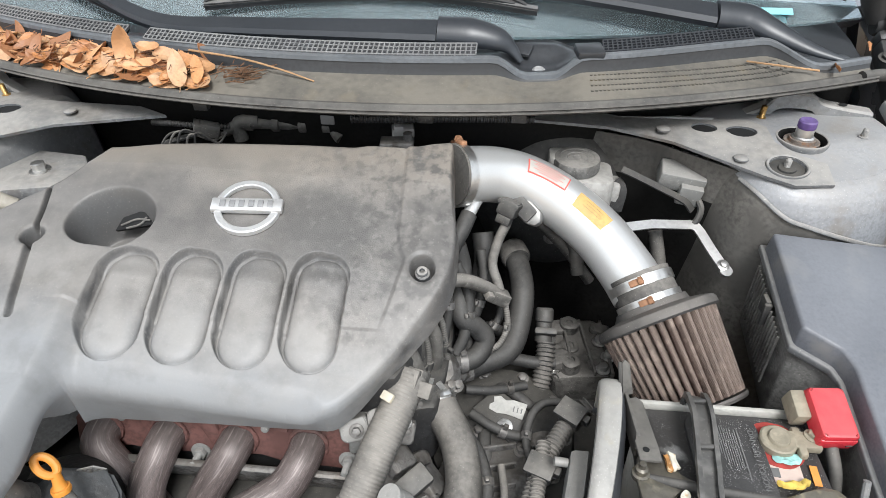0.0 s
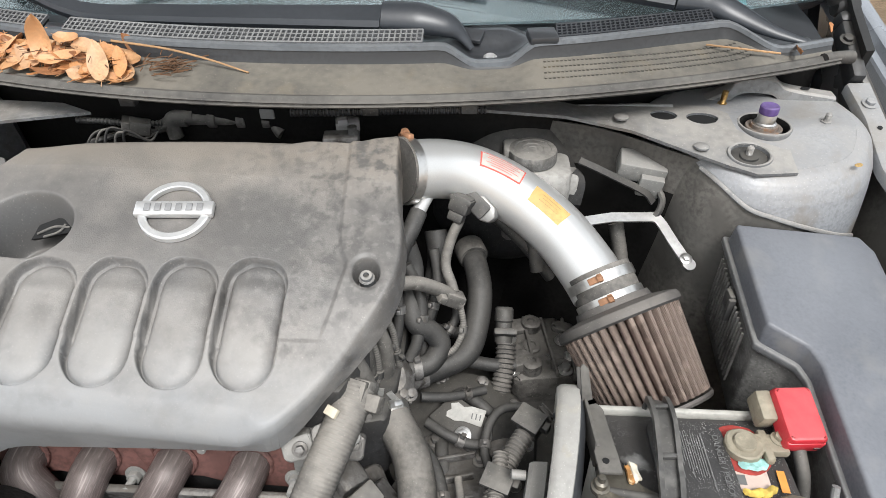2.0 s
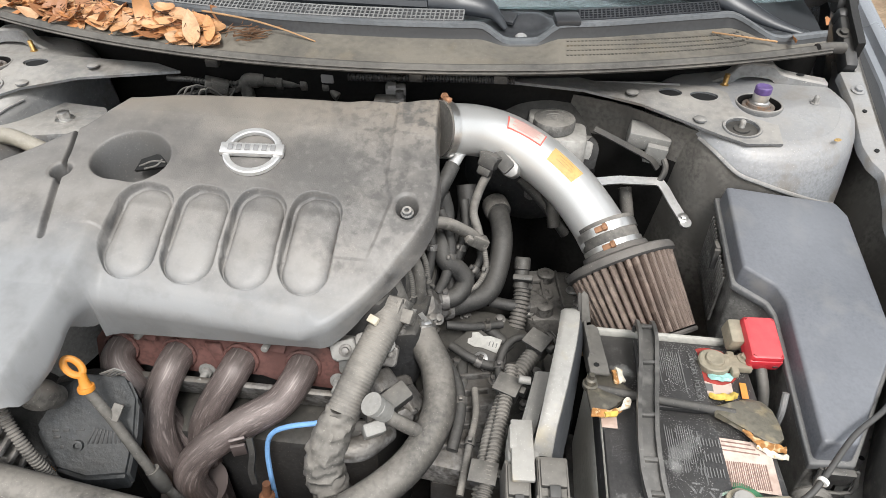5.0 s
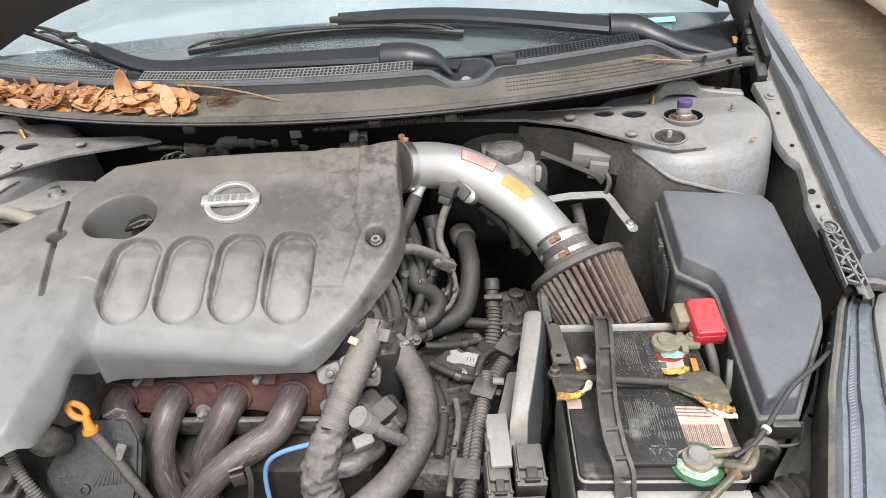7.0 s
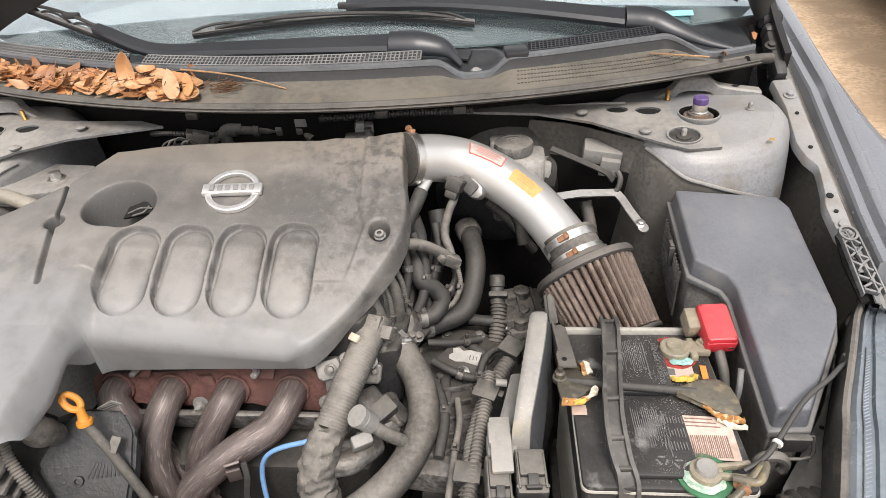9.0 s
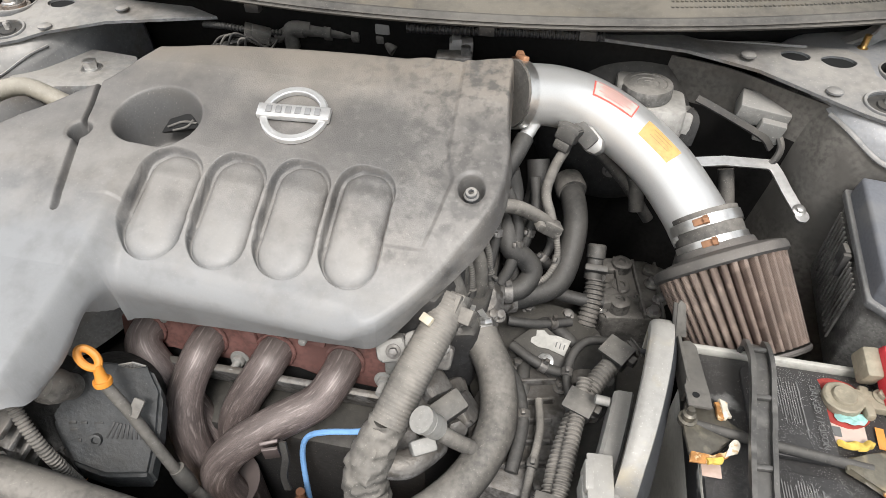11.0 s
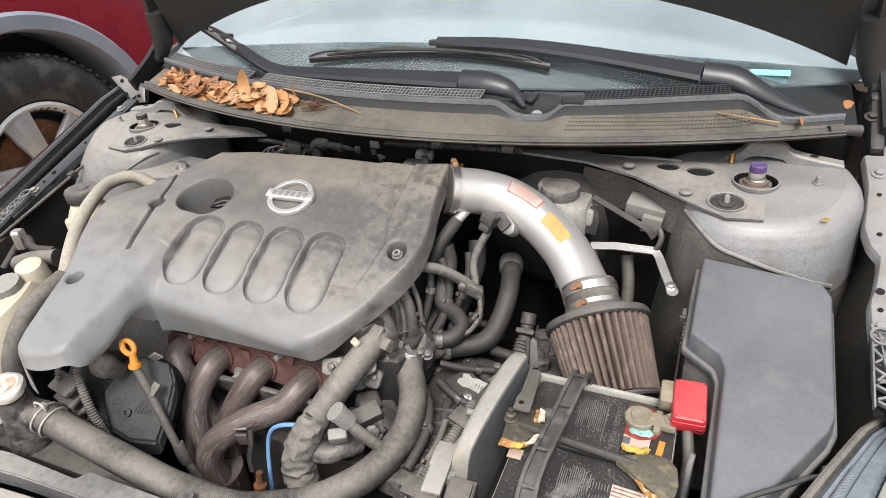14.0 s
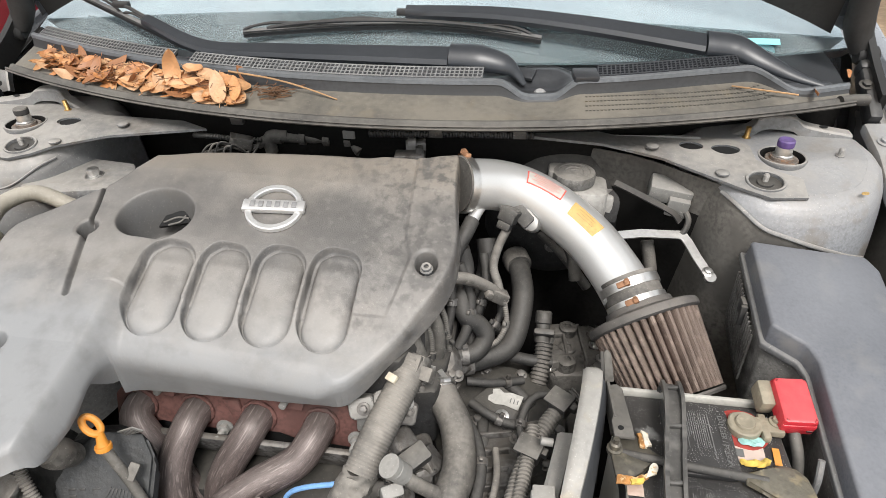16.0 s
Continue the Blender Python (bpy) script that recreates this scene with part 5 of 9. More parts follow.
M_OILY = mat("oily_steel", (0.085, 0.078, 0.066), 0.36, metal=0.35, var=0.4, scale=35, dust=0.3, dustcol=(0.2, 0.18, 0.14), alt=(0.19, 0.17, 0.13), alt_amount=0.35)
M_PRINTL = mat("pale_grey_print", (0.19, 0.19, 0.185), 0.7)
M_PRINT = mat("faint_grey_print", (0.16, 0.16, 0.155), 0.7)
M_VERD = mat("verdigris_crust", (0.38, 0.55, 0.44), 0.9, var=0.35, scale=90, bump=0.8, alt=(0.66, 0.66, 0.56), alt_amount=0.5)
# ---- battery ----
def make_battery():
    t = thing("battery", "black car battery with corroded terminals and pale lower case", "battery")
    x0, x1, y0, y1, z = 0.240, 0.408, 0.180, 0.405, 0.845
    cx, cy = (x0 + x1) / 2, (y0 + y1) / 2
    w, h = x1 - x0, y1 - y0
    part("lower_case", prism(rounded(w, h, 0.008), 0.63, z - 0.055, Matrix.Translation((cx, cy, 0)), 0.003), M_BATTW, t, "pale translucent lower case")
    part("case_lip", prism(rounded(w + 0.003, h + 0.003, 0.008), z - 0.009, z - 0.0055, Matrix.Translation((cx, cy, 0)), 0.003), M_BATTW, t)
    lid = part("lid", prism(rounded(w, h, 0.008), z - 0.056, z - 0.001, Matrix.Translation((cx, cy, 0)), 0.003), M_BATT, t, "speckled black lid")
    part("rear_ledge", box((w + 0.004, 0.006, 0.014), pose(cx, y1 + 0.004, z - 0.002), 0.002), M_BATTW, t, "pale rear ledge")
    # two raised cell covers
    for yy in (0.347, 0.238):
        cell = part("cell_cover", prism(rounded(0.072, 0.096, 0.012), z - 0.001, z + 0.006, Matrix.Translation((0.318, yy, 0)), 0.0025), M_BATT, lid)
        bars = []
        rnd = random.Random(int(yy * 1000))
        for k in range(14):
            ln = rnd.uniform(0.03, 0.055)
            bars.append(box((0.0008, ln, 0.0005), pose(0.300 + 0.0022 * k, yy + 0.012 - (0.055 - ln) / 2 * rnd.choice((-1, 1)) * 0.5, z + 0.0065)))
        if yy < 0.3:
            for k in range(8):
                for j in range(3):
                    bars.append(box((0.0009, rnd.uniform(0.006, 0.012), 0.0005), pose(0.330 + 0.0030 * k - 0.0012 * j, yy + 0.022 - 0.017 * j, z + 0.0065)))
            for cx2, cy2 in ((0.3365, yy - 0.034), (0.3200, yy - 0.030)):
                for a in (90, 210, 330):
                    ca, sa = math.cos(radians(a)), math.sin(radians(a))
                    bars.append(box((0.0075, 0.0018, 0.0005), pose(cx2 + 0.0042 * ca, cy2 + 0.0042 * sa, z + 0.0065, 0, 0, a + 90)))
        part("print_patch", join(*bars), M_PRINT if yy > 0.3 else M_PRINTL, cell)
        part("cell_line", box((0.0012, 0.06, 0.0005), pose(0.3315, yy + 0.004, z + 0.0065)), M_PRINT, cell)
    for x, y, nm, col, label in ((0.368, 0.368, "terminal", M_REDW, "red"), (0.358, 0.195, "terminal", M_GREEN, "green")):
        rear = y > 0.3
        part(nm + "_washer", jag(lathe([(0.027, 0), (0.027, 0.0025), (0.012, 0.0035), (0, 0.0035)], pose(x, y, z), 36), 0.0012, 90), col, t, label + " felt washer")
        part(nm + "_post", lathe([(0.011, 0), (0.0105, 0.0145), (0.0095, 0.016), (0.006, 0.0155), (0, 0.015)], pose(x, y, z), 28), M_LEAD if rear else M_GREYPL, t, "oxidised lead post")
        if not rear:
            cl = part(nm + "_clamp", jag(join(lathe([(0.0145, 0.003), (0.0155, 0.006), (0.0150, 0.0105), (0.0112, 0.0115)], pose(x, y, z), 32), box((0.036, 0.0055, 0.008), pose(x + 0.027, y + 0.007, z + 0.008, 0, 0, 8), 0.0018), box((0.030, 0.0055, 0.008), pose(x + 0.024, y - 0.006, z + 0.008, 0, 0, -4), 0.0018)), 0.0006, 150), M_LEAD, t, "thin crusted cable clamp")
            part("clamp_bolt", hexbolt(along((x + 0.030, y - 0.012, z + 0.008), (0, -1, 0.2)), 0.0055, 0.012), M_COPPER, cl, "copper-brown clamp bolt")
            part("crust", jag(lathe([(0.0165, 0.001), (0.0200, 0.0035), (0.0180, 0.0055), (0.0150, 0.005)], pose(x - 0.002, y - 0.003, z + 0.001), 40), 0.0020, 120, 3), M_VERD, cl, "pale green corrosion ring")
            continue
        cl = part(nm + "_clamp", jag(join(lathe([(0.0165, 0.003), (0.0175, 0.006), (0.0172, 0.011), (0.0155, 0.0125), (0.0112, 0.0125)], pose(x, y, z), 32), box((0.030, 0.020, 0.009), pose(x + 0.025, y + (0.002 if rear else -0.001), z + 0.0075), 0.002), box((0.008, 0.034, 0.009), pose(x + 0.020, y, z + 0.0075), 0.002)), 0.0007, 150), M_LEAD, t, "crusted cable clamp")
        part("clamp_bolt", hexbolt(pose(x + 0.034, y + (0.006 if rear else -0.004), z + 0.012), 0.0055), M_RUST if not rear else M_LEAD, cl)
        part("crust", jag(lathe([(0.011, 0), (0.014, 0.002), (0.010, 0.005), (0, 0.004)], pose(x + 0.004, y - 0.017, z + 0.003), 26, 0.6), 0.0028, 140, 3), M_CYAN, cl, "cyan copper corrosion")
    part("front_ledge", box((w + 0.004, 0.012, 0.014), pose(cx, y0 - 0.004, z - 0.030), 0.002), M_BATTW, t, "pale front ledge")
    return t


make_battery()
redc = thing("terminal_cover", "bright red plastic terminal cover by the battery", "terminal cover")
mr = pose(0.418, 0.389, 0.872, 17, 0, 4)
part("hood", join(prism(rounded(0.038, 0.056, 0.005), -0.012, 0.010, mr, 0.003, taper=0.93), box((0.0365, 0.008, 0.020), mr @ pose(0, -0.0240, -0.006), 0.003)), M_RED, redc)
part("slot", box((0.006, 0.001, 0.002), mr @ pose(0.012, -0.0283, -0.006)), M_BLACK, redc)
part("fuse_block", box((0.016, 0.030, 0.024), mr @ pose(-0.024, 0.012, -0.010), 0.003), M_LEAD, redc, "tan fusible link block")

# ---- fuse and relay box ----
fuse = thing("fuse_box", "black plastic fuse box with a dusty stepped lid", "fuse box")
LID = [(0.411, 0.607), (0.556, 0.611), (0.567, 0.590), (0.563, 0.41), (0.555, 0.388), (0.482, 0.268), (0.447, 0.264), (0.450, 0.432), (0.443, 0.451), (0.408, 0.472)]


def fz_plane(x, y):
    return 0.8600 - 0.115 * x + 0.2035 * y


def fuse_layer(poly, z_hi, z_lo, bev, mat_, name, label="", low=None):
    bm = bmesh.new()
    hi = [bm.verts.new((x, y, fz_plane(x, y) + z_hi)) for x, y in poly]
    lo = [bm.verts.new((x, y, fz_plane(x, y) + z_lo)) for x, y in low or poly]
    bm.faces.new(hi)
    bm.faces.new(lo[::-1])
    n = len(poly)
    for k in range(n):
        bm.faces.new((hi[k], hi[(k + 1) % n], lo[(k + 1) % n], lo[k]))
    bmesh.ops.recalc_face_normals(bm, faces=bm.faces)
    if bev:
        bmesh.ops.bevel(bm, geom=bm.edges[:], offset=bev, segments=3, affect="EDGES", profile=0.5)
    return part(name, bm, mat_, fuse, label)


def inset(poly, d):
    out = []
    n = len(poly)
    area = sum(a[0] * b[1] - b[0] * a[1] for a, b in zip(poly, poly[1:] + poly[:1]))
    s = 1 if area > 0 else -1
    for k in range(n):
        p, a, b = Vector(poly[k]), Vector(poly[k - 1]), Vector(poly[(k + 1) % n])
        e1, e2 = (p - a).normalized(), (b - p).normalized()
        n1, n2 = Vector((-e1.y, e1.x)) * s, Vector((-e2.y, e2.x)) * s
        v = (n1 + n2)
        v = v / max(0.3, v.dot(n1))
        out.append(tuple(p + v * d))
    return out


M_BOX = mat("scuffed_box_plastic", (0.13, 0.128, 0.122), 0.55, var=0.4, scale=30, fine=300, dust=0.75, dustcol=(0.32, 0.3, 0.27), alt=(0.06, 0.058, 0.055), alt_amount=0.4)
FZ = inset(LID, -0.0075)
fuse_layer(LID, 0.004, -0.03, 0.004, M_LID, "lid", "smooth dusty black lid", inset(LID, -0.0035))
# Worn rim; its edge highlight is also put into the pale colour.
fuse_layer(FZ, -0.021, -0.031, 0.0025, M_RIMGREY, "lid_lip", "worn lid rim, paler for its highlight")
for k in range(16):
    y = 0.492 + 0.0068 * k
    part("side_rib", box((0.003, 0.0028, 0.075), pose(0.3995 + 0.004 * (k / 16), y, 0.848 + 0.2 * (y - 0.53), 0, 0, 0), 0.0008), M_BOX, fuse)
part("side_clip", join(box((0.006, 0.016, 0.022), pose(0.398, 0.540, 0.882, 0, 0, 0), 0.0015), box((0.008, 0.005, 0.03), pose(0.397, 0.530, 0.876), 0.001)), M_BLACKD, fuse)
fuse_layer(inset(LID, -0.002), -0.03, -0.14, 0.003, M_BOX, "box")
lat = part("latch", join(box((0.03, 0.008, 0.03), pose(0.470, 0.257, 0.822, 15, 0, 0), 0.002), tube([(0.453, 0.256, 0.835), (0.453, 0.249, 0.81), (0.487, 0.249, 0.81), (0.487, 0.256, 0.835)], 0.0022, 8, 3)), M_BLACKD, fuse)

# ---- exhaust header ----
header = thing("exhaust_header", "heat-browned steel exhaust header with red-oxide flange", "exhaust header")
fl = [(-0.43, -0.03), (-0.425, 0.012), (-0.405, 0.036), (-0.365, 0.044), (-0.325, 0.046), (-0.29, 0.036), (-0.25, 0.036), (-0.215, 0.046), (-0.165, 0.048), (-0.135, 0.040), (-0.10, 0.036), (-0.076, 0.022), (-0.064, -0.006), (-0.066, -0.024), (-0.09, -0.034), (-0.17, -0.030), (-0.19, -0.020), (-0.25, -0.020), (-0.275, -0.028), (-0.34, -0.030), (-0.36, -0.022), (-0.39, -0.034)]
mfl = pose(0, 0.400, 0.742, 78, 0, 0)
part("flange", prism(fl, -0.005, 0.005, mfl, 0.002), M_FLANGE, header, "red-oxide mounting flange")
for x, y in ((-0.345, 0.040), (-0.172, 0.040), (-0.268, -0.024), (-0.082, -0.018)):
    part("stud", stud(mfl @ pose(x, y, 0.006), 0.0048, 0.024, 0.0085), M_GREYPL, header, "dull oxidised stud and nut")
for x in (-0.338, -0.160):
    lug = part("lug", prism([(-0.014, -0.016), (0.010, -0.018), (0.014, 0.0), (0.011, 0.016), (-0.004, 0.018), (-0.014, 0.010)], 0.0, 0.005, mfl @ pose(x, 0.044, 0.010, -18, 0, 0), 0.0015), M_FLANGE, header)
    part("lug_hole", lathe([(0.0042, 0), (0.0042, 0.0006), (0, 0.0007)], mfl @ pose(x, 0.040, 0.0152, -18, 0, 0), 14), M_HOLE, lug)
R = 0.0215
RUNNERS = (
    [(-0.388, 0.402, 0.744), (-0.384, 0.372, 0.738), (-0.356, 0.356, 0.706), (-0.328, 0.345, 0.67), (-0.30, 0.33, 0.62), (-0.28, 0.31, 0.57)],
    [(-0.305, 0.402, 0.744), (-0.307, 0.368, 0.740), (-0.317, 0.337, 0.708), (-0.313, 0.312, 0.668), (-0.296, 0.295, 0.62), (-0.27, 0.285, 0.56)],
    [(-0.217, 0.402, 0.744), (-0.223, 0.372, 0.738), (-0.250, 0.352, 0.695), (-0.268, 0.340, 0.65), (-0.27, 0.33, 0.6)],
    [(-0.130, 0.402, 0.744), (-0.134, 0.370, 0.741), (-0.152, 0.345, 0.724), (-0.200, 0.315, 0.706), (-0.246, 0.290, 0.674), (-0.262, 0.275, 0.635), (-0.25, 0.275, 0.58)],
)
for k, pts in enumerate(RUNNERS):
    runner = part("runner", tube(pts, R, 26, 9), M_HEADER, header)
    part("weld", jag(tube([mfl @ Vector((pts[0][0] + 0.0225 * math.cos(a), 0.002 + 0.0225 * math.sin(a), 0.007)) for a in np.linspace(0, 2 * math.pi, 25)], 0.0028, 8, 3), 0.0012, 200), M_FLANGE, runner, "rough weld bead")
part("collector", tube([(-0.27, 0.285, 0.6), (-0.265, 0.29, 0.5), (-0.26, 0.3, 0.4)], [0.045, 0.038, 0.032], 24), M_HEADER, header)
part("tab", join(box((0.020, 0.004, 0.016), pose(-0.188, 0.291, 0.716, 35, 0, 25), 0.001), box((0.018, 0.004, 0.024), pose(-0.187, 0.287, 0.700, 8, 0, 20), 0.001)), M_HEADER, header)
part("gusset", prism([(-0.014, 0.014), (0.010, 0.014), (0.014, -0.006), (0.008, -0.022), (0.002, -0.020)], 0.0, 0.007, mfl @ pose(-0.252, 0.012, 0.004), 0.003), M_FLANGE, header)

# ---- upper radiator hose ----
rhose = thing("radiator_hose", "dusty black rubber upper radiator hose", "radiator hose")
RH = [(-0.452, 0.176, 0.772), (-0.40, 0.178, 0.752), (-0.30, 0.176, 0.731), (-0.20, 0.175, 0.713), (-0.115, 0.187, 0.698), (-0.040, 0.223, 0.695), (0.027, 0.283, 0.709), (0.057, 0.345, 0.733), (0.050, 0.400, 0.752), (0.028, 0.438, 0.765), (0.014, 0.462, 0.775)]
part("hose", tube(RH, 0.0215, 24, 8), M_RUBBER, rhose)
part("braided_sleeve", tube(RH[3:6], 0.0222, 24, 8, pitch=0.003, depth=0.0006), M_RUBBER, rhose, "woven black sleeve")
M_WIRE = mat("pale_spring_wire", (0.50, 0.48, 0.44), 0.5, metal=0.3, var=0.2, scale=60)
wire_clamp = part("wire_clamp", join(*[tube([along((-0.434 + o, 0.1765, 0.7645 - 0.35 * o), (1, 0, -0.35)) @ Vector((0.0232 * math.cos(a), 0.0232 * math.sin(a), 0)) for a in np.linspace(0, 2 * math.pi, 33)], 0.0016, 8, 2) for o in (-0.008, 0.007)]), M_WIRE, rhose, "pale double wire clamp")
part("clamp_ear", join(tube([(-0.442, 0.172, 0.792), (-0.440, 0.172, 0.801), (-0.428, 0.174, 0.797), (-0.427, 0.174, 0.787)], 0.0017, 8, 4), box((0.010, 0.008, 0.006), pose(-0.434, 0.178, 0.791, 0, 15, 0), 0.0015)), M_WIRE, wire_clamp)
hose_clamp((0.019, 0.452, 0.771), (-0.4, 0.75, 0.35), 0.022, rhose, screw_dir=(0.3, 0, 1), w=0.010, screw=M_STEEL)

# ---- leaves on the cowl ----
def leaf_mesh(ln, wd, curl, cup, seed):
    """An ovate leaf with a pointed tip, cupped across and curled along."""
    rnd = random.Random(seed)
    rows = []
    n = 13
    bend = rnd.uniform(-0.12, 0.12)
    ph = rnd.uniform(0, 6)
    for i in range(n):
        t = i / (n - 1)
        w = wd * max(0.02, (math.sin(math.pi * t ** 0.85)) ** 0.62)
        row = []
        for v in (-1, -0.66, -0.33, 0, 0.33, 0.66, 1):
            x = (t - 0.5) * ln
            y = v * w / 2 + bend * ln * (t - 0.5) ** 2
            z = curl * ln * (t - 0.4) ** 2 + cup * w * abs(v) ** 1.7 + 0.0012 * math.sin(9 * t + 3 * v + ph) * abs(v) + (-0.0006 if v == 0 else 0)
            row.append((x, y, z))
        rows.append(row)
    bm = sheet(rows, 0.0004)
    bm2 = tube([(-0.5 * ln, 0, 0.1 * curl * ln), (-0.62 * ln, 0.02 * ln, 0.16 * curl * ln)], 0.0006, 5, 3)
    bm = join(bm, bm2)
    finish(bm)
    me = bpy.data.meshes.new("leaf")
    bm.to_mesh(me)
    bm.free()
    return me


def leaf_variant(base, k):
    return mat("dry_leaf_%d" % k, base, 0.5, var=0.2, scale=22, fine=240, bump=0.3, alt=tuple(v * 0.72 for v in base), alt_amount=0.3)


M_CRUMB = mat("dark_leaf_crumbs", (0.16, 0.085, 0.045), 0.8, var=0.4, scale=60)


def make_leaves():
    t = thing("leaf_pile", "heap of dry orange-brown leaves caught on the cowl", "leaves", kind="stuff")
    rnd = random.Random(4)
    mats = [leaf_variant(c, k) for k, c in enumerate(((0.55, 0.27, 0.11), (0.60, 0.33, 0.16), (0.48, 0.21, 0.08), (0.56, 0.34, 0.19), (0.34, 0.155, 0.07)))]
    meshes = []
    for k in range(14):
        me = leaf_mesh(rnd.uniform(0.048, 0.068), rnd.uniform(0.021, 0.031), rnd.uniform(-0.5, 0.9), rnd.uniform(-0.05, 0.3), k)
        me.materials.append(mats[k % 5])
        meshes.append(me)
    for k in range(210):
        u = rnd.random()
        x = -0.74 + 0.435 * u
        off = rnd.uniform(0.034, 0.096)
        heap = 0.013 * math.exp(-((off - 0.058) / 0.024) ** 2) * (1 - 0.4 * float(smooth(-0.36, -0.30, x)))
        y = cowl_y(x) + off
        z = 1.061 + 0.20 * max(0.0, off - 0.03) + rnd.random() * heap
        ob = new("leaf", meshes[rnd.randrange(14)])
        ob.parent = t
        ob.matrix_basis = pose(x, y, z, rnd.uniform(-10, 42), rnd.uniform(-22, 22), 0) @ pose(0, 0, 0, 0, 0, rnd.choice((0, 180)) + rnd.gauss(0, 50)) @ Matrix.Scale(rnd.uniform(0.42, 0.78) + 0.35 * u * rnd.random(), 4)
    for k, (x, y, z, rx, ry, rz, sc) in enumerate(((-0.432, 0.745, 1.096, 78, 0, 82, 1.2), (-0.37, 0.735, 1.088, 30, 5, -12, 0.9), (-0.32, 0.708, 1.082, 40, -10, 100, 0.85), (-0.345, 0.705, 1.082, 40, 0, 110, 0.85), (-0.40, 0.72, 1.08, 30, 0, 10, 0.85), (-0.335, 0.722, 1.083, 30, 4, -15, 0.85), (-0.40, 0.748, 1.092, 20, 0, -15, 0.8))):
        ob = new("leaf", meshes[(1, 3, 0, 8, 6, 5, 1)[k]])
        ob.parent = t
        ob.matrix_basis = pose(x, y, z, rx, ry, 0) @ pose(0, 0, 0, 0, 0, rz) @ Matrix.Scale(sc, 4)
    # bits and needles
    for k in range(190):
        x = rnd.uniform(-0.74, -0.3) if k < 110 else rnd.gauss(-0.272, 0.016)
        y = cowl_y(x) + (rnd.uniform(0.026, 0.08) if k < 110 else rnd.gauss(0.062, 0.010))
        a, ln = rnd.gauss(0.2, 0.9), rnd.uniform(0.006, 0.028)
        z = 1.068 + rnd.random() * (0.02 if k < 110 else 0.012)
        part("needle", tube([(x, y, z), (x + ln * math.cos(a), y + 0.5 * ln * math.sin(a), z + rnd.uniform(0, 0.006))], rnd.uniform(0.0004, 0.0009), 4, 2), M_CRUMB, t)
    part("twig", tube([(-0.34, 0.738, 1.096), (-0.27, 0.732, 1.089), (-0.215, 0.722, 1.080), (-0.166, 0.711, 1.0692)], [0.0016, 0.0014, 0.0013, 0.0010], 8), M_TWIG, t, "long bent dry stem")
    part("twig", tube([(0.40, 0.815, 1.0735), (0.44, 0.80, 1.0740), (0.485, 0.79, 1.0725)], 0.0014, 6), M_TWIG, t)
    for x, y, z, rz, sc in ((0.512, 0.805, 1.072, 80, 0.5), (0.574, 0.866, 1.081, 60, 0.55)):
        ob = new("leaf", meshes[2])
        ob.parent = t
        ob.matrix_basis = pose(x, y, z, 60, 10, rz) @ Matrix.Scale(sc, 4)


make_leaves()


# ---- wipers ----
M_ARM = mat("wiper_arm_paint", (0.030, 0.034, 0.040), 0.36, var=0.12, scale=9, dust=0.12, dustcol=(0.12, 0.12, 0.12), bump=0.05)


def make_wiper(blade, arm, tail, label):
    w = thing("wiper", label, "wiper", "windscreen wipers")
    sp = spline(blade, 12)
    low = [q + Vector((0, -0.004, -0.012)) for q in sp]
    part("blade_rubber", strip(low, 0.003, 0.010, (0, 0, 1)), M_BLACK, w)
    part("blade_rail", strip([q + Vector((0, -0.004, -0.006)) for q in sp], 0.007, 0.0018, (0, -0.4, 0.9)), M_RIMGREY, w, "grey metal rail")
    part("blade_rail", strip([q + Vector((0, -0.008, -0.010)) for q in sp], 0.0012, 0.0022, (0, -0.4, 0.9)), M_BLACK, w)
    n = len(sp)

    def arc(i, j, rise, r, name):
        pts = [sp[i].lerp(sp[j], u) + Vector((0, -0.002, -0.005 + rise * math.sin(math.pi * u) ** 0.7)) for u in np.linspace(0, 1, 12)]
        part(name, tube(pts, r, 8, 2), M_BLACK, w)

    arc(int(n * 0.10), int(n * 0.90), 0.016, 0.0034, "bridge")
    for k in range(4):
        i = int(n * (0.02 + 0.24 * k))
        arc(i, min(n - 1, i + int(n * 0.22)), 0.008, 0.0024, "yoke")
    part("joint", box((0.03, 0.012, 0.010), Matrix.Translation(sp[n // 2] + Vector((0, -0.002, 0.010))), 0.002), M_BLACK, w)
    c = spline(arm, 8)
    bm = bmesh.new()
    rings = []
    for i, q in enumerate(c):
        f = i / (len(c) - 1)
        wd = 0.022 + 0.019 * f
        tdir = (c[min(i + 1, len(c) - 1)] - c[max(0, i - 1)]).normalized()
        s = tdir.cross(Vector((0, -0.4, 0.9))).normalized()
        u = s.cross(tdir)
        rings.append([bm.verts.new(q + s * a * wd / 2 + u * b) for a, b in ((-1, -0.007), (1, -0.007), (1, 0.001), (0.7, 0.006), (-0.7, 0.006), (-1, 0.001))])
    for a, b in zip(rings, rings[1:]):
        for k in range(6):
            bm.faces.new((a[k], a[(k + 1) % 6], b[(k + 1) % 6], b[k]))
    bm.faces.new(rings[0][::-1])
    bm.faces.new(rings[-1])
    part("arm", bm, M_ARM, w, "smooth grey-black arm")
    a = Vector(arm[-1])
    pts = [a + (Vector(tail[0]) - a) * 0.02] + [Vector(q) for q in tail]
    part("arm_head", tube(pts, [0.0200, 0.0215, 0.0165, 0.009, 0.004][:len(pts)], 18, 8, squash=0.55), M_ARM, w, "rounded black arm cover")
    return w


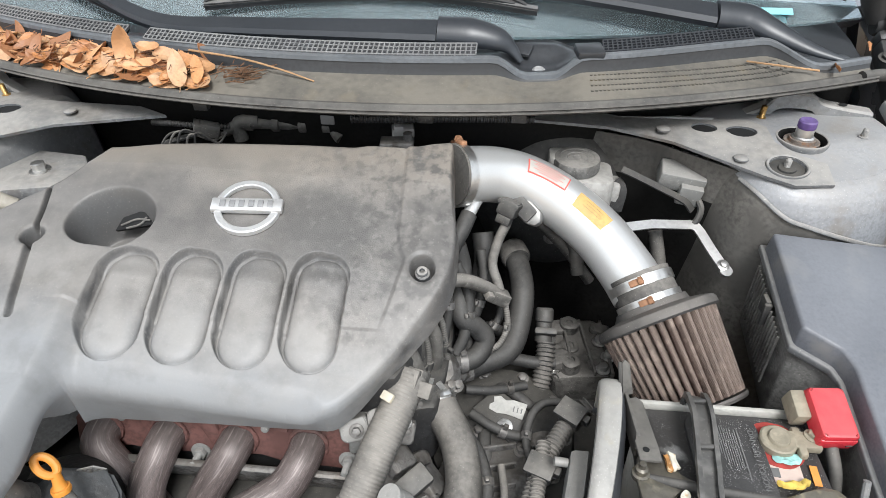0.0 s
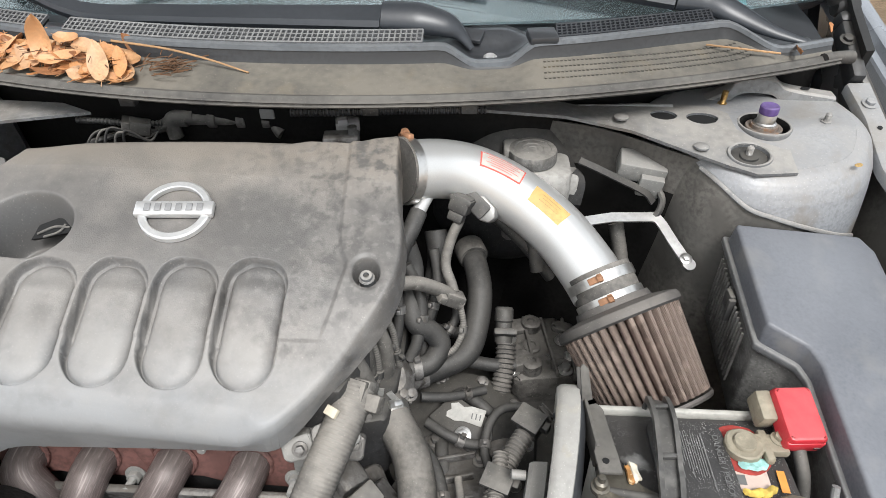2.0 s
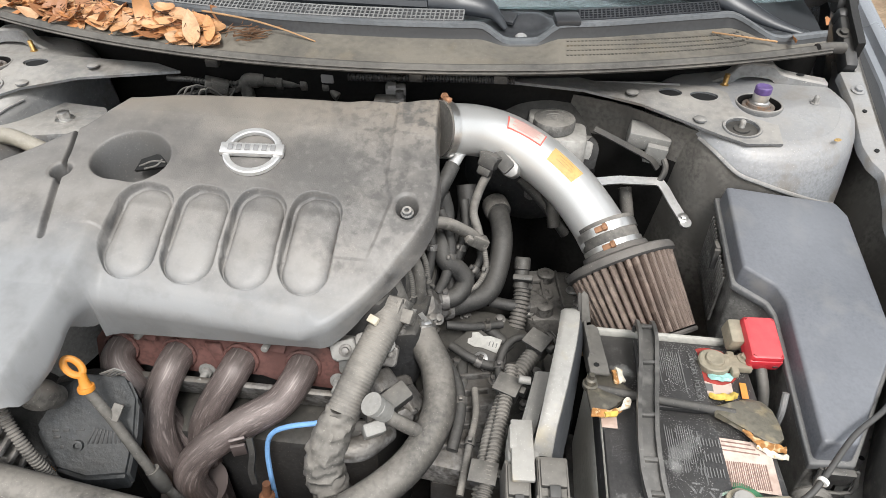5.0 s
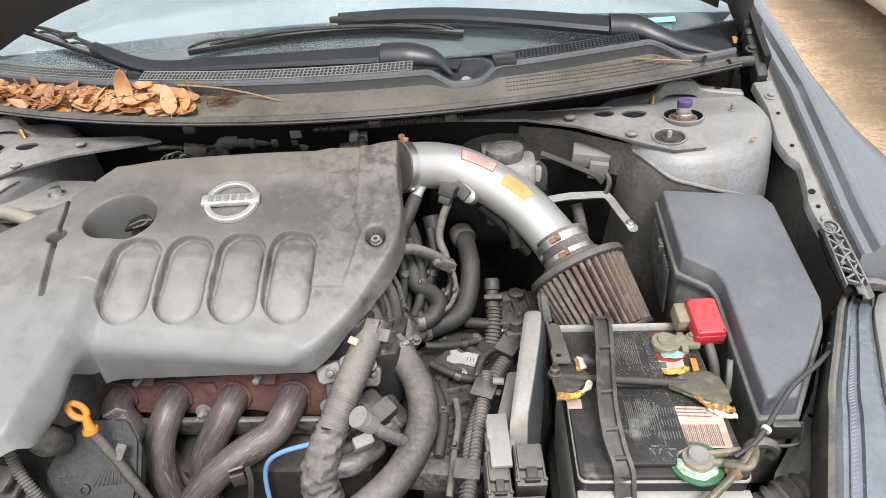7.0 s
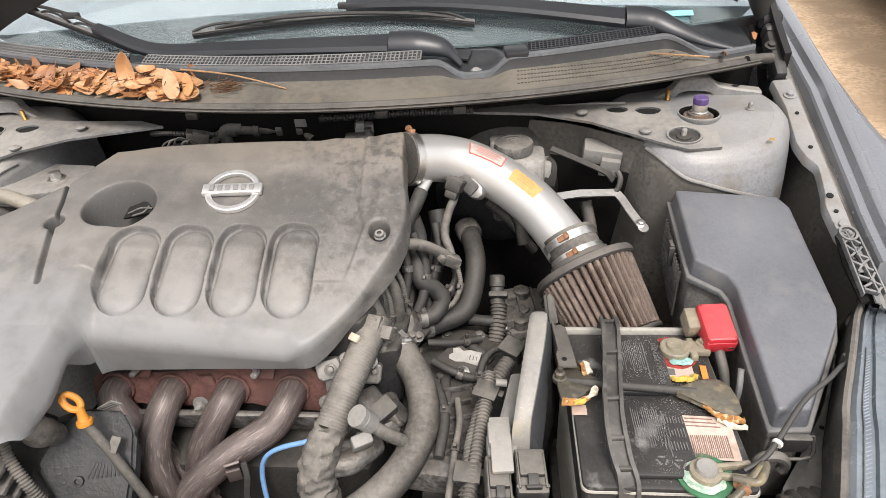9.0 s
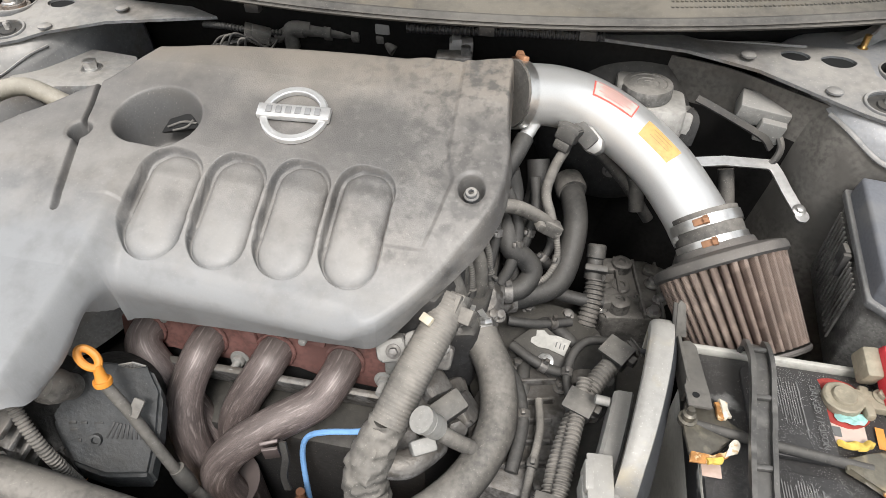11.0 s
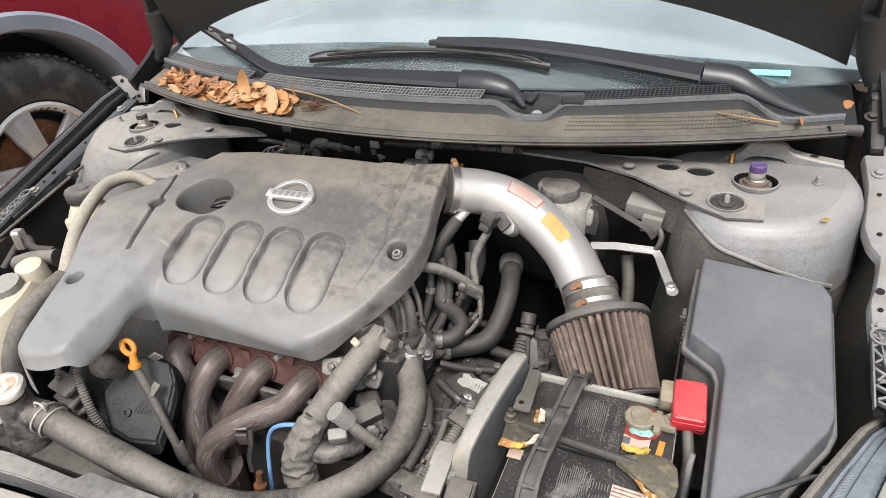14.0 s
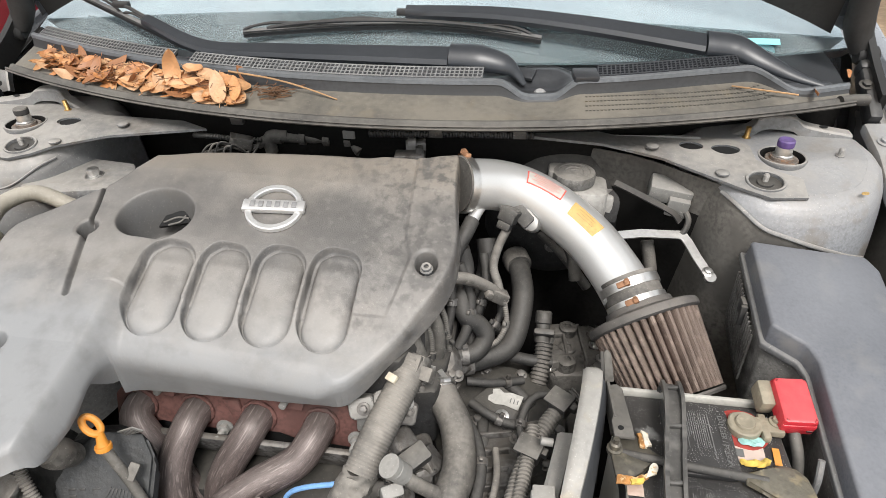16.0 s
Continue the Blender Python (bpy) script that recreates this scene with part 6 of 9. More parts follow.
make_wiper([(-0.375, 0.885, 1.122), (-0.25, 0.90, 1.130), (-0.10, 0.907, 1.136), (0.02, 0.903, 1.132), (0.12, 0.893, 1.122)], [(-0.10, 0.907, 1.147), (0.05, 0.905, 1.146), (0.20, 0.898, 1.134), (0.368, 0.887, 1.114)], ((0.415, 0.890, 1.107), (0.452, 0.877, 1.093), (0.495, 0.852, 1.079), (0.535, 0.834, 1.071)), "black wiper with a long arm across the windscreen")
make_wiper([(-0.79, 1.025, 1.158), (-0.68, 0.965, 1.142), (-0.56, 0.90, 1.124), (-0.47, 0.855, 1.108)], [(-0.55, 0.885, 1.13), (-0.427, 0.832, 1.104), (-0.30, 0.818, 1.104), (-0.15, 0.811, 1.106), (-0.016, 0.807, 1.107)], ((0.030, 0.806, 1.105), (0.068, 0.806, 1.097), (0.086, 0.805, 1.085), (0.100, 0.800, 1.070)), "black wiper with a bent arm lying on the cowl")

# ---- brake fluid reservoir and relay ----
M_BRAKE = mat("dusty_white_plastic", (0.36, 0.35, 0.33), 0.5, var=0.25, scale=18, dust=0.6, dustcol=(0.34, 0.32, 0.285))
servo = thing("brake_servo", "large round dark brake servo drum against the firewall", "brake servo")
ms = along((0.155, 0.765, 0.872), (0, -1, 0.12))
part("drum", lathe([(0.098, -0.06), (0.106, -0.055), (0.108, -0.012), (0.112, -0.010), (0.112, -0.002), (0.107, 0.002), (0.098, 0.014), (0.07, 0.024), (0.03, 0.030), (0, 0.030)], ms, 56), M_DARKST, servo)
for k in range(3):
    part("stud", hexbolt(ms @ pose(0.05 * math.cos(2.1 * k + 0.6), 0.05 * math.sin(2.1 * k + 0.6), 0.027), 0.007, 0.01), M_ALLOY, servo)
brake = thing("brake_reservoir", "translucent grey brake fluid reservoir with ribbed black cap", "reservoir")
part("body", join(prism(rounded(0.082, 0.062, 0.012), 0.895, 0.948, Matrix.Translation((0.192, 0.722, 0)), 0.004), lathe([(0.02, 0.94), (0.02, 0.955)], Matrix.Translation((0.183, 0.727, 0)), 24), box((0.03, 0.03, 0.03), pose(0.228, 0.715, 0.925), 0.004), prism(rounded(0.03, 0.035, 0.008), 0.93, 0.966, Matrix.Translation((0.160, 0.738, 0)), 0.003)), M_BRAKE, brake)
capp = [(0.0310, 0.950), (0.0320, 0.953), (0.0320, 0.963), (0.0305, 0.966), (0.024, 0.967), (0.023, 0.966), (0.014, 0.967), (0.013, 0.966), (0.006, 0.967), (0.005, 0.9662), (0, 0.967)]
bmc = lathe(capp, Matrix.Translation((0.183, 0.727, 0)), 60)
for i, v in enumerate(bmc.verts):
    if 0.951 < v.co.z < 0.9645 and (i // 2) % 2:
        c = Vector((0.183, 0.727, v.co.z))
        v.co = c + (v.co - c) * 0.965
part("cap", bmc, M_BOX, brake, "ribbed black cap")
part("sensor_clip", strip(spline([(0.235, 0.712, 0.94), (0.243, 0.705, 0.93), (0.24, 0.70, 0.90)], 4), 0.018, 0.004, (0, -1, 0)), M_DARKST, brake)
part("plug", box((0.018, 0.02, 0.03), pose(0.205, 0.695, 0.91, 15, 0, 0), 0.003), M_BLACKD, brake)
relay = thing("relay_box", "small dusty grey relay box on a bracket", "relay")
mrl = pose(0.322, 0.715, 0.950, 12, 7, -6)
part("housing", join(box((0.060, 0.034, 0.026), mrl, 0.003), box((0.03, 0.012, 0.03), mrl @ pose(0.014, -0.02, -0.012), 0.002)), M_GREYPL, relay)
part("hook", tube([(0.338, 0.70, 0.935), (0.349, 0.688, 0.918), (0.345, 0.682, 0.90), (0.336, 0.684, 0.896)], 0.0045, 8), M_BLACKD, relay)
part("bracket", strip(spline([(0.241, 0.706, 0.962), (0.258, 0.700, 0.957), (0.290, 0.694, 0.944), (0.325, 0.689, 0.928), (0.338, 0.687, 0.914)], 4), 0.009, 0.003, (0, -0.5, 0.8)), M_DARKST, relay)

# ---- power steering reservoir, engine mount, hoses on the belt side ----
ps = thing("steering_reservoir", "cream power steering reservoir with dark screw cap", "reservoir")
part("body", join(lathe([(0.03, 0.84), (0.036, 0.86), (0.036, 0.92), (0.028, 0.935), (0.024, 0.945)], Matrix.Translation((-0.650, 0.497, 0)), 30), prism(rounded(0.07, 0.05, 0.012), 0.86, 0.925, Matrix.Translation((-0.625, 0.47, 0)), 0.005)), M_TANPL, ps)
part("cap", lathe([(0.030, 0.943), (0.0315, 0.946), (0.0315, 0.962), (0.029, 0.966), (0.012, 0.966), (0.011, 0.968), (0, 0.968)], Matrix.Translation((-0.650, 0.499, 0)), 36), M_BLACKD, ps, "dark ribbed cap")
M_HOSET = mat("faded_tan_hose", (0.36, 0.33, 0.27), 0.6, var=0.25, scale=16, dust=0.5, dustcol=(0.42, 0.39, 0.34))
pshose = thing("breather_hose", "dusty pale hose bent over the engine cover's edge", "hose")
part("hose", tube([(-0.545, 0.578, 0.94), (-0.585, 0.565, 0.967), (-0.605, 0.525, 0.970), (-0.592, 0.475, 0.963), (-0.572, 0.42, 0.945), (-0.556, 0.375, 0.915), (-0.552, 0.34, 0.87)], 0.0115, 16), M_HOSET, pshose)
mount = thing("engine_mount", "dusty dark steel engine mount bracket with bolt", "engine mount")
mount.location = (-0.017, 0.012, -0.010)
part("bracket", prism([(-0.66, 0.60), (-0.56, 0.585), (-0.50, 0.60), (-0.47, 0.65), (-0.50, 0.69), (-0.58, 0.70), (-0.66, 0.66)], 0.935, 0.962, Matrix(), 0.006), M_DIRTY, mount)
part("arm", prism([(-0.52, 0.59), (-0.44, 0.60), (-0.43, 0.66), (-0.50, 0.67)], 0.90, 0.95, Matrix(), 0.006), M_DARKST, mount)
part("bolt", hexbolt(pose(-0.538, 0.64, 0.962), 0.0095, 0.012), M_STEEL, mount, "bright hex bolt")

# ---- coolant and washer bottles ----
cool = thing("coolant_reservoir", "yellowed cream coolant reservoir with grey cap", "reservoir")
rows = []
for k, (z, g) in enumerate(((0.752, 0.72), (0.765, 0.93), (0.80, 1.0), (0.842, 0.95), (0.868, 0.8), (0.876, 0.5))):
    ring = [(-0.775, 0.205), (-0.725, 0.30), (-0.66, 0.36), (-0.60, 0.345), (-0.575, 0.29), (-0.58, 0.215), (-0.64, 0.18)]
    c = Vector((-0.65, 0.275, 0))
    loop = spline([(x, y, 0) for x, y in ring + ring[:1]], 5)
    row = []
    for q in loop:
        v = c + (q - c) * g
        zz = z - 0.35 * max(0.0, -0.60 - v.x) * (1 if k > 1 else 0.3) + 0.25 * (v.y - 0.27) * (1 if k > 1 else 0)
        row.append((v.x, v.y, zz))
    rows.append(row)
bm = sheet(rows)
part("tank", join(bm, sheet([rows[-1], [(-0.65, 0.275, rows[-1][0][2])] * len(rows[-1])])), M_TANPL, cool, "yellowed translucent tank")
part("spout", lathe([(0.024, -0.03), (0.024, 0.0), (0.021, 0.012), (0.012, 0.016), (0, 0.016)], along((-0.622, 0.342, 0.888), (0.1, -0.2, 1)), 28), M_TANPL, cool)
part("cap", lathe([(0.023, -0.008), (0.024, 0.0), (0.0235, 0.006), (0.0, 0.007)], along((-0.626, 0.297, 0.885), (0.05, -0.25, 1)), 28), M_GREYPL, cool, "grey flip cap")
wash = thing("washer_cap", "grey washer fluid filler neck with cap", "washer bottle")
part("neck", lathe([(0.024, -0.10), (0.024, 0.0), (0.0, 0.0)], along((-0.690, 0.262, 0.850), (0, -0.15, 1)), 24), M_GREYPL, wash)
part("cap", lathe([(0.034, -0.002), (0.036, 0.002), (0.035, 0.012), (0.03, 0.014), (0.02, 0.014), (0.017, 0.012), (0, 0.012)], along((-0.690, 0.262, 0.852), (0, -0.15, 1)), 32), M_GREYPL, wash)
bh = thing("overflow_hose", "thick dusty black rubber hose beside the coolant bottle", "hose")
part("hose", tube([(-0.548, 0.345, 0.885), (-0.542, 0.30, 0.88), (-0.537, 0.262, 0.868), (-0.535, 0.23, 0.84), (-0.535, 0.21, 0.80), (-0.53, 0.20, 0.74)], 0.0165, 18), M_RUBBER, bh)
sv = thing("steering_line", "small metal and rubber line fittings", "pipe fitting")
part("pipe", tube([(-0.735, 0.36, 0.86), (-0.725, 0.40, 0.895), (-0.70, 0.40, 0.905), (-0.665, 0.385, 0.90), (-0.62, 0.39, 0.90)], 0.007, 12), M_DARKST, sv)
part("fitting", lathe([(0.013, -0.02), (0.013, 0.01), (0.009, 0.014), (0, 0.014)], along((-0.722, 0.40, 0.905), (0, 0, 1)), 6), M_STEEL, sv)
part("elbow", tube([(-0.70, 0.37, 0.87), (-0.655, 0.372, 0.885), (-0.61, 0.385, 0.89)], 0.016, 14), M_RUBBER, sv)

# ---- radiator, its cap and the core support ----
rad = thing("radiator", "radiator top tank with filler neck and pressure cap", "radiator")
part("top_tank", prism([(-0.66, 0.145), (0.36, 0.165), (0.36, 0.205), (-0.66, 0.185)], 0.60, 0.70, Matrix(), 0.006), M_BLACKD, rad)
part("neck", join(tube([(-0.50, 0.172, 0.70), (-0.49, 0.172, 0.76), (-0.478, 0.165, 0.812)], [0.03, 0.026, 0.022], 22), tube([(-0.49, 0.172, 0.775), (-0.46, 0.176, 0.772), (-0.43, 0.177, 0.764)], 0.02, 18)), M_ALLOY, rad, "dusty cast filler neck")
bmc = lathe([(0.018, -0.01), (0.0255, -0.006), (0.0268, 0.0), (0.0255, 0.004), (0.0205, 0.0065), (0.0190, 0.0060), (0, 0.0060)], along((-0.476, 0.163, 0.826), (0.05, -0.1, 1)), 36)
for v in bmc.verts:
    q = v.co - Vector((-0.476, 0.163, v.co.z))
    a = math.atan2(q.y, q.x)
    if q.length > 0.022:
        k = 1 + 0.22 * max(0.0, math.cos(2 * a + 0.6))
        v.co = Vector((-0.476, 0.163, v.co.z)) + q * k
cp = part("pressure_cap", bmc, mat("zinc_cap", (0.60, 0.585, 0.55), 0.45, metal=0.25, var=0.15, scale=40, dust=0.3, dustcol=(0.5, 0.47, 0.42)), rad, "pale pressed steel pressure cap")
part("cap_label", lathe([(0.0165, 0.0064), (0.0, 0.0068)], along((-0.476, 0.163, 0.826), (0.05, -0.1, 1)), 28), mat("faded_orange_label", (0.62, 0.27, 0.14), 0.6, alt=(0.6, 0.56, 0.5), alt_amount=0.6, scale=30), cp)
part("bracket", join(box((0.06, 0.03, 0.004), pose(-0.535, 0.145, 0.762, 5, 8, 10), 0.001), box((0.004, 0.03, 0.04), pose(-0.555, 0.15, 0.745), 0.001)), M_DIRTY, rad)
core = thing("core_support", "pale dusty front radiator support panel", "radiator support")
M_PALE = mat("dusty_pale_panel", (0.30, 0.285, 0.27), 0.6, var=0.15, scale=7, dust=0.8, dustcol=(0.41, 0.375, 0.34), alt=(0.34, 0.30, 0.26), alt_amount=0.3)


def slab(poly, plane, th, material, name, parent, bev=0.002, label=""):
    """A panel on a slanting plane z = a + b x + c y."""
    a, b, c = plane
    bm = bmesh.new()
    hi = [bm.verts.new((x, y, a + b * x + c * y)) for x, y in poly]
    lo = [bm.verts.new((x, y, a + b * x + c * y - th)) for x, y in poly]
    bm.faces.new(hi)
    bm.faces.new(lo[::-1])
    n = len(poly)
    for k in range(n):
        bm.faces.new((hi[k], hi[(k + 1) % n], lo[(k + 1) % n], lo[k]))
    bmesh.ops.recalc_face_normals(bm, faces=bm.faces)
    if bev:
        bmesh.ops.bevel(bm, geom=bm.edges[:], offset=bev, segments=2, affect="EDGES")
    return part(name, bm, material, parent, label)


slab([(-1.0, -0.30), (-0.30, -0.20), (0.42, -0.18), (0.42, 0.10), (-0.12, 0.11), (-0.295, 0.106), (-0.305, 0.092), (-0.60, 0.066), (-0.75, 0.05), (-1.0, 0.02)], (0.716, -0.02, 0.08), 0.004, M_PALE, "front_panel", core, 0.0015, "smooth pale plastic cover panel")
slab([(-0.66, 0.110), (-0.60, 0.116), (-0.547, 0.117), (-0.488, 0.115), (-0.473, 0.107), (-0.474, 0.096), (-0.502, 0.056), (-0.55, 0.053), (-0.66, 0.050)], (0.731, -0.02, 0.08), 0.008, M_PALE, "clip_plate", core, 0.003, "raised pale clip plate")
slab([(-0.575, 0.076), (-0.53, 0.078), (-0.512, 0.092), (-0.520, 0.106), (-0.56, 0.108), (-0.578, 0.096)], (0.7335, -0.02, 0.08), 0.004, M_DIRTY, "clip_seat", core, 0.0015)
part("seam", tube([(-0.502, 0.058, 0.7405), (-0.470, 0.096, 0.7425)], 0.0009, 6, 2), M_VOID, core)
part("seam", tube([(-0.60, 0.030, 0.7335), (-0.455, 0.040, 0.7315), (-0.30, 0.05, 0.7285)], 0.0007, 6, 4), M_VOID, core)
slab([(-0.70, 0.092), (-0.46, 0.124), (-0.335, 0.126), (-0.325, 0.142), (-0.18, 0.148), (0.0, 0.15), (0.30, 0.15), (0.30, 0.11), (-0.2, 0.112), (-0.42, 0.098), (-0.70, 0.06)], (0.722, -0.045, 0.0), 0.03, M_DIRTY, "tie_bar", core, 0.002, "grey-painted steel tie bar")
for x, y, z in ((-0.289, 0.078, 0.7285), (-0.544, 0.092, 0.7505), (-0.435, -0.010, 0.7245), (-0.61, 0.095, 0.7510)):
    part("push_clip", lathe([(0.011, 0), (0.011, 0.002), (0.008, 0.0035), (0.0055, 0.0015), (0.004, 0.003), (0, 0.003)], pose(x, y, z), 22), M_GREYPL if x < -0.5 else M_BLACKD, core)
part("white_plug", lathe([(0.0065, 0), (0.006, 0.002), (0.003, 0.003), (0, 0.001)], pose(-0.174, 0.140, 0.7305), 16), M_WHITEL, core)
for x in (-0.165, -0.11):
    part("tab", prism(rounded(0.022, 0.024, 0.006), 0, 0.003, pose(x, 0.153, 0.733, 8, 0, 15), 0.001), M_APRON, core)
    part("tab_hole", lathe([(0.004, 0.0031), (0, 0.0033)], pose(x, 0.157, 0.735, 8, 0, 15), 12), M_BLACK, core)

# ---- alternator, dipstick, looms on the front of the engine ----
alt = thing("alternator", "dark finned alternator under the engine cover", "alternator")
part("casing", lathe([(0.045, -0.06), (0.060, -0.05), (0.062, -0.01), (0.055, 0.008), (0.03, 0.010), (0, 0.010)], along((-0.385, 0.275, 0.735), (0.15, -0.6, 0.5)), 40), M_DARK2, alt)
part("rear_cap", lathe([(0.014, -0.035), (0.0150, -0.012), (0.0178, -0.010), (0.0180, 0.0), (0.0168, 0.009), (0.0115, 0.016), (0.0, 0.018)], along((-0.384, 0.252, 0.820), (0.1, -0.55, 0.8)), 28), M_TAPE, alt, "dusty domed cap")
part("stator", lathe([(0.058, -0.03), (0.06, 0.0), (0.05, 0.012), (0, 0.012)], along((-0.445, 0.262, 0.745), (0.1, -0.8, 0.4)), 36), M_DARK2, alt)
for k in range(4):
    part("rib", box((0.05, 0.03, 0.008), pose(-0.445, 0.222, 0.79 - 0.022 * k, 20, 0, -10), 0.002), M_ALLOY, alt)
M_ALTP = mat("slate_grey_cover", (0.034, 0.037, 0.040), 0.5, var=0.4, scale=45, dust=0.55, dustcol=(0.10, 0.098, 0.093), bump=0.5)
plate = slab([(-0.416, 0.252), (-0.399, 0.280), (-0.371, 0.302), (-0.317, 0.310), (-0.302, 0.295), (-0.301, 0.265), (-0.306, 0.234), (-0.353, 0.223), (-0.390, 0.224)], (0.330, -0.3, 1.2), 0.03, M_ALTP, "rear_cover", alt, 0.004, "slate-grey plastic rear cover")
mq = along((-0.352, 0.260, 0.330 + 0.3 * 0.352 + 1.2 * 0.260), (0.3, -1.2, 1.0))
for x, y, w, h in ((-0.040, 0.004, 0.008, 0.003), (-0.028, 0.003, 0.007, 0.003), (-0.039, -0.004, 0.008, 0.003), (-0.012, 0.002, 0.010, 0.002), (-0.034, -0.016, 0.004, 0.004), (0.030, 0.020, 0.004, 0.004), (0.034, -0.006, 0.004, 0.005)):
    part("slot", box((w, h, 0.0012), mq @ pose(x, y, 0.0005), 0.0003), M_BLACK, alt)
for k in range(9):
    part("slot", box((0.0022, 0.020 - 0.001 * k, 0.0012), mq @ pose(0.000 + 0.0045 * k, -0.006 - 0.0008 * k, 0.0005, 0, 0, -30 + 5 * k), 0.0003), M_BLACK, alt)
part("boss", lathe([(0.007, 0), (0.0065, 0.004), (0.004, 0.0042), (0.0035, 0.001), (0, 0.001)], mq @ pose(-0.016, -0.016, 0), 20), M_ALTP, alt)
ma = along((-0.385, 0.275, 0.735), (0.15, -0.6, 0.5))
for k in range(16):
    a = 2 * math.pi * k / 16
    part("slot", box((0.018, 0.0045, 0.002), ma @ pose(0.041 * math.cos(a), 0.041 * math.sin(a), 0.0100, 0, -4, math.degrees(a)), 0.0005), M_BLACK, alt)
dip = thing("dipstick", "oil dipstick with orange ring handle and black tube", "dipstick")
ring_l, ring_s = Vector((0.77, -0.28, -0.52)).normalized(), Vector((0.36, 0.92, 0.07)).normalized()
ring_c = Vector((-0.347, 0.275, 0.846))
bmr = tube([ring_c + ring_l * (0.0125 * math.cos(a)) + ring_s * (0.0066 * math.sin(a)) for a in np.linspace(0, 2 * math.pi, 25)], 0.0041, 10, 3)
ring_e = ring_c + ring_l * 0.0125
neck = Vector((0.10, -0.25, -0.96)).normalized()
part("handle", join(bmr, tube([ring_e - neck * 0.002, ring_e + neck * 0.010, ring_e + neck * 0.018], [0.0045, 0.0055, 0.0075], 14), lathe([(0.009, -0.002), (0.0095, 0.001), (0.009, 0.004)], along(ring_e + neck * 0.018, neck), 16)), M_ORANGE, dip, "orange plastic ring handle")
part("tube", tube([ring_e + neck * 0.020, (-0.318, 0.262, 0.775), (-0.298, 0.254, 0.72), (-0.28, 0.25, 0.66), (-0.25, 0.25, 0.6)], 0.0062, 14), M_TAPE, dip)
part("tube_clip", box((0.012, 0.020, 0.004), pose(-0.312, 0.266, 0.782, 40, 20, 0), 0.001), M_TAPE, dip)
part("collar", lathe([(0.0085, -0.018), (0.0100, 0), (0.0085, 0.018)], along((-0.283, 0.251, 0.672), (0.3, -0.1, -1)), 18), M_BLACKD, dip)
tag = part("tag", box((0.040, 0.0015, 0.014), pose(-0.314, 0.288, 0.826, 28, -36, -15), 0.0005), M_GREYPL, dip, "grey marked tag")
for k in range(5):
    part("print_bar", box((0.0014, 0.0004, 0.009), pose(-0.314, 0.288, 0.826, 28, -36, -15) @ pose(-0.012 + 0.006 * k, -0.0009, 0)), M_BLACK, tag)


def loom(pts, r, label, name="wiring_loom", pitch=0.0042, depth=0.0016, material=None):
    t = thing(name, label, "wiring")
    part("conduit", tube(pts, r, 16, 8, pitch=pitch, depth=depth), material or M_TAPE, t)
    return t


loom([(-0.428, 0.25, 0.842), (-0.417, 0.230, 0.805), (-0.398, 0.216, 0.768), (-0.386, 0.212, 0.73), (-0.380, 0.215, 0.66)], 0.0070, "dusty grey corrugated conduit by the alternator")
loom([(-0.462, 0.24, 0.825), (-0.458, 0.222, 0.79), (-0.45, 0.208, 0.75), (-0.44, 0.20, 0.70)], 0.0050, "thin dusty corrugated conduit by the alternator")
lo = loom([(-0.008, 0.430, 0.838), (-0.020, 0.395, 0.822), (-0.038, 0.345, 0.797), (-0.052, 0.305, 0.772)], 0.0205, "thick dusty corrugated conduit with connector", pitch=0.0042, depth=0.0005)
mcl = along((-0.016, 0.424, 0.838), (-0.25, -0.55, 0.75), (0.3, 0.9, 0.3))
part("clip_frame", join(box((0.042, 0.030, 0.008), mcl @ pose(0, 0, 0.008, 0, 0, 0), 0.0015), box((0.044, 0.026, 0.028), mcl @ pose(0, 0.004, -0.010), 0.003), box((0.020, 0.018, 0.016), mcl @ pose(0.028, -0.004, -0.002), 0.002)), M_TAPE, lo, "grey clip box")
part("clip_window", box((0.031, 0.019, 0.001), mcl @ pose(0, 0, 0.0125)), M_BLACKD, lo)
part("taped_bend", jag(tube([(-0.051, 0.308, 0.774), (-0.064, 0.284, 0.748), (-0.070, 0.270, 0.712), (-0.060, 0.258, 0.672), (-0.045, 0.25, 0.63)], [0.0205, 0.0235, 0.0245, 0.023, 0.022], 32, 22, pitch=0.013, depth=0.0008), 0.0040, 110), M_TAPE, lo, "tape-wrapped bend")
part("small_clip", box((0.014, 0.010, 0.006), pose(-0.028, 0.392, 0.846, 30, 0, -30), 0.001), M_TANPL, lo)
rl = loom([(0.200, 0.452, 0.785), (0.180, 0.437, 0.775), (0.158, 0.405, 0.768), (0.140, 0.365, 0.757), (0.128, 0.32, 0.747), (0.122, 0.27, 0.737), (0.118, 0.21, 0.70)], 0.0115, "grey corrugated conduit running beside the battery", pitch=0.0052, depth=0.002)
for c, d in (((0.178, 0.435, 0.782), (0.5, 0.7, 0.2)), ((0.143, 0.372, 0.764), (0.35, 0.85, 0.2)), ((0.121, 0.262, 0.742), (0.1, 0.95, 0.2))):
    m = along(c, d)
    part("clip", join(box((0.027, 0.027, 0.020), m, 0.004), box((0.032, 0.005, 0.026), m @ pose(0, 0.014, 0), 0.001), box((0.012, 0.012, 0.01), m @ pose(-0.016, 0.004, 0.004), 0.002)), M_BLACKD, rl)

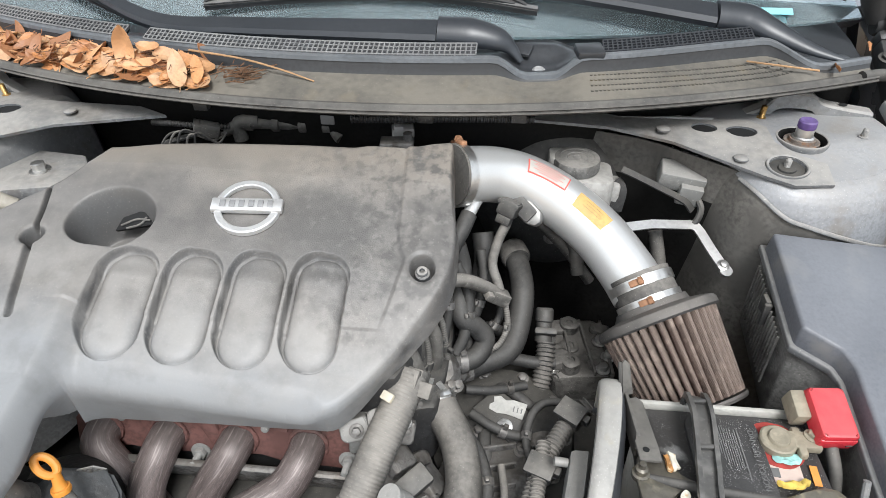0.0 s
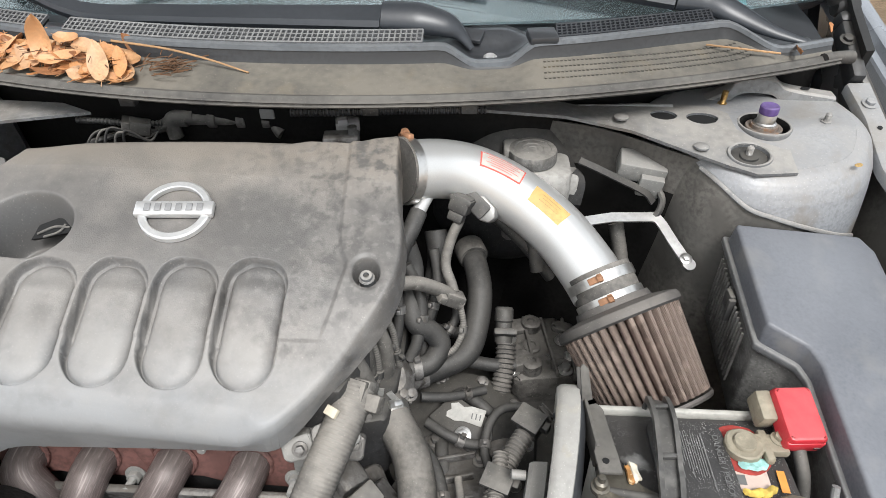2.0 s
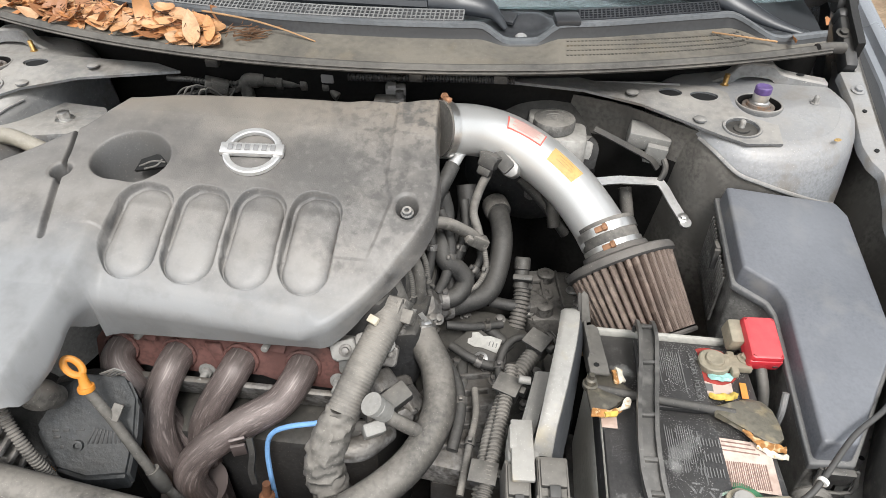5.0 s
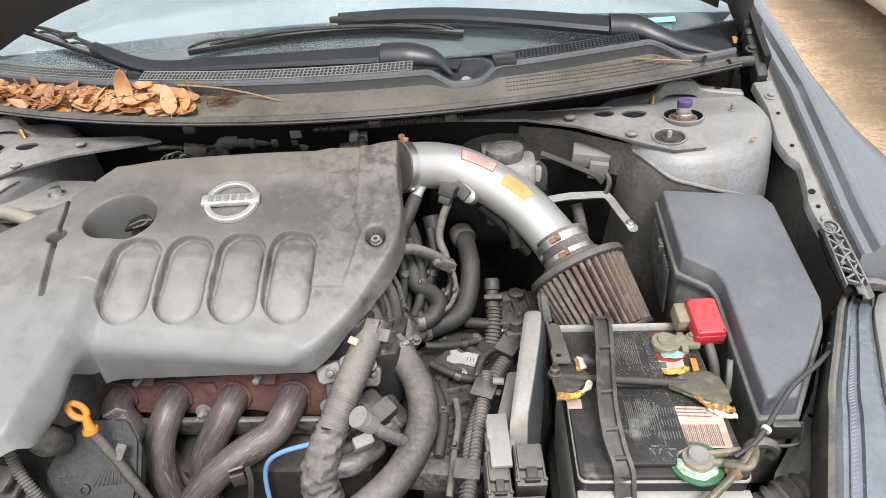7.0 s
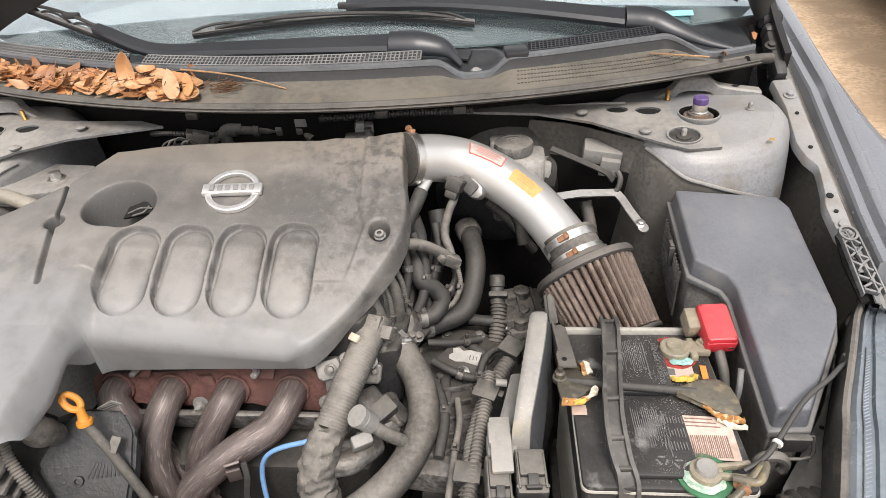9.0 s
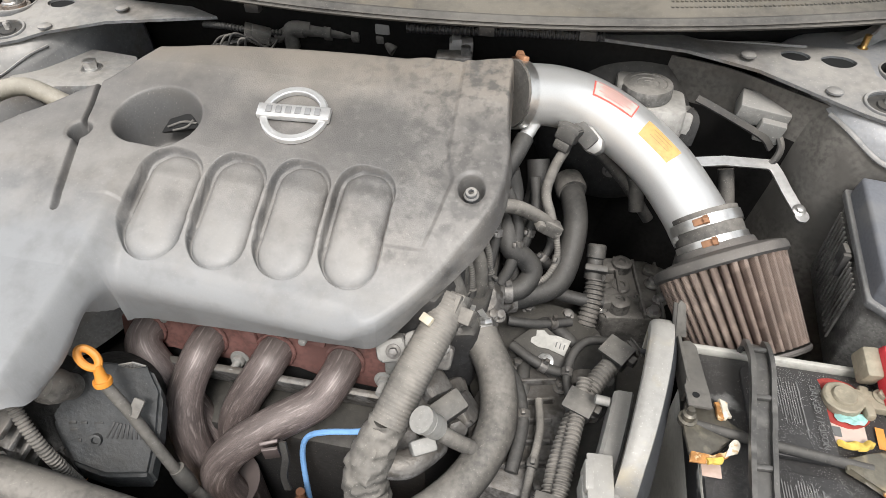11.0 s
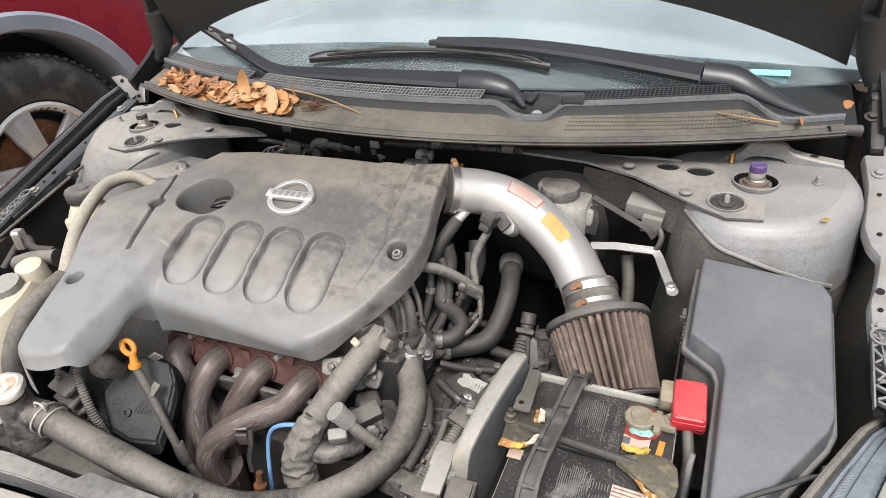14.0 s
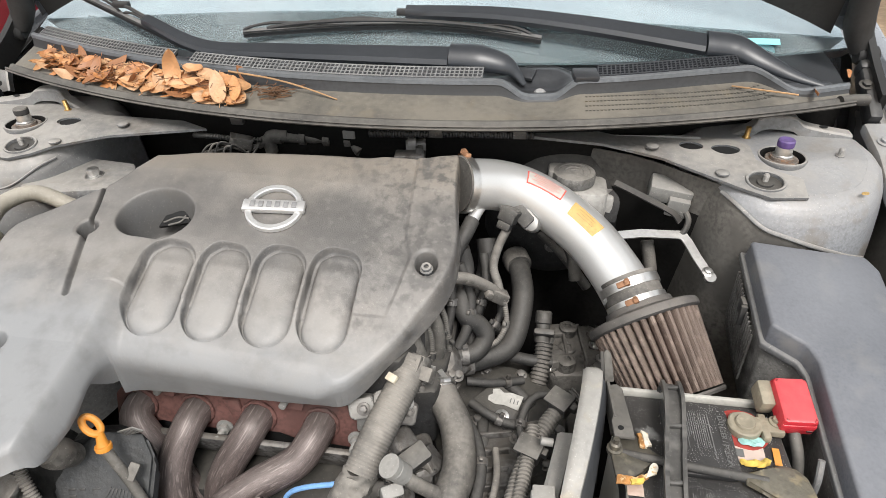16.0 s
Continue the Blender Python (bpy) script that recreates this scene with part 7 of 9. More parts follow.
# ---- hoses and castings between engine cover and gearbox ----
blk = thing("engine_block", "dirty cast alloy engine block and cylinder head", "engine")
part("head", prism([(-0.40, 0.40), (-0.02, 0.405), (0.0, 0.46), (0.0, 0.62), (-0.42, 0.62)], 0.66, 0.86, Matrix(), 0.01), M_DARKST, blk)
part("block", prism([(-0.40, 0.33), (-0.02, 0.33), (0.0, 0.42), (0.0, 0.66), (-0.42, 0.66)], 0.38, 0.66, Matrix(), 0.01), M_DARKST, blk)
part("valley", box((0.34, 0.01, 0.05), pose(-0.21, 0.375, 0.705, 20, 0, 0), 0.004), M_ALLOY, blk, "pale lower head face")
for k in range(9):
    part("casting_lug", jag(prism(rounded(0.04, 0.035, 0.008), 0, 0.03, pose(-0.05 + 0.018 * (k % 5), 0.36 + 0.02 * (k % 3), 0.66 + 0.02 * (k % 4), 40, 10 * k, 25 * k), 0.004), 0.002, 60), M_ALLOY, blk)
part("end_plate", jag(prism([(-0.05, 0.40), (0.02, 0.42), (0.03, 0.50), (0.03, 0.60), (-0.05, 0.60)], 0.70, 0.800, Matrix(), 0.008), 0.003, 50), M_DARKST, blk)
for x, y, z, w, h, a in ((-0.004, 0.428, 0.792, 0.034, 0.024, 20), (-0.016, 0.404, 0.772, 0.028, 0.030, -15), (0.012, 0.436, 0.776, 0.030, 0.022, 50), (-0.026, 0.418, 0.806, 0.022, 0.026, 5)):
    part("casting_lug", jag(prism(rounded(w, h, 0.006), -0.02, 0.005, along((x, y, z), (0.25, -0.7, 0.65)) @ pose(0, 0, 0, 0, 0, a), 0.003), 0.0022, 80), M_ALLOY, blk)
    part("bolt", hexbolt(along((x + 0.004, y - 0.002, z + 0.004), (0.25, -0.7, 0.65)), 0.0048, 0.007), M_ALLOY, blk)
part("corner_casting", jag(prism([(-0.075, 0.375), (-0.03, 0.385), (-0.01, 0.42), (-0.05, 0.44), (-0.085, 0.42)], 0.755, 0.80, Matrix(), 0.006), 0.003, 70), M_GREYPL, blk, "bright oxidised casting corner")
for x, y, z, w, h, a in ((-0.066, 0.381, 0.800, 0.034, 0.026, 10), (-0.044, 0.372, 0.786, 0.030, 0.024, -20)):
    part("casting_lug", jag(prism(rounded(w, h, 0.007), -0.02, 0.006, along((x, y, z), (0.15, -0.75, 0.6)) @ pose(0, 0, 0, 0, 0, a), 0.003), 0.0022, 80), M_GREYPL, blk, "oxidised pale casting")
for x, y, z in ((-0.062, 0.374, 0.806), (-0.043, 0.366, 0.790)):
    part("bolt", hexbolt(along((x, y, z), (0.15, -0.75, 0.6)), 0.0055, 0.008), M_ALLOY, blk)
M_CASTD = mat("grimy_casting", (0.105, 0.10, 0.093), 0.62, metal=0.15, var=0.5, scale=40, dust=0.6, dustcol=(0.20, 0.186, 0.165), bump=0.6, alt=(0.03, 0.029, 0.027), alt_amount=0.4)
gear = thing("gearbox", "dusty cast gearbox housing with ribs and bolts", "gearbox")
part("housing", jag(prism([(0.05, 0.30), (0.20, 0.30), (0.24, 0.42), (0.25, 0.58), (0.20, 0.66), (0.06, 0.64)], 0.45, 0.655, Matrix(), 0.012), 0.004, 30), M_DARKST, gear)
part("valve_body", jag(prism(rounded(0.09, 0.12, 0.012), 0.60, 0.70, pose(0.205, 0.63, 0, 0, 0, 8), 0.006), 0.002, 60), M_CASTD, gear, "grimy cast valve body")
# cast bosses and webs standing on it
rv = random.Random(5)
for k in range(9):
    bx, by = 0.172 + 0.031 * (k % 3) + rv.uniform(-0.010, 0.010), 0.588 + 0.036 * (k // 3) + rv.uniform(-0.010, 0.010)
    hgt = rv.uniform(0.003, 0.020)
    shape = lathe([(0.015, -0.006), (0.014, hgt - 0.002), (0.011, hgt), (0.006, hgt), (0.005, hgt - 0.003), (0, hgt - 0.003)], pose(bx, by, 0.70), 18) if k % 3 == 1 else prism(rounded(rv.uniform(0.022, 0.044), rv.uniform(0.018, 0.034), 0.007), 0.694, 0.70 + hgt, pose(bx, by, 0, 0, 0, rv.uniform(-25, 30)), 0.004)
    part("boss", jag(shape, 0.0015, 80), M_CASTD, gear)
for k in range(4):
    part("rib", box((0.0045, 0.11, 0.016), pose(0.165 + 0.028 * k, 0.63, 0.70, 0, 0, 8 + rv.uniform(-3, 3)), 0.0015), M_CASTD, gear)
for x, y in ((0.168, 0.58), (0.24, 0.585), (0.24, 0.64), (0.165, 0.64), (0.25, 0.61)):
    part("bolt", hexbolt(pose(x, y, 0.704), 0.007, 0.01), M_STEEL, gear)
part("bell", jag(lathe([(0.10, 0), (0.105, 0.02), (0.095, 0.05), (0.07, 0.065), (0.0, 0.07)], along((0.10, 0.50, 0.625), (0, -0.35, 1)), 40), 0.003, 40), M_DARKST, gear, "round clutch housing")
for k in range(10):
    a = 2 * math.pi * k / 10
    part("flange_bolt", hexbolt(along((0.10, 0.50, 0.625), (0, -0.35, 1)) @ pose(0.085 * math.cos(a), 0.085 * math.sin(a), 0.055), 0.006, 0.008), M_ALLOY, gear)
# speed sensor with a white tag
M_TAGW = mat("soiled_tag", (0.42, 0.41, 0.38), 0.7, var=0.2, scale=60)
sen = thing("gear_sensor", "black sensor plate with white printed tag", "sensor")
msn = pose(0.105, 0.482, 0.712, 25, 8, -25)
part("plate", prism([(-0.045, -0.012), (0.03, -0.03), (0.045, -0.015), (0.03, 0.02), (-0.03, 0.028)], -0.006, 0.002, msn, 0.002), M_DARKST, sen)
part("tag", prism([(-0.023, -0.008), (-0.012, -0.011), (0.0, -0.009), (0.022, -0.011), (0.024, 0.010), (0.006, 0.011), (-0.004, 0.008), (-0.012, 0.012), (-0.021, 0.009), (-0.019, 0.002), (-0.024, -0.002)], 0.003, 0.0042, msn @ pose(-0.004, 0.012, 0, 0, 0, 14)), M_TAGW, sen, "torn white tag with faint print")
for k in range(3):
    part("print_bar", box((0.0014, 0.007, 0.0004), msn @ pose(0.004 + 0.005 * k, 0.0135 + 0.0012 * k, 0.0044, 0, 0, 14)), M_PRINT, sen)
part("bolt", hexbolt(msn @ pose(0.004, -0.012, 0.002), 0.007, 0.008), M_STEEL, sen)
part("clamp", strip(spline([msn @ Vector(q) for q in ((0.03, -0.02, 0.004), (0.045, -0.012, 0.02), (0.06, 0.0, 0.02), (0.07, 0.008, 0.004))], 4), 0.02, 0.003, (0, 0, 1)), M_ALLOY, sen)


def hose(pts, r, label, material=None, res=8, name="hose"):
    t = thing(name, label, "hose")
    part("hose", tube(pts, r, 18, res), material or M_HOSED, t)
    return t


hA = hose([(0.100, 0.715, 0.815), (0.112, 0.680, 0.812), (0.120, 0.640, 0.797), (0.117, 0.603, 0.770), (0.104, 0.570, 0.748), (0.066, 0.547, 0.741), (0.030, 0.528, 0.745)], 0.0168, "thick dusty heater hose curving to the thermostat housing")
hose_clamp((0.045, 0.536, 0.743), (1, 0.5, 0), 0.019, hA, screw_dir=(0, 0, 1), w=0.014, screw=M_ALLOY, band=M_ALLOY)
part("end_sleeve", lathe([(0.020, -0.012), (0.0215, -0.01), (0.0215, 0.012), (0.019, 0.016)], along((0.106, 0.70, 0.815), (0.2, -0.6, 0)), 24), M_RUBBER, hA)
hB = hose([(0.028, 0.60, 0.90), (0.036, 0.592, 0.87), (0.036, 0.565, 0.845), (0.042, 0.545, 0.825), (0.062, 0.548, 0.805), (0.072, 0.543, 0.788), (0.060, 0.528, 0.772), (0.035, 0.515, 0.772)], 0.0135, "dark coolant hose bent beneath the intake")
hose_clamp((0.045, 0.519, 0.772), (1, 0.3, 0), 0.014, hB, screw_dir=(0, 0, 1), w=0.01, screw=M_ALLOY, band=M_ALLOY)
hose([(0.043, 0.618, 0.937), (0.036, 0.600, 0.926), (0.024, 0.582, 0.905), (0.014, 0.568, 0.875)], 0.0108, "black rubber breather hose from the silver spout")
hose([(0.06, 0.66, 0.88), (0.065, 0.64, 0.85), (0.06, 0.62, 0.82), (0.05, 0.60, 0.79), (0.04, 0.58, 0.76)], 0.015, "dark vertical coolant hose behind the sensor wire")
hw = hose([(0.022, 0.522, 0.905), (0.045, 0.540, 0.892), (0.066, 0.555, 0.872), (0.083, 0.566, 0.852), (0.095, 0.568, 0.835)], 0.0085, "tape-wrapped harness branch with small plug", M_TAPE, name="wiring_branch")
part("plug", join(box((0.03, 0.018, 0.018), pose(0.085, 0.566, 0.848, 0, 35, 20), 0.002), box((0.01, 0.028, 0.01), pose(0.072, 0.556, 0.862, 0, 35, 20), 0.002)), M_TAPE, hw)
hose([(0.092, 0.628, 0.920), (0.082, 0.615, 0.90), (0.076, 0.598, 0.875), (0.084, 0.582, 0.857), (0.088, 0.572, 0.85)], 0.0065, "grey sensor wire sleeve", M_TAPE, name="sensor_wire")
hose([(0.0, 0.49, 0.88), (0.012, 0.488, 0.85), (0.015, 0.485, 0.82), (0.012, 0.482, 0.79)], 0.0085, "wrapped wire sleeve beside the engine cover", M_TAPE, name="wire_sleeve")
hose([(-0.012, 0.478, 0.87), (-0.004, 0.472, 0.84), (-0.004, 0.47, 0.80)], 0.008, "dark wire sleeve beside the engine cover", M_RUBBER, name="wire_sleeve")
hose([(-0.022, 0.455, 0.865), (-0.014, 0.452, 0.84), (-0.008, 0.452, 0.815), (-0.006, 0.45, 0.79)], 0.0145, "ribbed dusty hose beside the engine cover", M_TAPE, name="hose")
hose([(0.145, 0.50, 0.70), (0.125, 0.515, 0.71), (0.10, 0.53, 0.712), (0.088, 0.52, 0.705), (0.082, 0.49, 0.70), (0.078, 0.455, 0.70), (0.085, 0.42, 0.69)], 0.0085, "thin rubber vent hose over the gearbox")
hose([(0.17, 0.58, 0.715), (0.14, 0.575, 0.72), (0.11, 0.58, 0.72)], 0.009, "thin rubber hose beside the valve body")
for k, pts in enumerate(([(0.14, 0.72, 0.86), (0.18, 0.70, 0.83), (0.22, 0.69, 0.78)], [(0.12, 0.73, 0.88), (0.16, 0.72, 0.87), (0.19, 0.70, 0.84), (0.20, 0.68, 0.80)], [(0.24, 0.72, 0.86), (0.26, 0.69, 0.82), (0.27, 0.66, 0.76), (0.26, 0.62, 0.72)], [(0.30, 0.70, 0.87), (0.31, 0.67, 0.82), (0.31, 0.63, 0.76)])):
    hose(pts, 0.008 + 0.002 * (k % 2), "dark pipe deep in the bay", M_RUBBER, name="pipe")
th = thing("thermostat_housing", "dusty alloy thermostat housing with hose spouts", "thermostat housing")
part("body", jag(lathe([(0.030, -0.04), (0.034, -0.01), (0.032, 0.01), (0.022, 0.022), (0, 0.024)], along((0.012, 0.492, 0.775), (0.1, -0.4, 0.9)), 26), 0.003, 70), M_ALLOY, th)
part("spout", tube([(0.02, 0.50, 0.758), (0.04, 0.525, 0.748)], 0.016, 18), M_ALLOY, th)
part("spout", tube([(0.01, 0.50, 0.772), (0.04, 0.515, 0.772)], 0.0115, 18), M_ALLOY, th)
part("spout", tube([(0.012, 0.485, 0.778), (0.018, 0.455, 0.772)], 0.0175, 18), M_ALLOY, th)
for x, y, z in ((0.04, 0.478, 0.772), (0.032, 0.470, 0.78), (-0.012, 0.47, 0.775)):
    part("bolt", hexbolt(along((x, y, z), (0.3, -0.4, 0.8)), 0.006, 0.01), M_ALLOY, th)
spr = thing("spring_clamp", "bright spring clamp ears on the radiator hose", "clamp")
part("ear", strip([(0.004, 0.452, 0.79), (0.010, 0.450, 0.80), (0.012, 0.452, 0.812)], 0.007, 0.0015, (0, -1, 0.2)), M_GREYPL, spr)
part("ear", strip([(0.032, 0.452, 0.788), (0.026, 0.450, 0.798), (0.020, 0.452, 0.806)], 0.007, 0.0015, (0, -1, 0.2)), M_GREYPL, spr)
# vertical corrugated pipe with its connector by the valve body
vp = thing("gearbox_breather", "black connector on a corrugated pipe at the gearbox", "connector")
part("conduit", tube([(0.158, 0.60, 0.735), (0.156, 0.575, 0.715), (0.150, 0.545, 0.685), (0.148, 0.52, 0.66)], 0.014, 16, 8, pitch=0.006, depth=0.002), M_RUBBER, vp)
part("plug", join(lathe([(0.0125, -0.02), (0.0132, -0.006), (0.0112, -0.004), (0.0112, 0.008), (0.0132, 0.010), (0.0132, 0.026), (0.0110, 0.029), (0.0, 0.029)], along((0.155, 0.628, 0.738), (0, 0.5, 0.6)), 20), box((0.032, 0.010, 0.016), pose(0.157, 0.615, 0.742, 30, 0, 0), 0.003)), M_BLACKD, vp)
# temperature sender and bypass pipes over the front of the block
sd = thing("sender_fitting", "brass and steel sender plugs with short hoses", "sender")
part("knob", lathe([(0.013, -0.015), (0.013, 0.004), (0.011, 0.006), (0.014, 0.007), (0.014, 0.014), (0.0, 0.015)], along((-0.007, 0.304, 0.792), (-0.45, -0.3, 0.85)), 22), M_GREYPL, sd, "round grey cap")
part("bracket", box((0.026, 0.016, 0.03), pose(-0.012, 0.295, 0.762, 30, 0, 30), 0.003), M_GREYPL, sd)
part("branch_pipe", tube([(-0.008, 0.306, 0.788), (0.012, 0.308, 0.766), (0.034, 0.316, 0.740), (0.050, 0.33, 0.715)], 0.0085, 16), M_TAPE, sd)
part("alloy_elbow", tube([(-0.052, 0.285, 0.728), (-0.03, 0.29, 0.728), (-0.015, 0.305, 0.728), (-0.005, 0.325, 0.72)], 0.0155, 18), M_ALLOY, sd)
part("plug", box((0.05, 0.026, 0.022), pose(0.0, 0.345, 0.755, 20, -10, 45), 0.004), M_BLACKD, sd)
part("ribbed_stub", tube([(0.0, 0.26, 0.70), (0.02, 0.275, 0.712), (0.035, 0.285, 0.718)], 0.013, 14, 8, pitch=0.005, depth=0.002), M_BLACKD, sd)
part("hex", hexbolt(along((0.012, 0.34, 0.735), (0.4, -0.6, 0.5)), 0.011, 0.012), M_ALLOY, sd)
bw = thing("blue_wire", "light blue sleeved sensor wire", "wire")
part("sleeve", tube([(-0.060, 0.312, 0.755), (-0.085, 0.307, 0.746), (-0.125, 0.308, 0.730), (-0.152, 0.312, 0.705), (-0.162, 0.308, 0.675), (-0.158, 0.292, 0.63), (-0.148, 0.270, 0.56), (-0.14, 0.25, 0.48)], 0.0034, 10), M_BLUE, bw)
ox = thing("oxygen_sensor", "rusty oxygen sensor screwed into the header", "sensor")
part("body", join(lathe([(0.008, -0.03), (0.008, 0.0), (0.010, 0.002), (0.010, 0.02), (0.006, 0.024), (0.005, 0.045)], along((-0.155, 0.262, 0.62), (0.1, 0.1, 1)), 18), lathe([(0.013, -0.012), (0.013, -0.002)], along((-0.155, 0.262, 0.62), (0.1, 0.1, 1)), 6)), M_RUST, ox)
part("bracket", strip(spline([(-0.172, 0.292, 0.72), (-0.168, 0.283, 0.70), (-0.172, 0.276, 0.675), (-0.168, 0.27, 0.655)], 4), 0.008, 0.003, (0, -1, 0.3)), M_DARKST, ox)
# behind the engine: pipes and connectors under the cowl
M_ARMC = mat("pale_connector", (0.32, 0.31, 0.3), 0.5, var=0.15, dust=0.5)
bk = thing("rear_pipe", "dusty pipes and connectors behind the engine cover", "pipe")
part("pipe", tube([(-0.32, 0.745, 0.975), (-0.29, 0.752, 0.985), (-0.22, 0.755, 0.985), (-0.17, 0.755, 0.982), (-0.15, 0.745, 0.97)], 0.0082, 14), M_TAPE, bk)
part("elbow", tube([(-0.30, 0.75, 0.96), (-0.30, 0.752, 0.985), (-0.27, 0.755, 0.988)], 0.0105, 14), M_TAPE, bk)
for x in (-0.285, -0.245, -0.205, -0.17):
    part("collar", lathe([(0.0082, -0.006), (0.0105, -0.005), (0.0105, 0.005), (0.0082, 0.006)], along((x, 0.7535, 0.985), (1, 0, 0)), 18), M_TAPE, bk)
part("plug", join(box((0.04, 0.02, 0.02), pose(-0.175, 0.765, 0.99, 0, 0, 0), 0.002), box((0.02, 0.022, 0.014), pose(-0.165, 0.752, 1.0), 0.002)), M_ARMC, bk, "pale grey connector")
part("conduit", tube([(x, cowl_y(x) + 0.060, 1.026 - 0.03 * abs(x - 0.02)) for x in (-0.12, -0.06, 0.0, 0.06, 0.12)], 0.0055, 12, 10, pitch=0.0046, depth=0.0015), M_BLACK, bk, "dusty corrugated conduit")
part("conduit", tube([(-0.42, 0.735, 0.990), (-0.38, 0.722, 0.996), (-0.34, 0.728, 0.990), (-0.31, 0.742, 0.984)], 0.0045, 12, 10, pitch=0.0046, depth=0.0012), M_BLACKD, bk, "dusty corrugated conduit")
for k in range(5):
    part("wire", tube([(-0.405 + 0.012 * k, 0.700 + 0.004 * k, 0.960), (-0.385 + 0.010 * k, 0.712, 0.985 + 0.003 * (k % 3)), (-0.350 + 0.006 * k, 0.726, 0.982 - 0.004 * k), (-0.315, 0.738, 0.976)], 0.0017, 8), M_TAPE if k % 2 else M_BLACKD, bk)
part("plug", join(box((0.030, 0.020, 0.014), pose(-0.055, 0.722, 0.998, 0, 0, 12), 0.002), box((0.012, 0.024, 0.008), pose(-0.060, 0.718, 1.007, 0, 0, 12), 0.001)), M_ARMC, bk, "pale grey connector")
part("plug", join(box((0.026, 0.020, 0.018), pose(-0.335, 0.730, 0.985, 0, 20, 25), 0.002), box((0.010, 0.026, 0.010), pose(-0.350, 0.726, 0.992, 0, 20, 25), 0.001)), M_TAPE, bk)
part("wire", tube([(-0.40, 0.715, 0.968), (-0.36, 0.73, 0.975), (-0.33, 0.74, 0.974)], 0.004, 8), M_BLACKD, bk)
part("wire", tube([(-0.42, 0.70, 0.945), (-0.37, 0.71, 0.955), (-0.33, 0.72, 0.955)], 0.003, 8), M_BLACKD, bk)
part("throttle_plug", join(box((0.045, 0.024, 0.012), pose(-0.06, 0.70, 0.99, 0, 0, 5), 0.003), lathe([(0.006, 0), (0.006, 0.010), (0, 0.011)], pose(-0.045, 0.70, 0.996), 14)), M_ALLOY, bk)
for x in (-0.33, -0.02, 0.10):
    part("clip", box((0.02, 0.012, 0.012), pose(x, 0.70 + 0.3 * (x + 0.1) ** 2, 1.028), 0.002), M_BLACKD, bk)

# ---- the tangle of small hoses and wires between cover, intake and gearbox ----
rnd = random.Random(21)
TANGLE = (
    ([(0.018, 0.56, 0.89), (0.024, 0.54, 0.85), (0.020, 0.52, 0.81), (0.012, 0.505, 0.785)], 0.0065, "hose"),
    ([(0.030, 0.575, 0.89), (0.048, 0.56, 0.85), (0.046, 0.535, 0.81), (0.036, 0.52, 0.785)], 0.0075, "hose"),
    ([(0.008, 0.51, 0.88), (0.020, 0.505, 0.85), (0.024, 0.50, 0.82), (0.028, 0.497, 0.79)], 0.0042, "wire"),
    ([(0.002, 0.50, 0.88), (0.010, 0.496, 0.85), (0.018, 0.492, 0.82), (0.020, 0.488, 0.79)], 0.0036, "wire"),
    ([(-0.006, 0.487, 0.87), (0.004, 0.48, 0.84), (0.006, 0.475, 0.81), (0.0, 0.47, 0.79)], 0.0045, "wire"),
    ([(0.060, 0.62, 0.88), (0.066, 0.60, 0.85), (0.060, 0.575, 0.82), (0.052, 0.56, 0.79), (0.05, 0.545, 0.76)], 0.007, "hose"),
    ([(0.085, 0.60, 0.83), (0.090, 0.585, 0.80), (0.078, 0.57, 0.78), (0.062, 0.565, 0.765)], 0.0055, "hose"),
    ([(0.095, 0.57, 0.835), (0.100, 0.555, 0.81), (0.092, 0.54, 0.79), (0.075, 0.535, 0.775)], 0.0042, "wire"),
    ([(0.050, 0.50, 0.74), (0.075, 0.505, 0.735), (0.10, 0.515, 0.728), (0.13, 0.53, 0.722)], 0.006, "hose"),
    ([(0.060, 0.47, 0.73), (0.085, 0.455, 0.728), (0.11, 0.45, 0.72), (0.135, 0.455, 0.71)], 0.0065, "hose"),
    ([(0.12, 0.60, 0.73), (0.10, 0.61, 0.74), (0.08, 0.605, 0.75), (0.06, 0.60, 0.76)], 0.008, "hose"),
    ([(0.175, 0.50, 0.73), (0.150, 0.49, 0.735), (0.135, 0.47, 0.73), (0.13, 0.44, 0.72), (0.14, 0.41, 0.71)], 0.0055, "hose"),
    ([(0.030, 0.42, 0.76), (0.045, 0.40, 0.752), (0.05, 0.37, 0.742), (0.045, 0.34, 0.73)], 0.006, "hose"),
    ([(0.055, 0.43, 0.745), (0.075, 0.40, 0.74), (0.085, 0.36, 0.73), (0.08, 0.31, 0.715)], 0.0075, "hose"),
    ([(0.10, 0.40, 0.725), (0.105, 0.36, 0.725), (0.10, 0.31, 0.715), (0.095, 0.26, 0.70)], 0.005, "wire"),
)
for pts, r, kind in TANGLE:
    w = thing("wire_sleeve" if kind == "wire" else "small_hose", "thin dusty dark %s in the tangle beside the engine" % ("wire sleeve" if kind == "wire" else "rubber hose"), "wiring" if kind == "wire" else "hose")
    part("sleeve", tube(pts, r, 12, 8, pitch=0.003 if kind == "wire" else 0.0, depth=0.0003), M_TAPE if kind == "wire" else M_HOSED, w)
    c = spline(pts, 8)
    k = rnd.randrange(6, len(c) - 6)
    d = (c[k + 1] - c[k - 1]).normalized()
    part("band", join(lathe([(r, -0.005), (r + 0.0016, -0.0045), (r + 0.0016, 0.0045), (r, 0.005)], along(c[k], d), 18), box((0.005, 0.009, 0.006), along(c[k], d) @ pose(0, r + 0.004, 0), 0.001)), M_ALLOY if kind == "hose" else M_BLACKD, w)
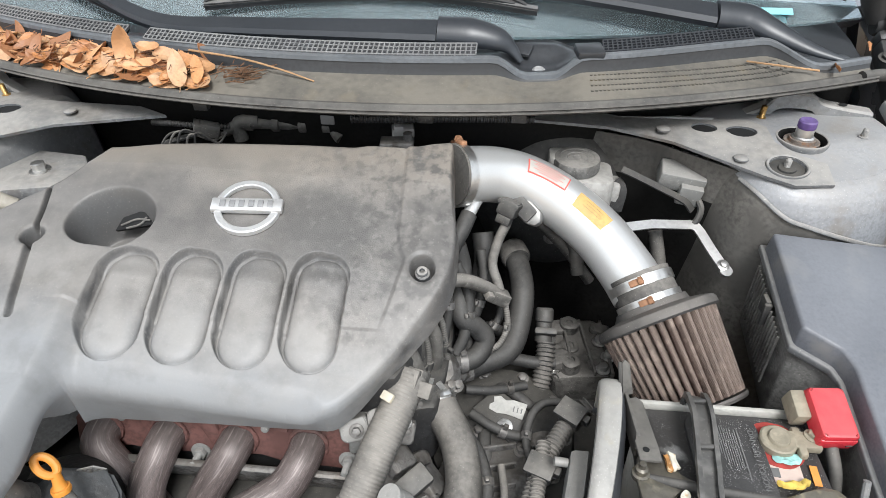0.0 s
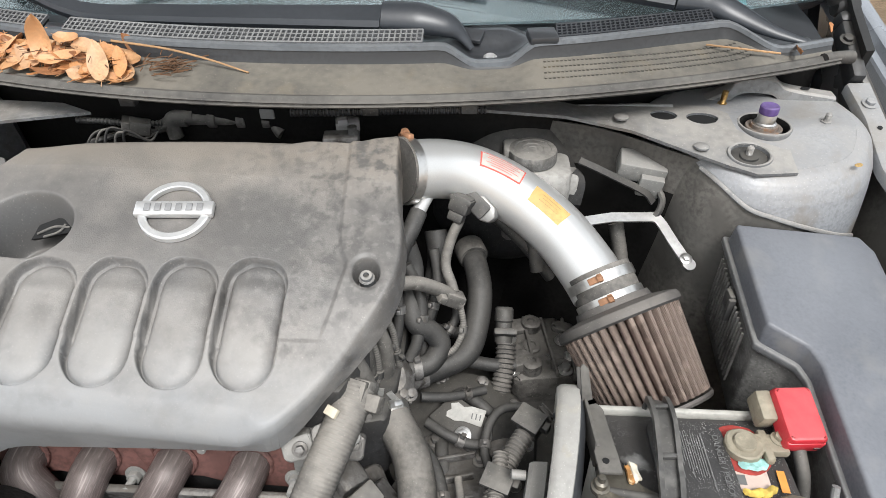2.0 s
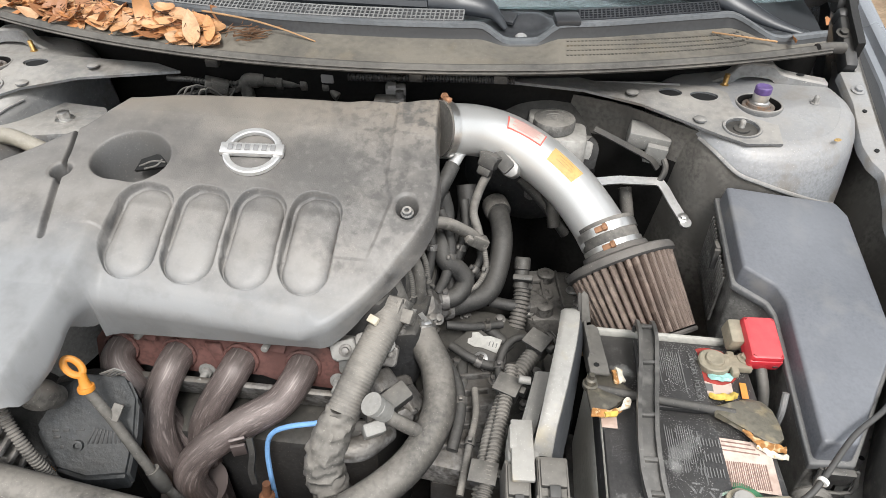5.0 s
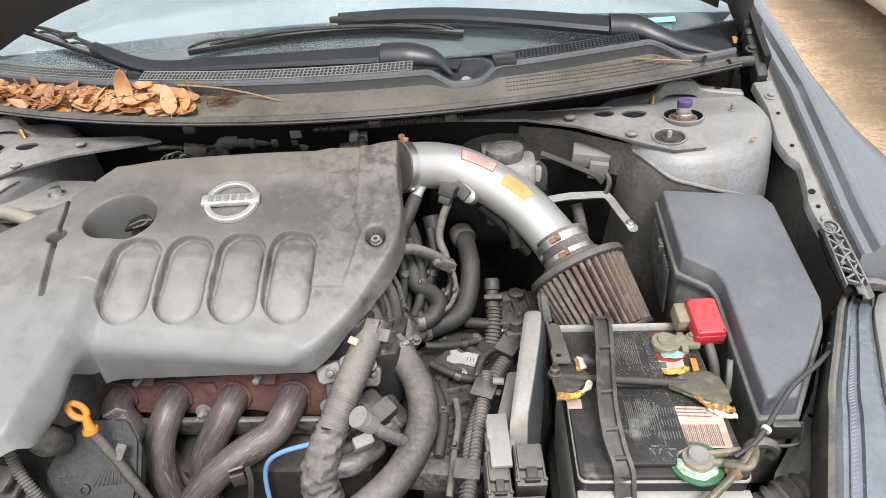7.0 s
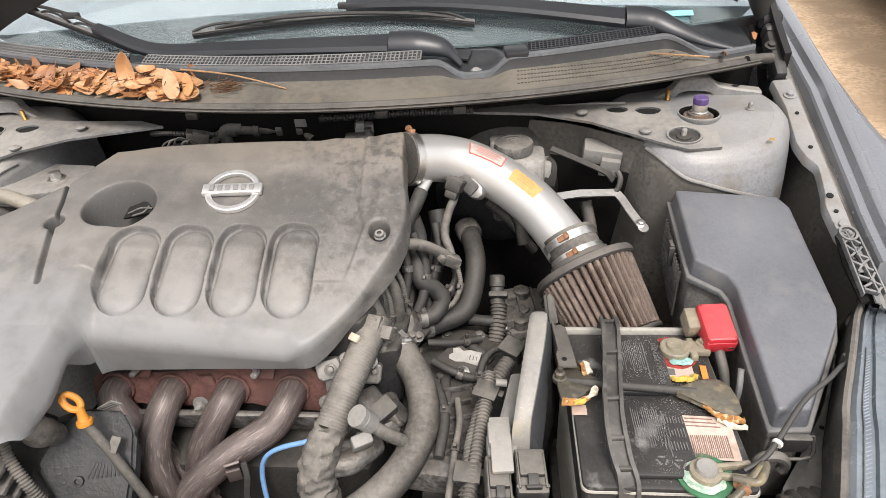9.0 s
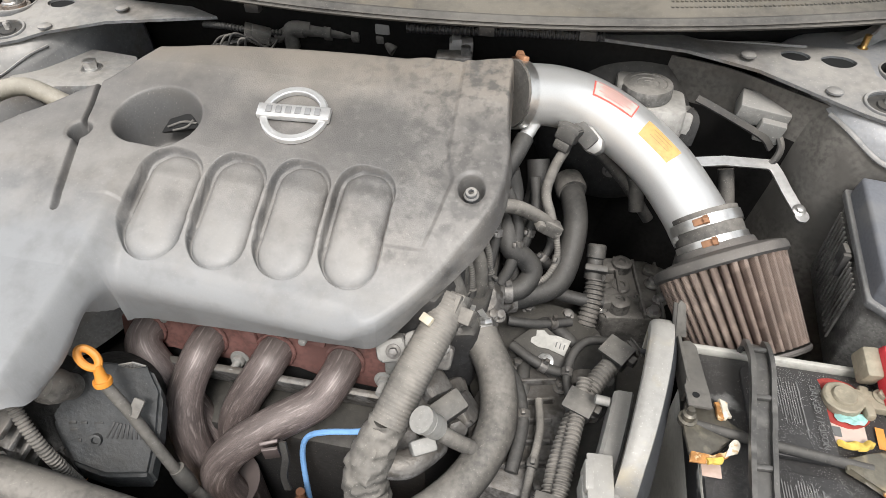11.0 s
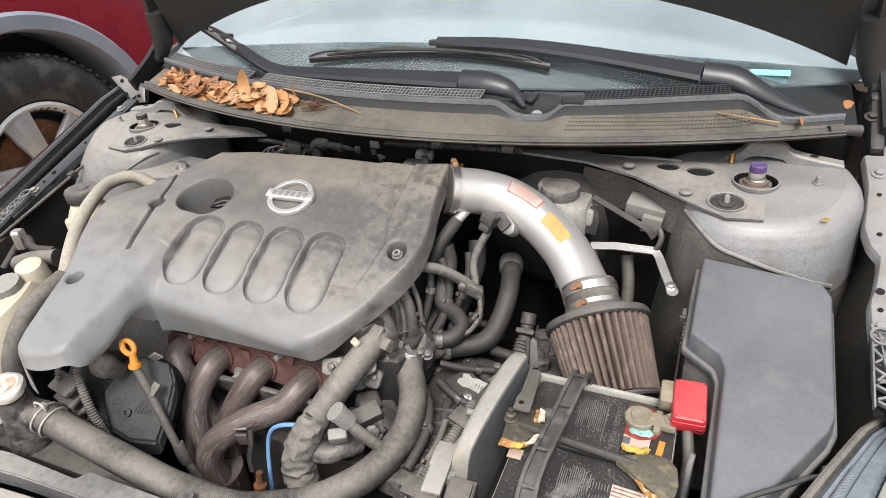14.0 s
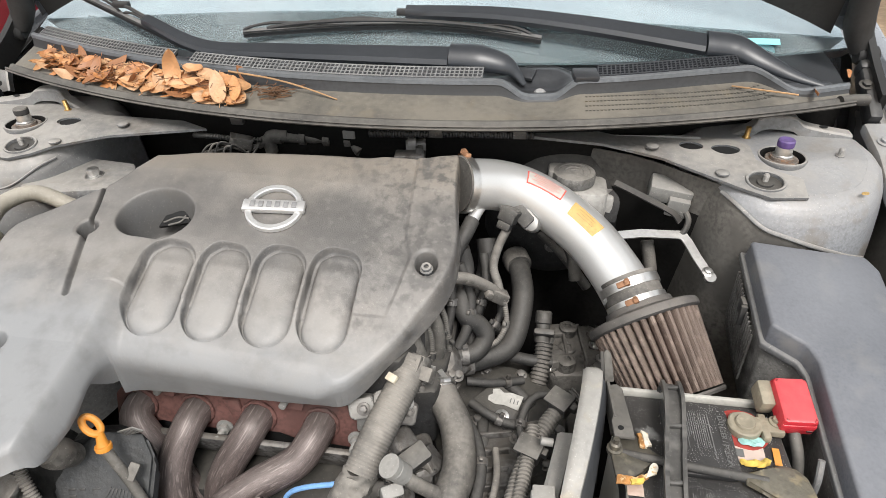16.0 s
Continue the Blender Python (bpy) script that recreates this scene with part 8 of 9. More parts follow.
cast = thing("gearbox_cover", "grimy cast gearbox cover with bolts and ribs", "gearbox")
part("cover", jag(prism([(0.03, 0.30), (0.12, 0.29), (0.15, 0.36), (0.14, 0.46), (0.06, 0.48), (0.02, 0.40)], 0.655, 0.70, Matrix(), 0.008), 0.003, 60), M_ALLOY, cast)
for x, y in ((0.045, 0.31), (0.11, 0.305), (0.135, 0.37), (0.125, 0.44), (0.07, 0.465), (0.035, 0.39)):
    part("bolt", hexbolt(pose(x, y, 0.70), 0.006, 0.009), M_ALLOY, cast)
for k in range(5):
    part("rib", box((0.08, 0.005, 0.012), pose(0.08, 0.325 + 0.028 * k, 0.703, 0, 0, 14), 0.002), M_ALLOY, cast)

# Added near-black sheet that hides the pale ground where the bay is dark.
mask_rows = [[(x, y, 0.50 - 0.1 * abs(x + 0.118)) for x in np.linspace(-1.0, -0.55, 6)] for y in np.linspace(-0.3, 0.62, 8)]
part("ground_mask", sheet(mask_rows, 0.004), M_VOID, body)

M_DOME = mat("dark_bright_metal", (0.20, 0.215, 0.24), 0.24, metal=0.8, var=0.25, scale=20, dust=0.2, dustcol=(0.2, 0.19, 0.17), bump=0.1)
dome = thing("cam_sensor_cap", "bright blue-grey metal end cap under the cover's corner", "engine")
part("cap", lathe([(0.036, -0.05), (0.036, 0.0), (0.033, 0.010), (0.022, 0.015), (0, 0.016)], along((-0.040, 0.445, 0.838), (0.55, -0.55, 0.35)), 40), M_DOME, dome)
part("flange", jag(prism(rounded(0.05, 0.03, 0.008), 0, 0.008, along((-0.03, 0.398, 0.80), (0.2, -0.6, 0.7)), 0.003), 0.0015, 90), M_GREYPL, dome, "oxidised pale flange")
part("bolt", hexbolt(along((-0.022, 0.39, 0.806), (0.2, -0.6, 0.7)), 0.006, 0.012), M_ALLOY, dome)
part("bolt", hexbolt(along((-0.044, 0.388, 0.802), (0.2, -0.6, 0.7)), 0.006, 0.012), M_ALLOY, dome)
for x, y, z, rz, sc in ((-0.455, 0.285, 0.625, 30, 0.8), (-0.43, 0.27, 0.62, 100, 0.75), (-0.40, 0.272, 0.61, 10, 0.6)):
    me = leaf_mesh(0.06, 0.03, 0.4, 0.2, int(rz))
    me.materials.append(M_LEAF)
    ob = new("fallen_leaf", me)
    ob.matrix_basis = pose(x, y, z, 25, 5, rz) @ Matrix.Scale(sc, 4)
    tagged(ob, "single dry brown leaf fallen beside the engine", "leaf", "fallen leaves")

# ---- battery fittings ----
M_STRAP = mat("worn_strap_plastic", (0.055, 0.054, 0.052), 0.34, var=0.35, scale=25, dust=0.5, dustcol=(0.19, 0.18, 0.165), alt=(0.13, 0.125, 0.118), alt_amount=0.35)
hold = thing("battery_holddown", "black battery hold-down bar and strap with heavy corrosion", "battery clamp")
STRAP = spline([(0.295, 0.412, 0.845), (0.293, 0.405, 0.868), (0.291, 0.37, 0.878), (0.283, 0.30, 0.872), (0.277, 0.245, 0.868), (0.278, 0.205, 0.860), (0.283, 0.185, 0.848), (0.285, 0.172, 0.82)], 6)
strap = part("strap", jag(strip([q - Vector((0, 0, 0.002)) for q in STRAP], 0.014, 0.0025, (0, 0, 1), 0.0008), 0.0009, 55), M_STRAP, hold, "dusty black ladder strap")
for o in (-0.0085, 0.0085):
    part("strap_rib", jag(strip([q + Vector((o, 0, 0.001)) for q in STRAP], 0.0042, 0.007, (0, 0, 1), 0.0016), 0.0007, 60), M_STRAP, strap)
for k in (9, 15, 21, 27, 33):
    q = STRAP[k]
    part("strap_rung", box((0.017, 0.005, 0.005), pose(q.x, q.y, q.z + 0.001, 0, 0, 3), 0.0015), M_STRAP, strap)
part("crossbar", tube([(0.235, 0.315, 0.851), (0.27, 0.308, 0.8545), (0.31, 0.303, 0.8555), (0.345, 0.300, 0.855), (0.375, 0.298, 0.8535)], 0.0048, 14, squash=0.5), M_DARKST, hold, "black steel bar")
M_FELTY = mat("oily_tan_crust", (0.135, 0.122, 0.092), 0.32, var=0.3, scale=40, bump=0.6, alt=(0.22, 0.185, 0.12), alt_amount=0.35)
fan = [(-0.004, -0.007), (0.012, -0.012), (0.030, -0.026), (0.048, -0.036), (0.060, -0.028), (0.062, -0.010), (0.058, 0.010), (0.048, 0.020), (0.034, 0.022), (0.016, 0.012), (-0.004, 0.005)]
part("fan_tab", jag(prism(fan, 0, 0.006, pose(0.357, 0.300, 0.8505, 0, 3, -2), 0.0025), 0.0016, 70), M_FELTY, hold, "wide tan crusted tab")
part("crust", jag(tube([(0.378, 0.276, 0.855), (0.395, 0.263, 0.8535), (0.416, 0.262, 0.850)], [0.0025, 0.0042, 0.0034], 14, 12, squash=0.6), 0.003, 160, 2), M_CRUST, hold, "orange corrosion")
part("crust", jag(tube([(0.388, 0.264, 0.851), (0.402, 0.256, 0.849), (0.417, 0.255, 0.847)], [0.002, 0.0038, 0.003], 14, 12, squash=0.6), 0.0026, 170, 5), M_CRUSTW, hold, "white corrosion")
part("crust", jag(tube([(0.355, 0.322, 0.850), (0.372, 0.322, 0.851), (0.385, 0.326, 0.850)], [0.003, 0.0046, 0.003], 14, 12, squash=0.6), 0.0034, 160, 7), M_CRUSTY, hold, "yellow corrosion")
part("hook_plate", jag(prism([(-0.018, -0.028), (-0.002, -0.027), (0.012, -0.018), (0.020, -0.006), (0.036, -0.005), (0.036, 0.003), (0.022, 0.008), (0.016, 0.022), (0.004, 0.030), (-0.014, 0.026), (-0.020, 0.004)], 0, 0.007, pose(0.243, 0.312, 0.846, 0, 4, 3), 0.002), 0.0015, 90), M_OILY, hold, "oily blackened end plate")


def flake(poly, m, material, label, seed):
    """A thin crumbling patch of corrosion, ragged along its edge."""
    r = random.Random(seed)
    pts = []
    for a, b in zip(poly, poly[1:] + poly[:1]):
        for k in range(3):
            f = k / 3
            pts.append((a[0] + (b[0] - a[0]) * f + r.uniform(-0.0007, 0.0007), a[1] + (b[1] - a[1]) * f + r.uniform(-0.0007, 0.0007)))
    return part("crust", jag(prism(pts, 0, 0.0025, m), 0.0012, 220, seed), material, hold, label)


flake([(-0.020, -0.005), (-0.004, -0.004), (0.012, 0.004), (0.013, 0.010), (0.0, 0.004), (-0.019, 0.004)], pose(0.246, 0.281, 0.8525, 14, 6, 3), M_CRUST, "orange corrosion", 3)
flake([(-0.004, -0.006), (0.006, -0.002), (0.010, 0.008), (0.004, 0.010), (-0.001, 0.003)], pose(0.260, 0.291, 0.8545, 6, -8, 0), M_CRUSTW, "white corrosion", 4)
flake([(-0.008, -0.003), (0.004, -0.003), (0.006, 0.003), (-0.008, 0.002)], pose(0.248, 0.279, 0.8550, 10, 0, 12), M_CRUSTY, "yellow corrosion", 5)
flake([(-0.004, -0.010), (0.004, -0.006), (0.003, 0.008), (-0.004, 0.011)], pose(0.261, 0.332, 0.8535, 4, 14, 8), M_CRUSTW, "white corrosion", 6)
flake([(-0.003, -0.009), (0.002, -0.008), (0.001, 0.008), (-0.003, 0.008)], pose(0.256, 0.331, 0.8538, 4, 10, 8), M_CRUST, "orange corrosion", 8)
part("nut", lathe([(0.0085, 0.0), (0.0085, 0.005), (0.0060, 0.006), (0.0060, 0.012), (0.0035, 0.0135), (0.0032, 0.019), (0, 0.0195)], pose(0.228, 0.318, 0.850), 12), M_OILY, hold, "grimy nut on a stud")
part("rod", tube([(0.424, 0.305, 0.80), (0.425, 0.308, 0.845), (0.427, 0.32, 0.868)], 0.0035, 10), M_DIRTY, hold)
part("bracket", join(prism([(-0.012, -0.046), (0.009, -0.047), (0.009, -0.03), (0.008, 0.028), (0.003, 0.036), (-0.006, 0.034), (-0.007, -0.012), (-0.012, -0.022)], 0, 0.004, pose(0.236, 0.372, 0.856, -5, 0, 4), 0.0012), box((0.004, 0.06, 0.03), pose(0.2285, 0.382, 0.845, -5, 0, 4), 0.0015), prism([(-0.006, 0), (0.006, 0), (0.005, 0.034), (0.0, 0.040), (-0.004, 0.036)], 0, 0.003, pose(0.228, 0.415, 0.852, 62, 0, 20), 0.001)), M_APRON, hold, "dusty steel tray bracket")
part("bracket_hole", lathe([(0.0032, 0.0), (0.0032, 0.0004), (0, 0.0005)], pose(0.2345, 0.338, 0.8635, -5, 0, 4), 16), M_HOLE, hold)
bl = thing("battery_label", "pale pink battery labels, worn and stained", "label")
Z_B = 0.8465


def lbl(x, y, w, h, rz, z, material, name, parent=bl, label=""):
    return part(name, box((w, h, 0.0006), pose(x, y, z, 0, 0, rz)), material, parent, label)


lbl(0.366, 0.3355, 0.034, 0.024, -3, Z_B, M_PINKL, "small_label")
lbl(0.372, 0.242, 0.058, 0.056, -3, Z_B, M_PINKL, "large_label")
lbl(0.395, 0.336, 0.007, 0.022, -5, Z_B, M_ORANGE, "orange_tab")
lbl(0.357, 0.336, 0.010, 0.010, -3, Z_B + 0.0005, M_PRINT, "print_bar")
M_BARS = mat("brown_label_print", (0.26, 0.17, 0.14), 0.7)
for k in range(22):
    lbl(0.350 + 0.0020 * k, 0.230, 0.0007 + 0.0005 * (k % 3 == 0), 0.028, -3, Z_B + 0.0006, M_BARS, "print_bar")
for k in range(3):
    lbl(0.37, 0.256 + 0.005 * k, 0.040 - 0.006 * k, 0.0012, -3, Z_B + 0.0006, M_BARS, "print_bar")
lbl(0.246, 0.276, 0.016, 0.014, 0, Z_B, M_PINKL, "corner_label")


def words(body, size, m, parent, name="lettering", material=None):
    """Raised print in the built-in font."""
    cu = bpy.data.curves.new(name, "FONT")
    cu.body, cu.size, cu.extrude, cu.align_x, cu.align_y = body, size, 0.0002, "CENTER", "CENTER"
    tmp = new(name, cu)
    dg = bpy.context.evaluated_depsgraph_get()
    me = bpy.data.meshes.new_from_object(tmp.evaluated_get(dg))
    bpy.data.objects.remove(tmp)
    ob = new(name, me)
    me.materials.clear()
    me.materials.append(material or M_GREYPL)
    ob.parent = parent
    ob.matrix_basis = m
    return ob


words("DANGER / POISON", 0.0080, pose(0.3435, 0.345, Z_B + 0.0062, 0, 0, -91), bl, material=M_PRINT)
# a fine spatter of pale dust grains on the lid
rnd = random.Random(11)
gr = bmesh.new()
for k in range(17000):
    x, y = rnd.uniform(0.245, 0.403), rnd.uniform(0.185, 0.40)
    if noise.noise(Vector((x * 45, y * 45, 1.0))) + rnd.uniform(-0.35, 0.35) < 0.02:
        continue
    s = rnd.uniform(0.0001, 0.0003)
    zc = Z_B + (0.0062 if abs(x - 0.318) < 0.034 and (abs(y - 0.347) < 0.046 or abs(y - 0.238) < 0.046) else -0.0012)
    vs = [gr.verts.new((x + s * math.cos(a), y + s * math.sin(a), zc)) for a in (0.3, 2.4, 4.5)] + [gr.verts.new((x, y, zc + s))]
    for a, b, c in ((0, 1, 3), (1, 2, 3), (2, 0, 3)):
        gr.faces.new((vs[a], vs[b], vs[c]))
tagged(part("dust_grains", gr, M_WHITEL), "pale grains of dust scattered on the battery lid", "dust", kind="stuff")
neg = thing("ground_cable", "dusty black battery ground cable running to the fender", "cable")
part("cable", tube([(0.392, 0.193, 0.858), (0.412, 0.202, 0.866), (0.432, 0.222, 0.872), (0.47, 0.265, 0.878), (0.51, 0.30, 0.875), (0.539, 0.33, 0.866), (0.552, 0.338, 0.855), (0.556, 0.342, 0.80)], 0.0028, 12), M_BLACK, neg)
part("cable", tube([(0.38, 0.185, 0.858), (0.40, 0.178, 0.862), (0.41, 0.195, 0.866), (0.38, 0.17, 0.852), (0.34, 0.145, 0.83)], 0.0040, 12), M_FELTY, neg)
part("cable_tie", lathe([(0.0048, -0.002), (0.0052, 0), (0.0048, 0.002)], along((0.428, 0.216, 0.871), (0.6, 0.6, 0.2)), 16), M_WHITEL, neg, "white cable tie")
part("clip", box((0.012, 0.022, 0.035), pose(0.557, 0.345, 0.845, 0, 0, 10), 0.003), M_BLACKD, neg)
pc = thing("positive_cable", "stiff crusted positive cable beside the battery", "cable")
part("cable", tube([(0.42, 0.37, 0.85), (0.425, 0.35, 0.825), (0.425, 0.33, 0.78), (0.42, 0.32, 0.70)], 0.0065, 14), M_BLACKD, pc)
part("ring", tube([(0.432 + 0.014 * math.cos(a), 0.222, 0.83 + 0.014 * math.sin(a)) for a in np.linspace(-0.5, 4.5, 12)], 0.006, 10), M_BLACKD, pc)

M_ARMG = mat("pale_tray_plastic", (0.26, 0.255, 0.24), 0.5, var=0.2, scale=14, dust=0.6, dustcol=(0.42, 0.40, 0.365), alt=(0.34, 0.30, 0.22), alt_amount=0.25)
M_SIDEB = mat("slate_plastic", (0.075, 0.08, 0.088), 0.45, var=0.25, scale=18, dust=0.4, dustcol=(0.2, 0.2, 0.2))
# ---- grey arm and connector block between gearbox and battery ----
arm = thing("tray_arm", "pale grey battery tray arm with dark inner side", "bracket")
ARM_C = spline([(0.212, 0.440, 0.800), (0.212, 0.438, 0.838), (0.210, 0.425, 0.863), (0.208, 0.402, 0.873), (0.203, 0.365, 0.872), (0.196, 0.325, 0.864), (0.189, 0.290, 0.850), (0.184, 0.268, 0.832), (0.182, 0.258, 0.800)], 6)
rows, side_rows = [], []
for i, q in enumerate(ARM_C):
    f = i / (len(ARM_C) - 1)
    half = 0.0080 + 0.0024 * math.sin(math.pi * min(1.0, 1.2 * f)) + 0.002 * f
    drop = 0.012 + 0.060 * float(smooth(0.15, 0.75, f))
    rows.append([q + Vector(v) for v in ((-half - 0.001, 0, -0.016 - 0.012 * f), (-half - 0.001, 0, -0.005), (-half + 0.002, 0, -0.001), (-half + 0.006, 0, 0.0005), (half - 0.005, 0, 0.0005), (half - 0.001, 0, -0.001), (half, 0, -0.005))])
    side_rows.append([q + Vector(v) for v in ((half, 0, -0.005), (half + 0.001, 0, -0.012), (half + 0.003 + 0.010 * f, 0.0, -0.5 * drop - 0.008), (half + 0.001 + 0.012 * f, 0, -drop - 0.02))])
part("arm_top", sheet(rows, 0.003), M_ARMG, arm, "smooth pale grey top")
part("inner_side", sheet(side_rows, 0.003), M_SIDEB, arm, "slate-grey inner side")
part("end_hook", prism([(-0.012, -0.02), (0.008, -0.02), (0.012, 0.03), (0.0, 0.045), (-0.012, 0.02)], 0, 0.004, pose(0.222, 0.425, 0.845, 80, 0, 85), 0.001), M_DARKST, arm)
lite = thing("harness_guard", "pale grey harness guard plate beside the battery", "guard")
rows = [[(x - 0.012, y, z - 0.05), (x - 0.010, y, z - 0.003), (x - 0.006, y, z), (x + 0.008, y, z), (x + 0.010, y, z - 0.004)] for x, y, z in ((0.183, 0.375, 0.802), (0.177, 0.34, 0.806), (0.169, 0.30, 0.808), (0.163, 0.275, 0.806))]
part("plate", sheet(rows, 0.002), M_GREYPL, lite)
part("foot", box((0.034, 0.03, 0.03), pose(0.161, 0.262, 0.79, 0, 0, 6), 0.003), M_GREYPL, lite)
part("knob", lathe([(0.005, 0), (0.005, 0.014), (0, 0.015)], along((0.168, 0.36, 0.80), (-1, 0, 0.1)), 12), M_GREYPL, lite)
cbx = thing("connector_block", "dusty black cluster of wiring connectors", "connector")
for x, y, zz, w, d, nm in ((0.193, 0.228, 0.806, 0.034, 0.052, "connector"), (0.158, 0.222, 0.796, 0.028, 0.06, "connector"), (0.190, 0.176, 0.79, 0.040, 0.042, "connector"), (0.150, 0.165, 0.78, 0.030, 0.044, "connector")):
    m = pose(x, y, zz, 9, 3, 5)
    c = part(nm, join(box((w, d, 0.046), m @ pose(0, 0, -0.025), 0.003), box((w * 0.8, d * 0.55, 0.008), m @ pose(0, 0.006, 0.0), 0.002), box((w * 1.06, 0.004, 0.04), m @ pose(0, -d * 0.34, -0.022), 0.001)), M_BLACKD if nm else M_GREYPL, cbx)
    part("catch", join(box((w * 0.34, 0.016, 0.004), m @ pose(0, -d * 0.30, 0.004, 12, 0, 0), 0.0012), box((w * 0.5, 0.004, 0.006), m @ pose(0, -d * 0.42, 0.003), 0.001)), M_BLACK, c)
    for k in (-1, 1):
        part("rib", box((0.0022, d * 0.8, 0.003), m @ pose(k * w * 0.42, 0, -0.001), 0.0006), M_BLACKD, c)
part("pale_cover", join(box((0.024, 0.07, 0.006), pose(0.160, 0.255, 0.812, 6, 0, 4), 0.002), box((0.010, 0.03, 0.03), pose(0.150, 0.27, 0.802, 6, 0, 4), 0.003)), M_ARMG, cbx, "pale dusty cover")
for k in range(14):
    x = 0.148 + 0.006 * k
    part("wire", tube([(x, 0.165, 0.775), (x - 0.004, 0.15, 0.75), (x - 0.01, 0.145, 0.70)], 0.0018, 6, 4), (M_BLACKD, M_TAPE, M_RUST)[k % 3], cbx)
part("ribbed_tube", tube([(0.146, 0.40, 0.775), (0.138, 0.34, 0.765), (0.13, 0.28, 0.755), (0.12, 0.22, 0.74)], 0.009, 12, 8, pitch=0.005, depth=0.002), M_TAPE, cbx)

# ---- battery tray, inner wing parts by the fuse box ----
tray = thing("battery_tray", "black battery tray under the battery", "tray")
part("tray", box((0.19, 0.25, 0.02), pose(0.324, 0.292, 0.62), 0.004), M_BLACKD, tray)
part("leg", box((0.03, 0.2, 0.25), pose(0.324, 0.292, 0.49), 0.004), M_DARKST, tray)
side_m = thing("side_member", "dusty grey body side member with punched holes", "side member")
slab([(0.47, 0.02), (0.56, 0.02), (0.60, 0.30), (0.615, 0.40), (0.60, 0.44), (0.578, 0.40), (0.548, 0.345), (0.500, 0.282), (0.462, 0.236), (0.440, 0.19), (0.430, 0.12), (0.44, 0.02)], (0.735, 0.03, 0.11), 0.10, M_DIRTY, "member", side_m, 0.010)
for x, y, r in ((0.534, 0.271, 0.0075), (0.494, 0.221, 0.0105), (0.476, 0.201, 0.0065), (0.572, 0.350, 0.006), (0.530, 0.310, 0.003), (0.462, 0.165, 0.010)):
    part("hole", lathe([(r, 0.0008), (0, 0.001)], along((x, y, 0.7355 + 0.03 * x + 0.11 * y), (-0.03, -0.11, 1)), 18), M_HOLE, side_m)
duct = thing("air_duct_hose", "ribbed black duct low beside the battery", "duct")
part("duct", tube([(0.43, 0.20, 0.70), (0.46, 0.21, 0.755), (0.50, 0.22, 0.76), (0.53, 0.20, 0.74)], 0.024, 20, 8, pitch=0.009, depth=0.003), M_BLACKD, duct)
# perforated plastic bracket on the rail
perf = thing("perforated_bracket", "grey honeycomb plastic headlight bracket on the fender rail", "bracket")
part("plate", prism([(-0.010, -0.055), (0.012, -0.05), (0.015, 0.02), (0.013, 0.045), (0.004, 0.055), (-0.010, 0.048), (-0.014, 0.0)], -0.012, -0.009, pose(0.610, 0.475, 0.905, 21, 0, 0), 0.001), M_VOID, perf)
mp = pose(0.610, 0.475, 0.905, 21, 0, 4)
rp = random.Random(17)
for k in range(9):
    y = -0.046 + 0.0105 * k
    for sx, a in ((-1, 38), (1, -38)):
        part("web", box((0.013 + rp.uniform(-0.003, 0.002), 0.0028, 0.007), mp @ pose(0.0055 * sx, y + rp.uniform(-0.002, 0.002), 0.002, 0, 0, a * (1 if k % 2 else -1) + rp.uniform(-14, 14)), 0.0004), M_DIRTY, perf)
for x, a in ((-0.0115, -4), (0.001, 3), (0.012, -1)):
    part("web", box((0.0022, 0.094, 0.008), mp @ pose(x, -0.003, 0.002, 0, 0, a), 0.0007), M_DIRTY, perf)
part("ring", lathe([(0.012, 0.003), (0.012, 0.007), (0.009, 0.007), (0.009, 0.003)], mp @ pose(0, 0.040, 0.001), 24, ring=True), M_DIRTY, perf)

copy_thing(perf, Matrix.Translation((2 * CX, 0, 0)) @ Matrix.Diagonal((-1, 1, 1, 1)))
rod = thing("prop_rod", "thin grey steel hood prop rod lying along the inner fender", "prop rod")
part("rod", tube([(-0.792, 0.375, 0.880), (-0.790, 0.40, 0.891), (-0.79, 0.55, 0.931), (-0.792, 0.60, 0.944), (-0.800, 0.625, 0.945)], 0.0030, 10), M_APRON, rod)
part("clip", box((0.014, 0.016, 0.016), pose(-0.793, 0.585, 0.938, 15, 0, 0), 0.003), M_BLACK, rod)


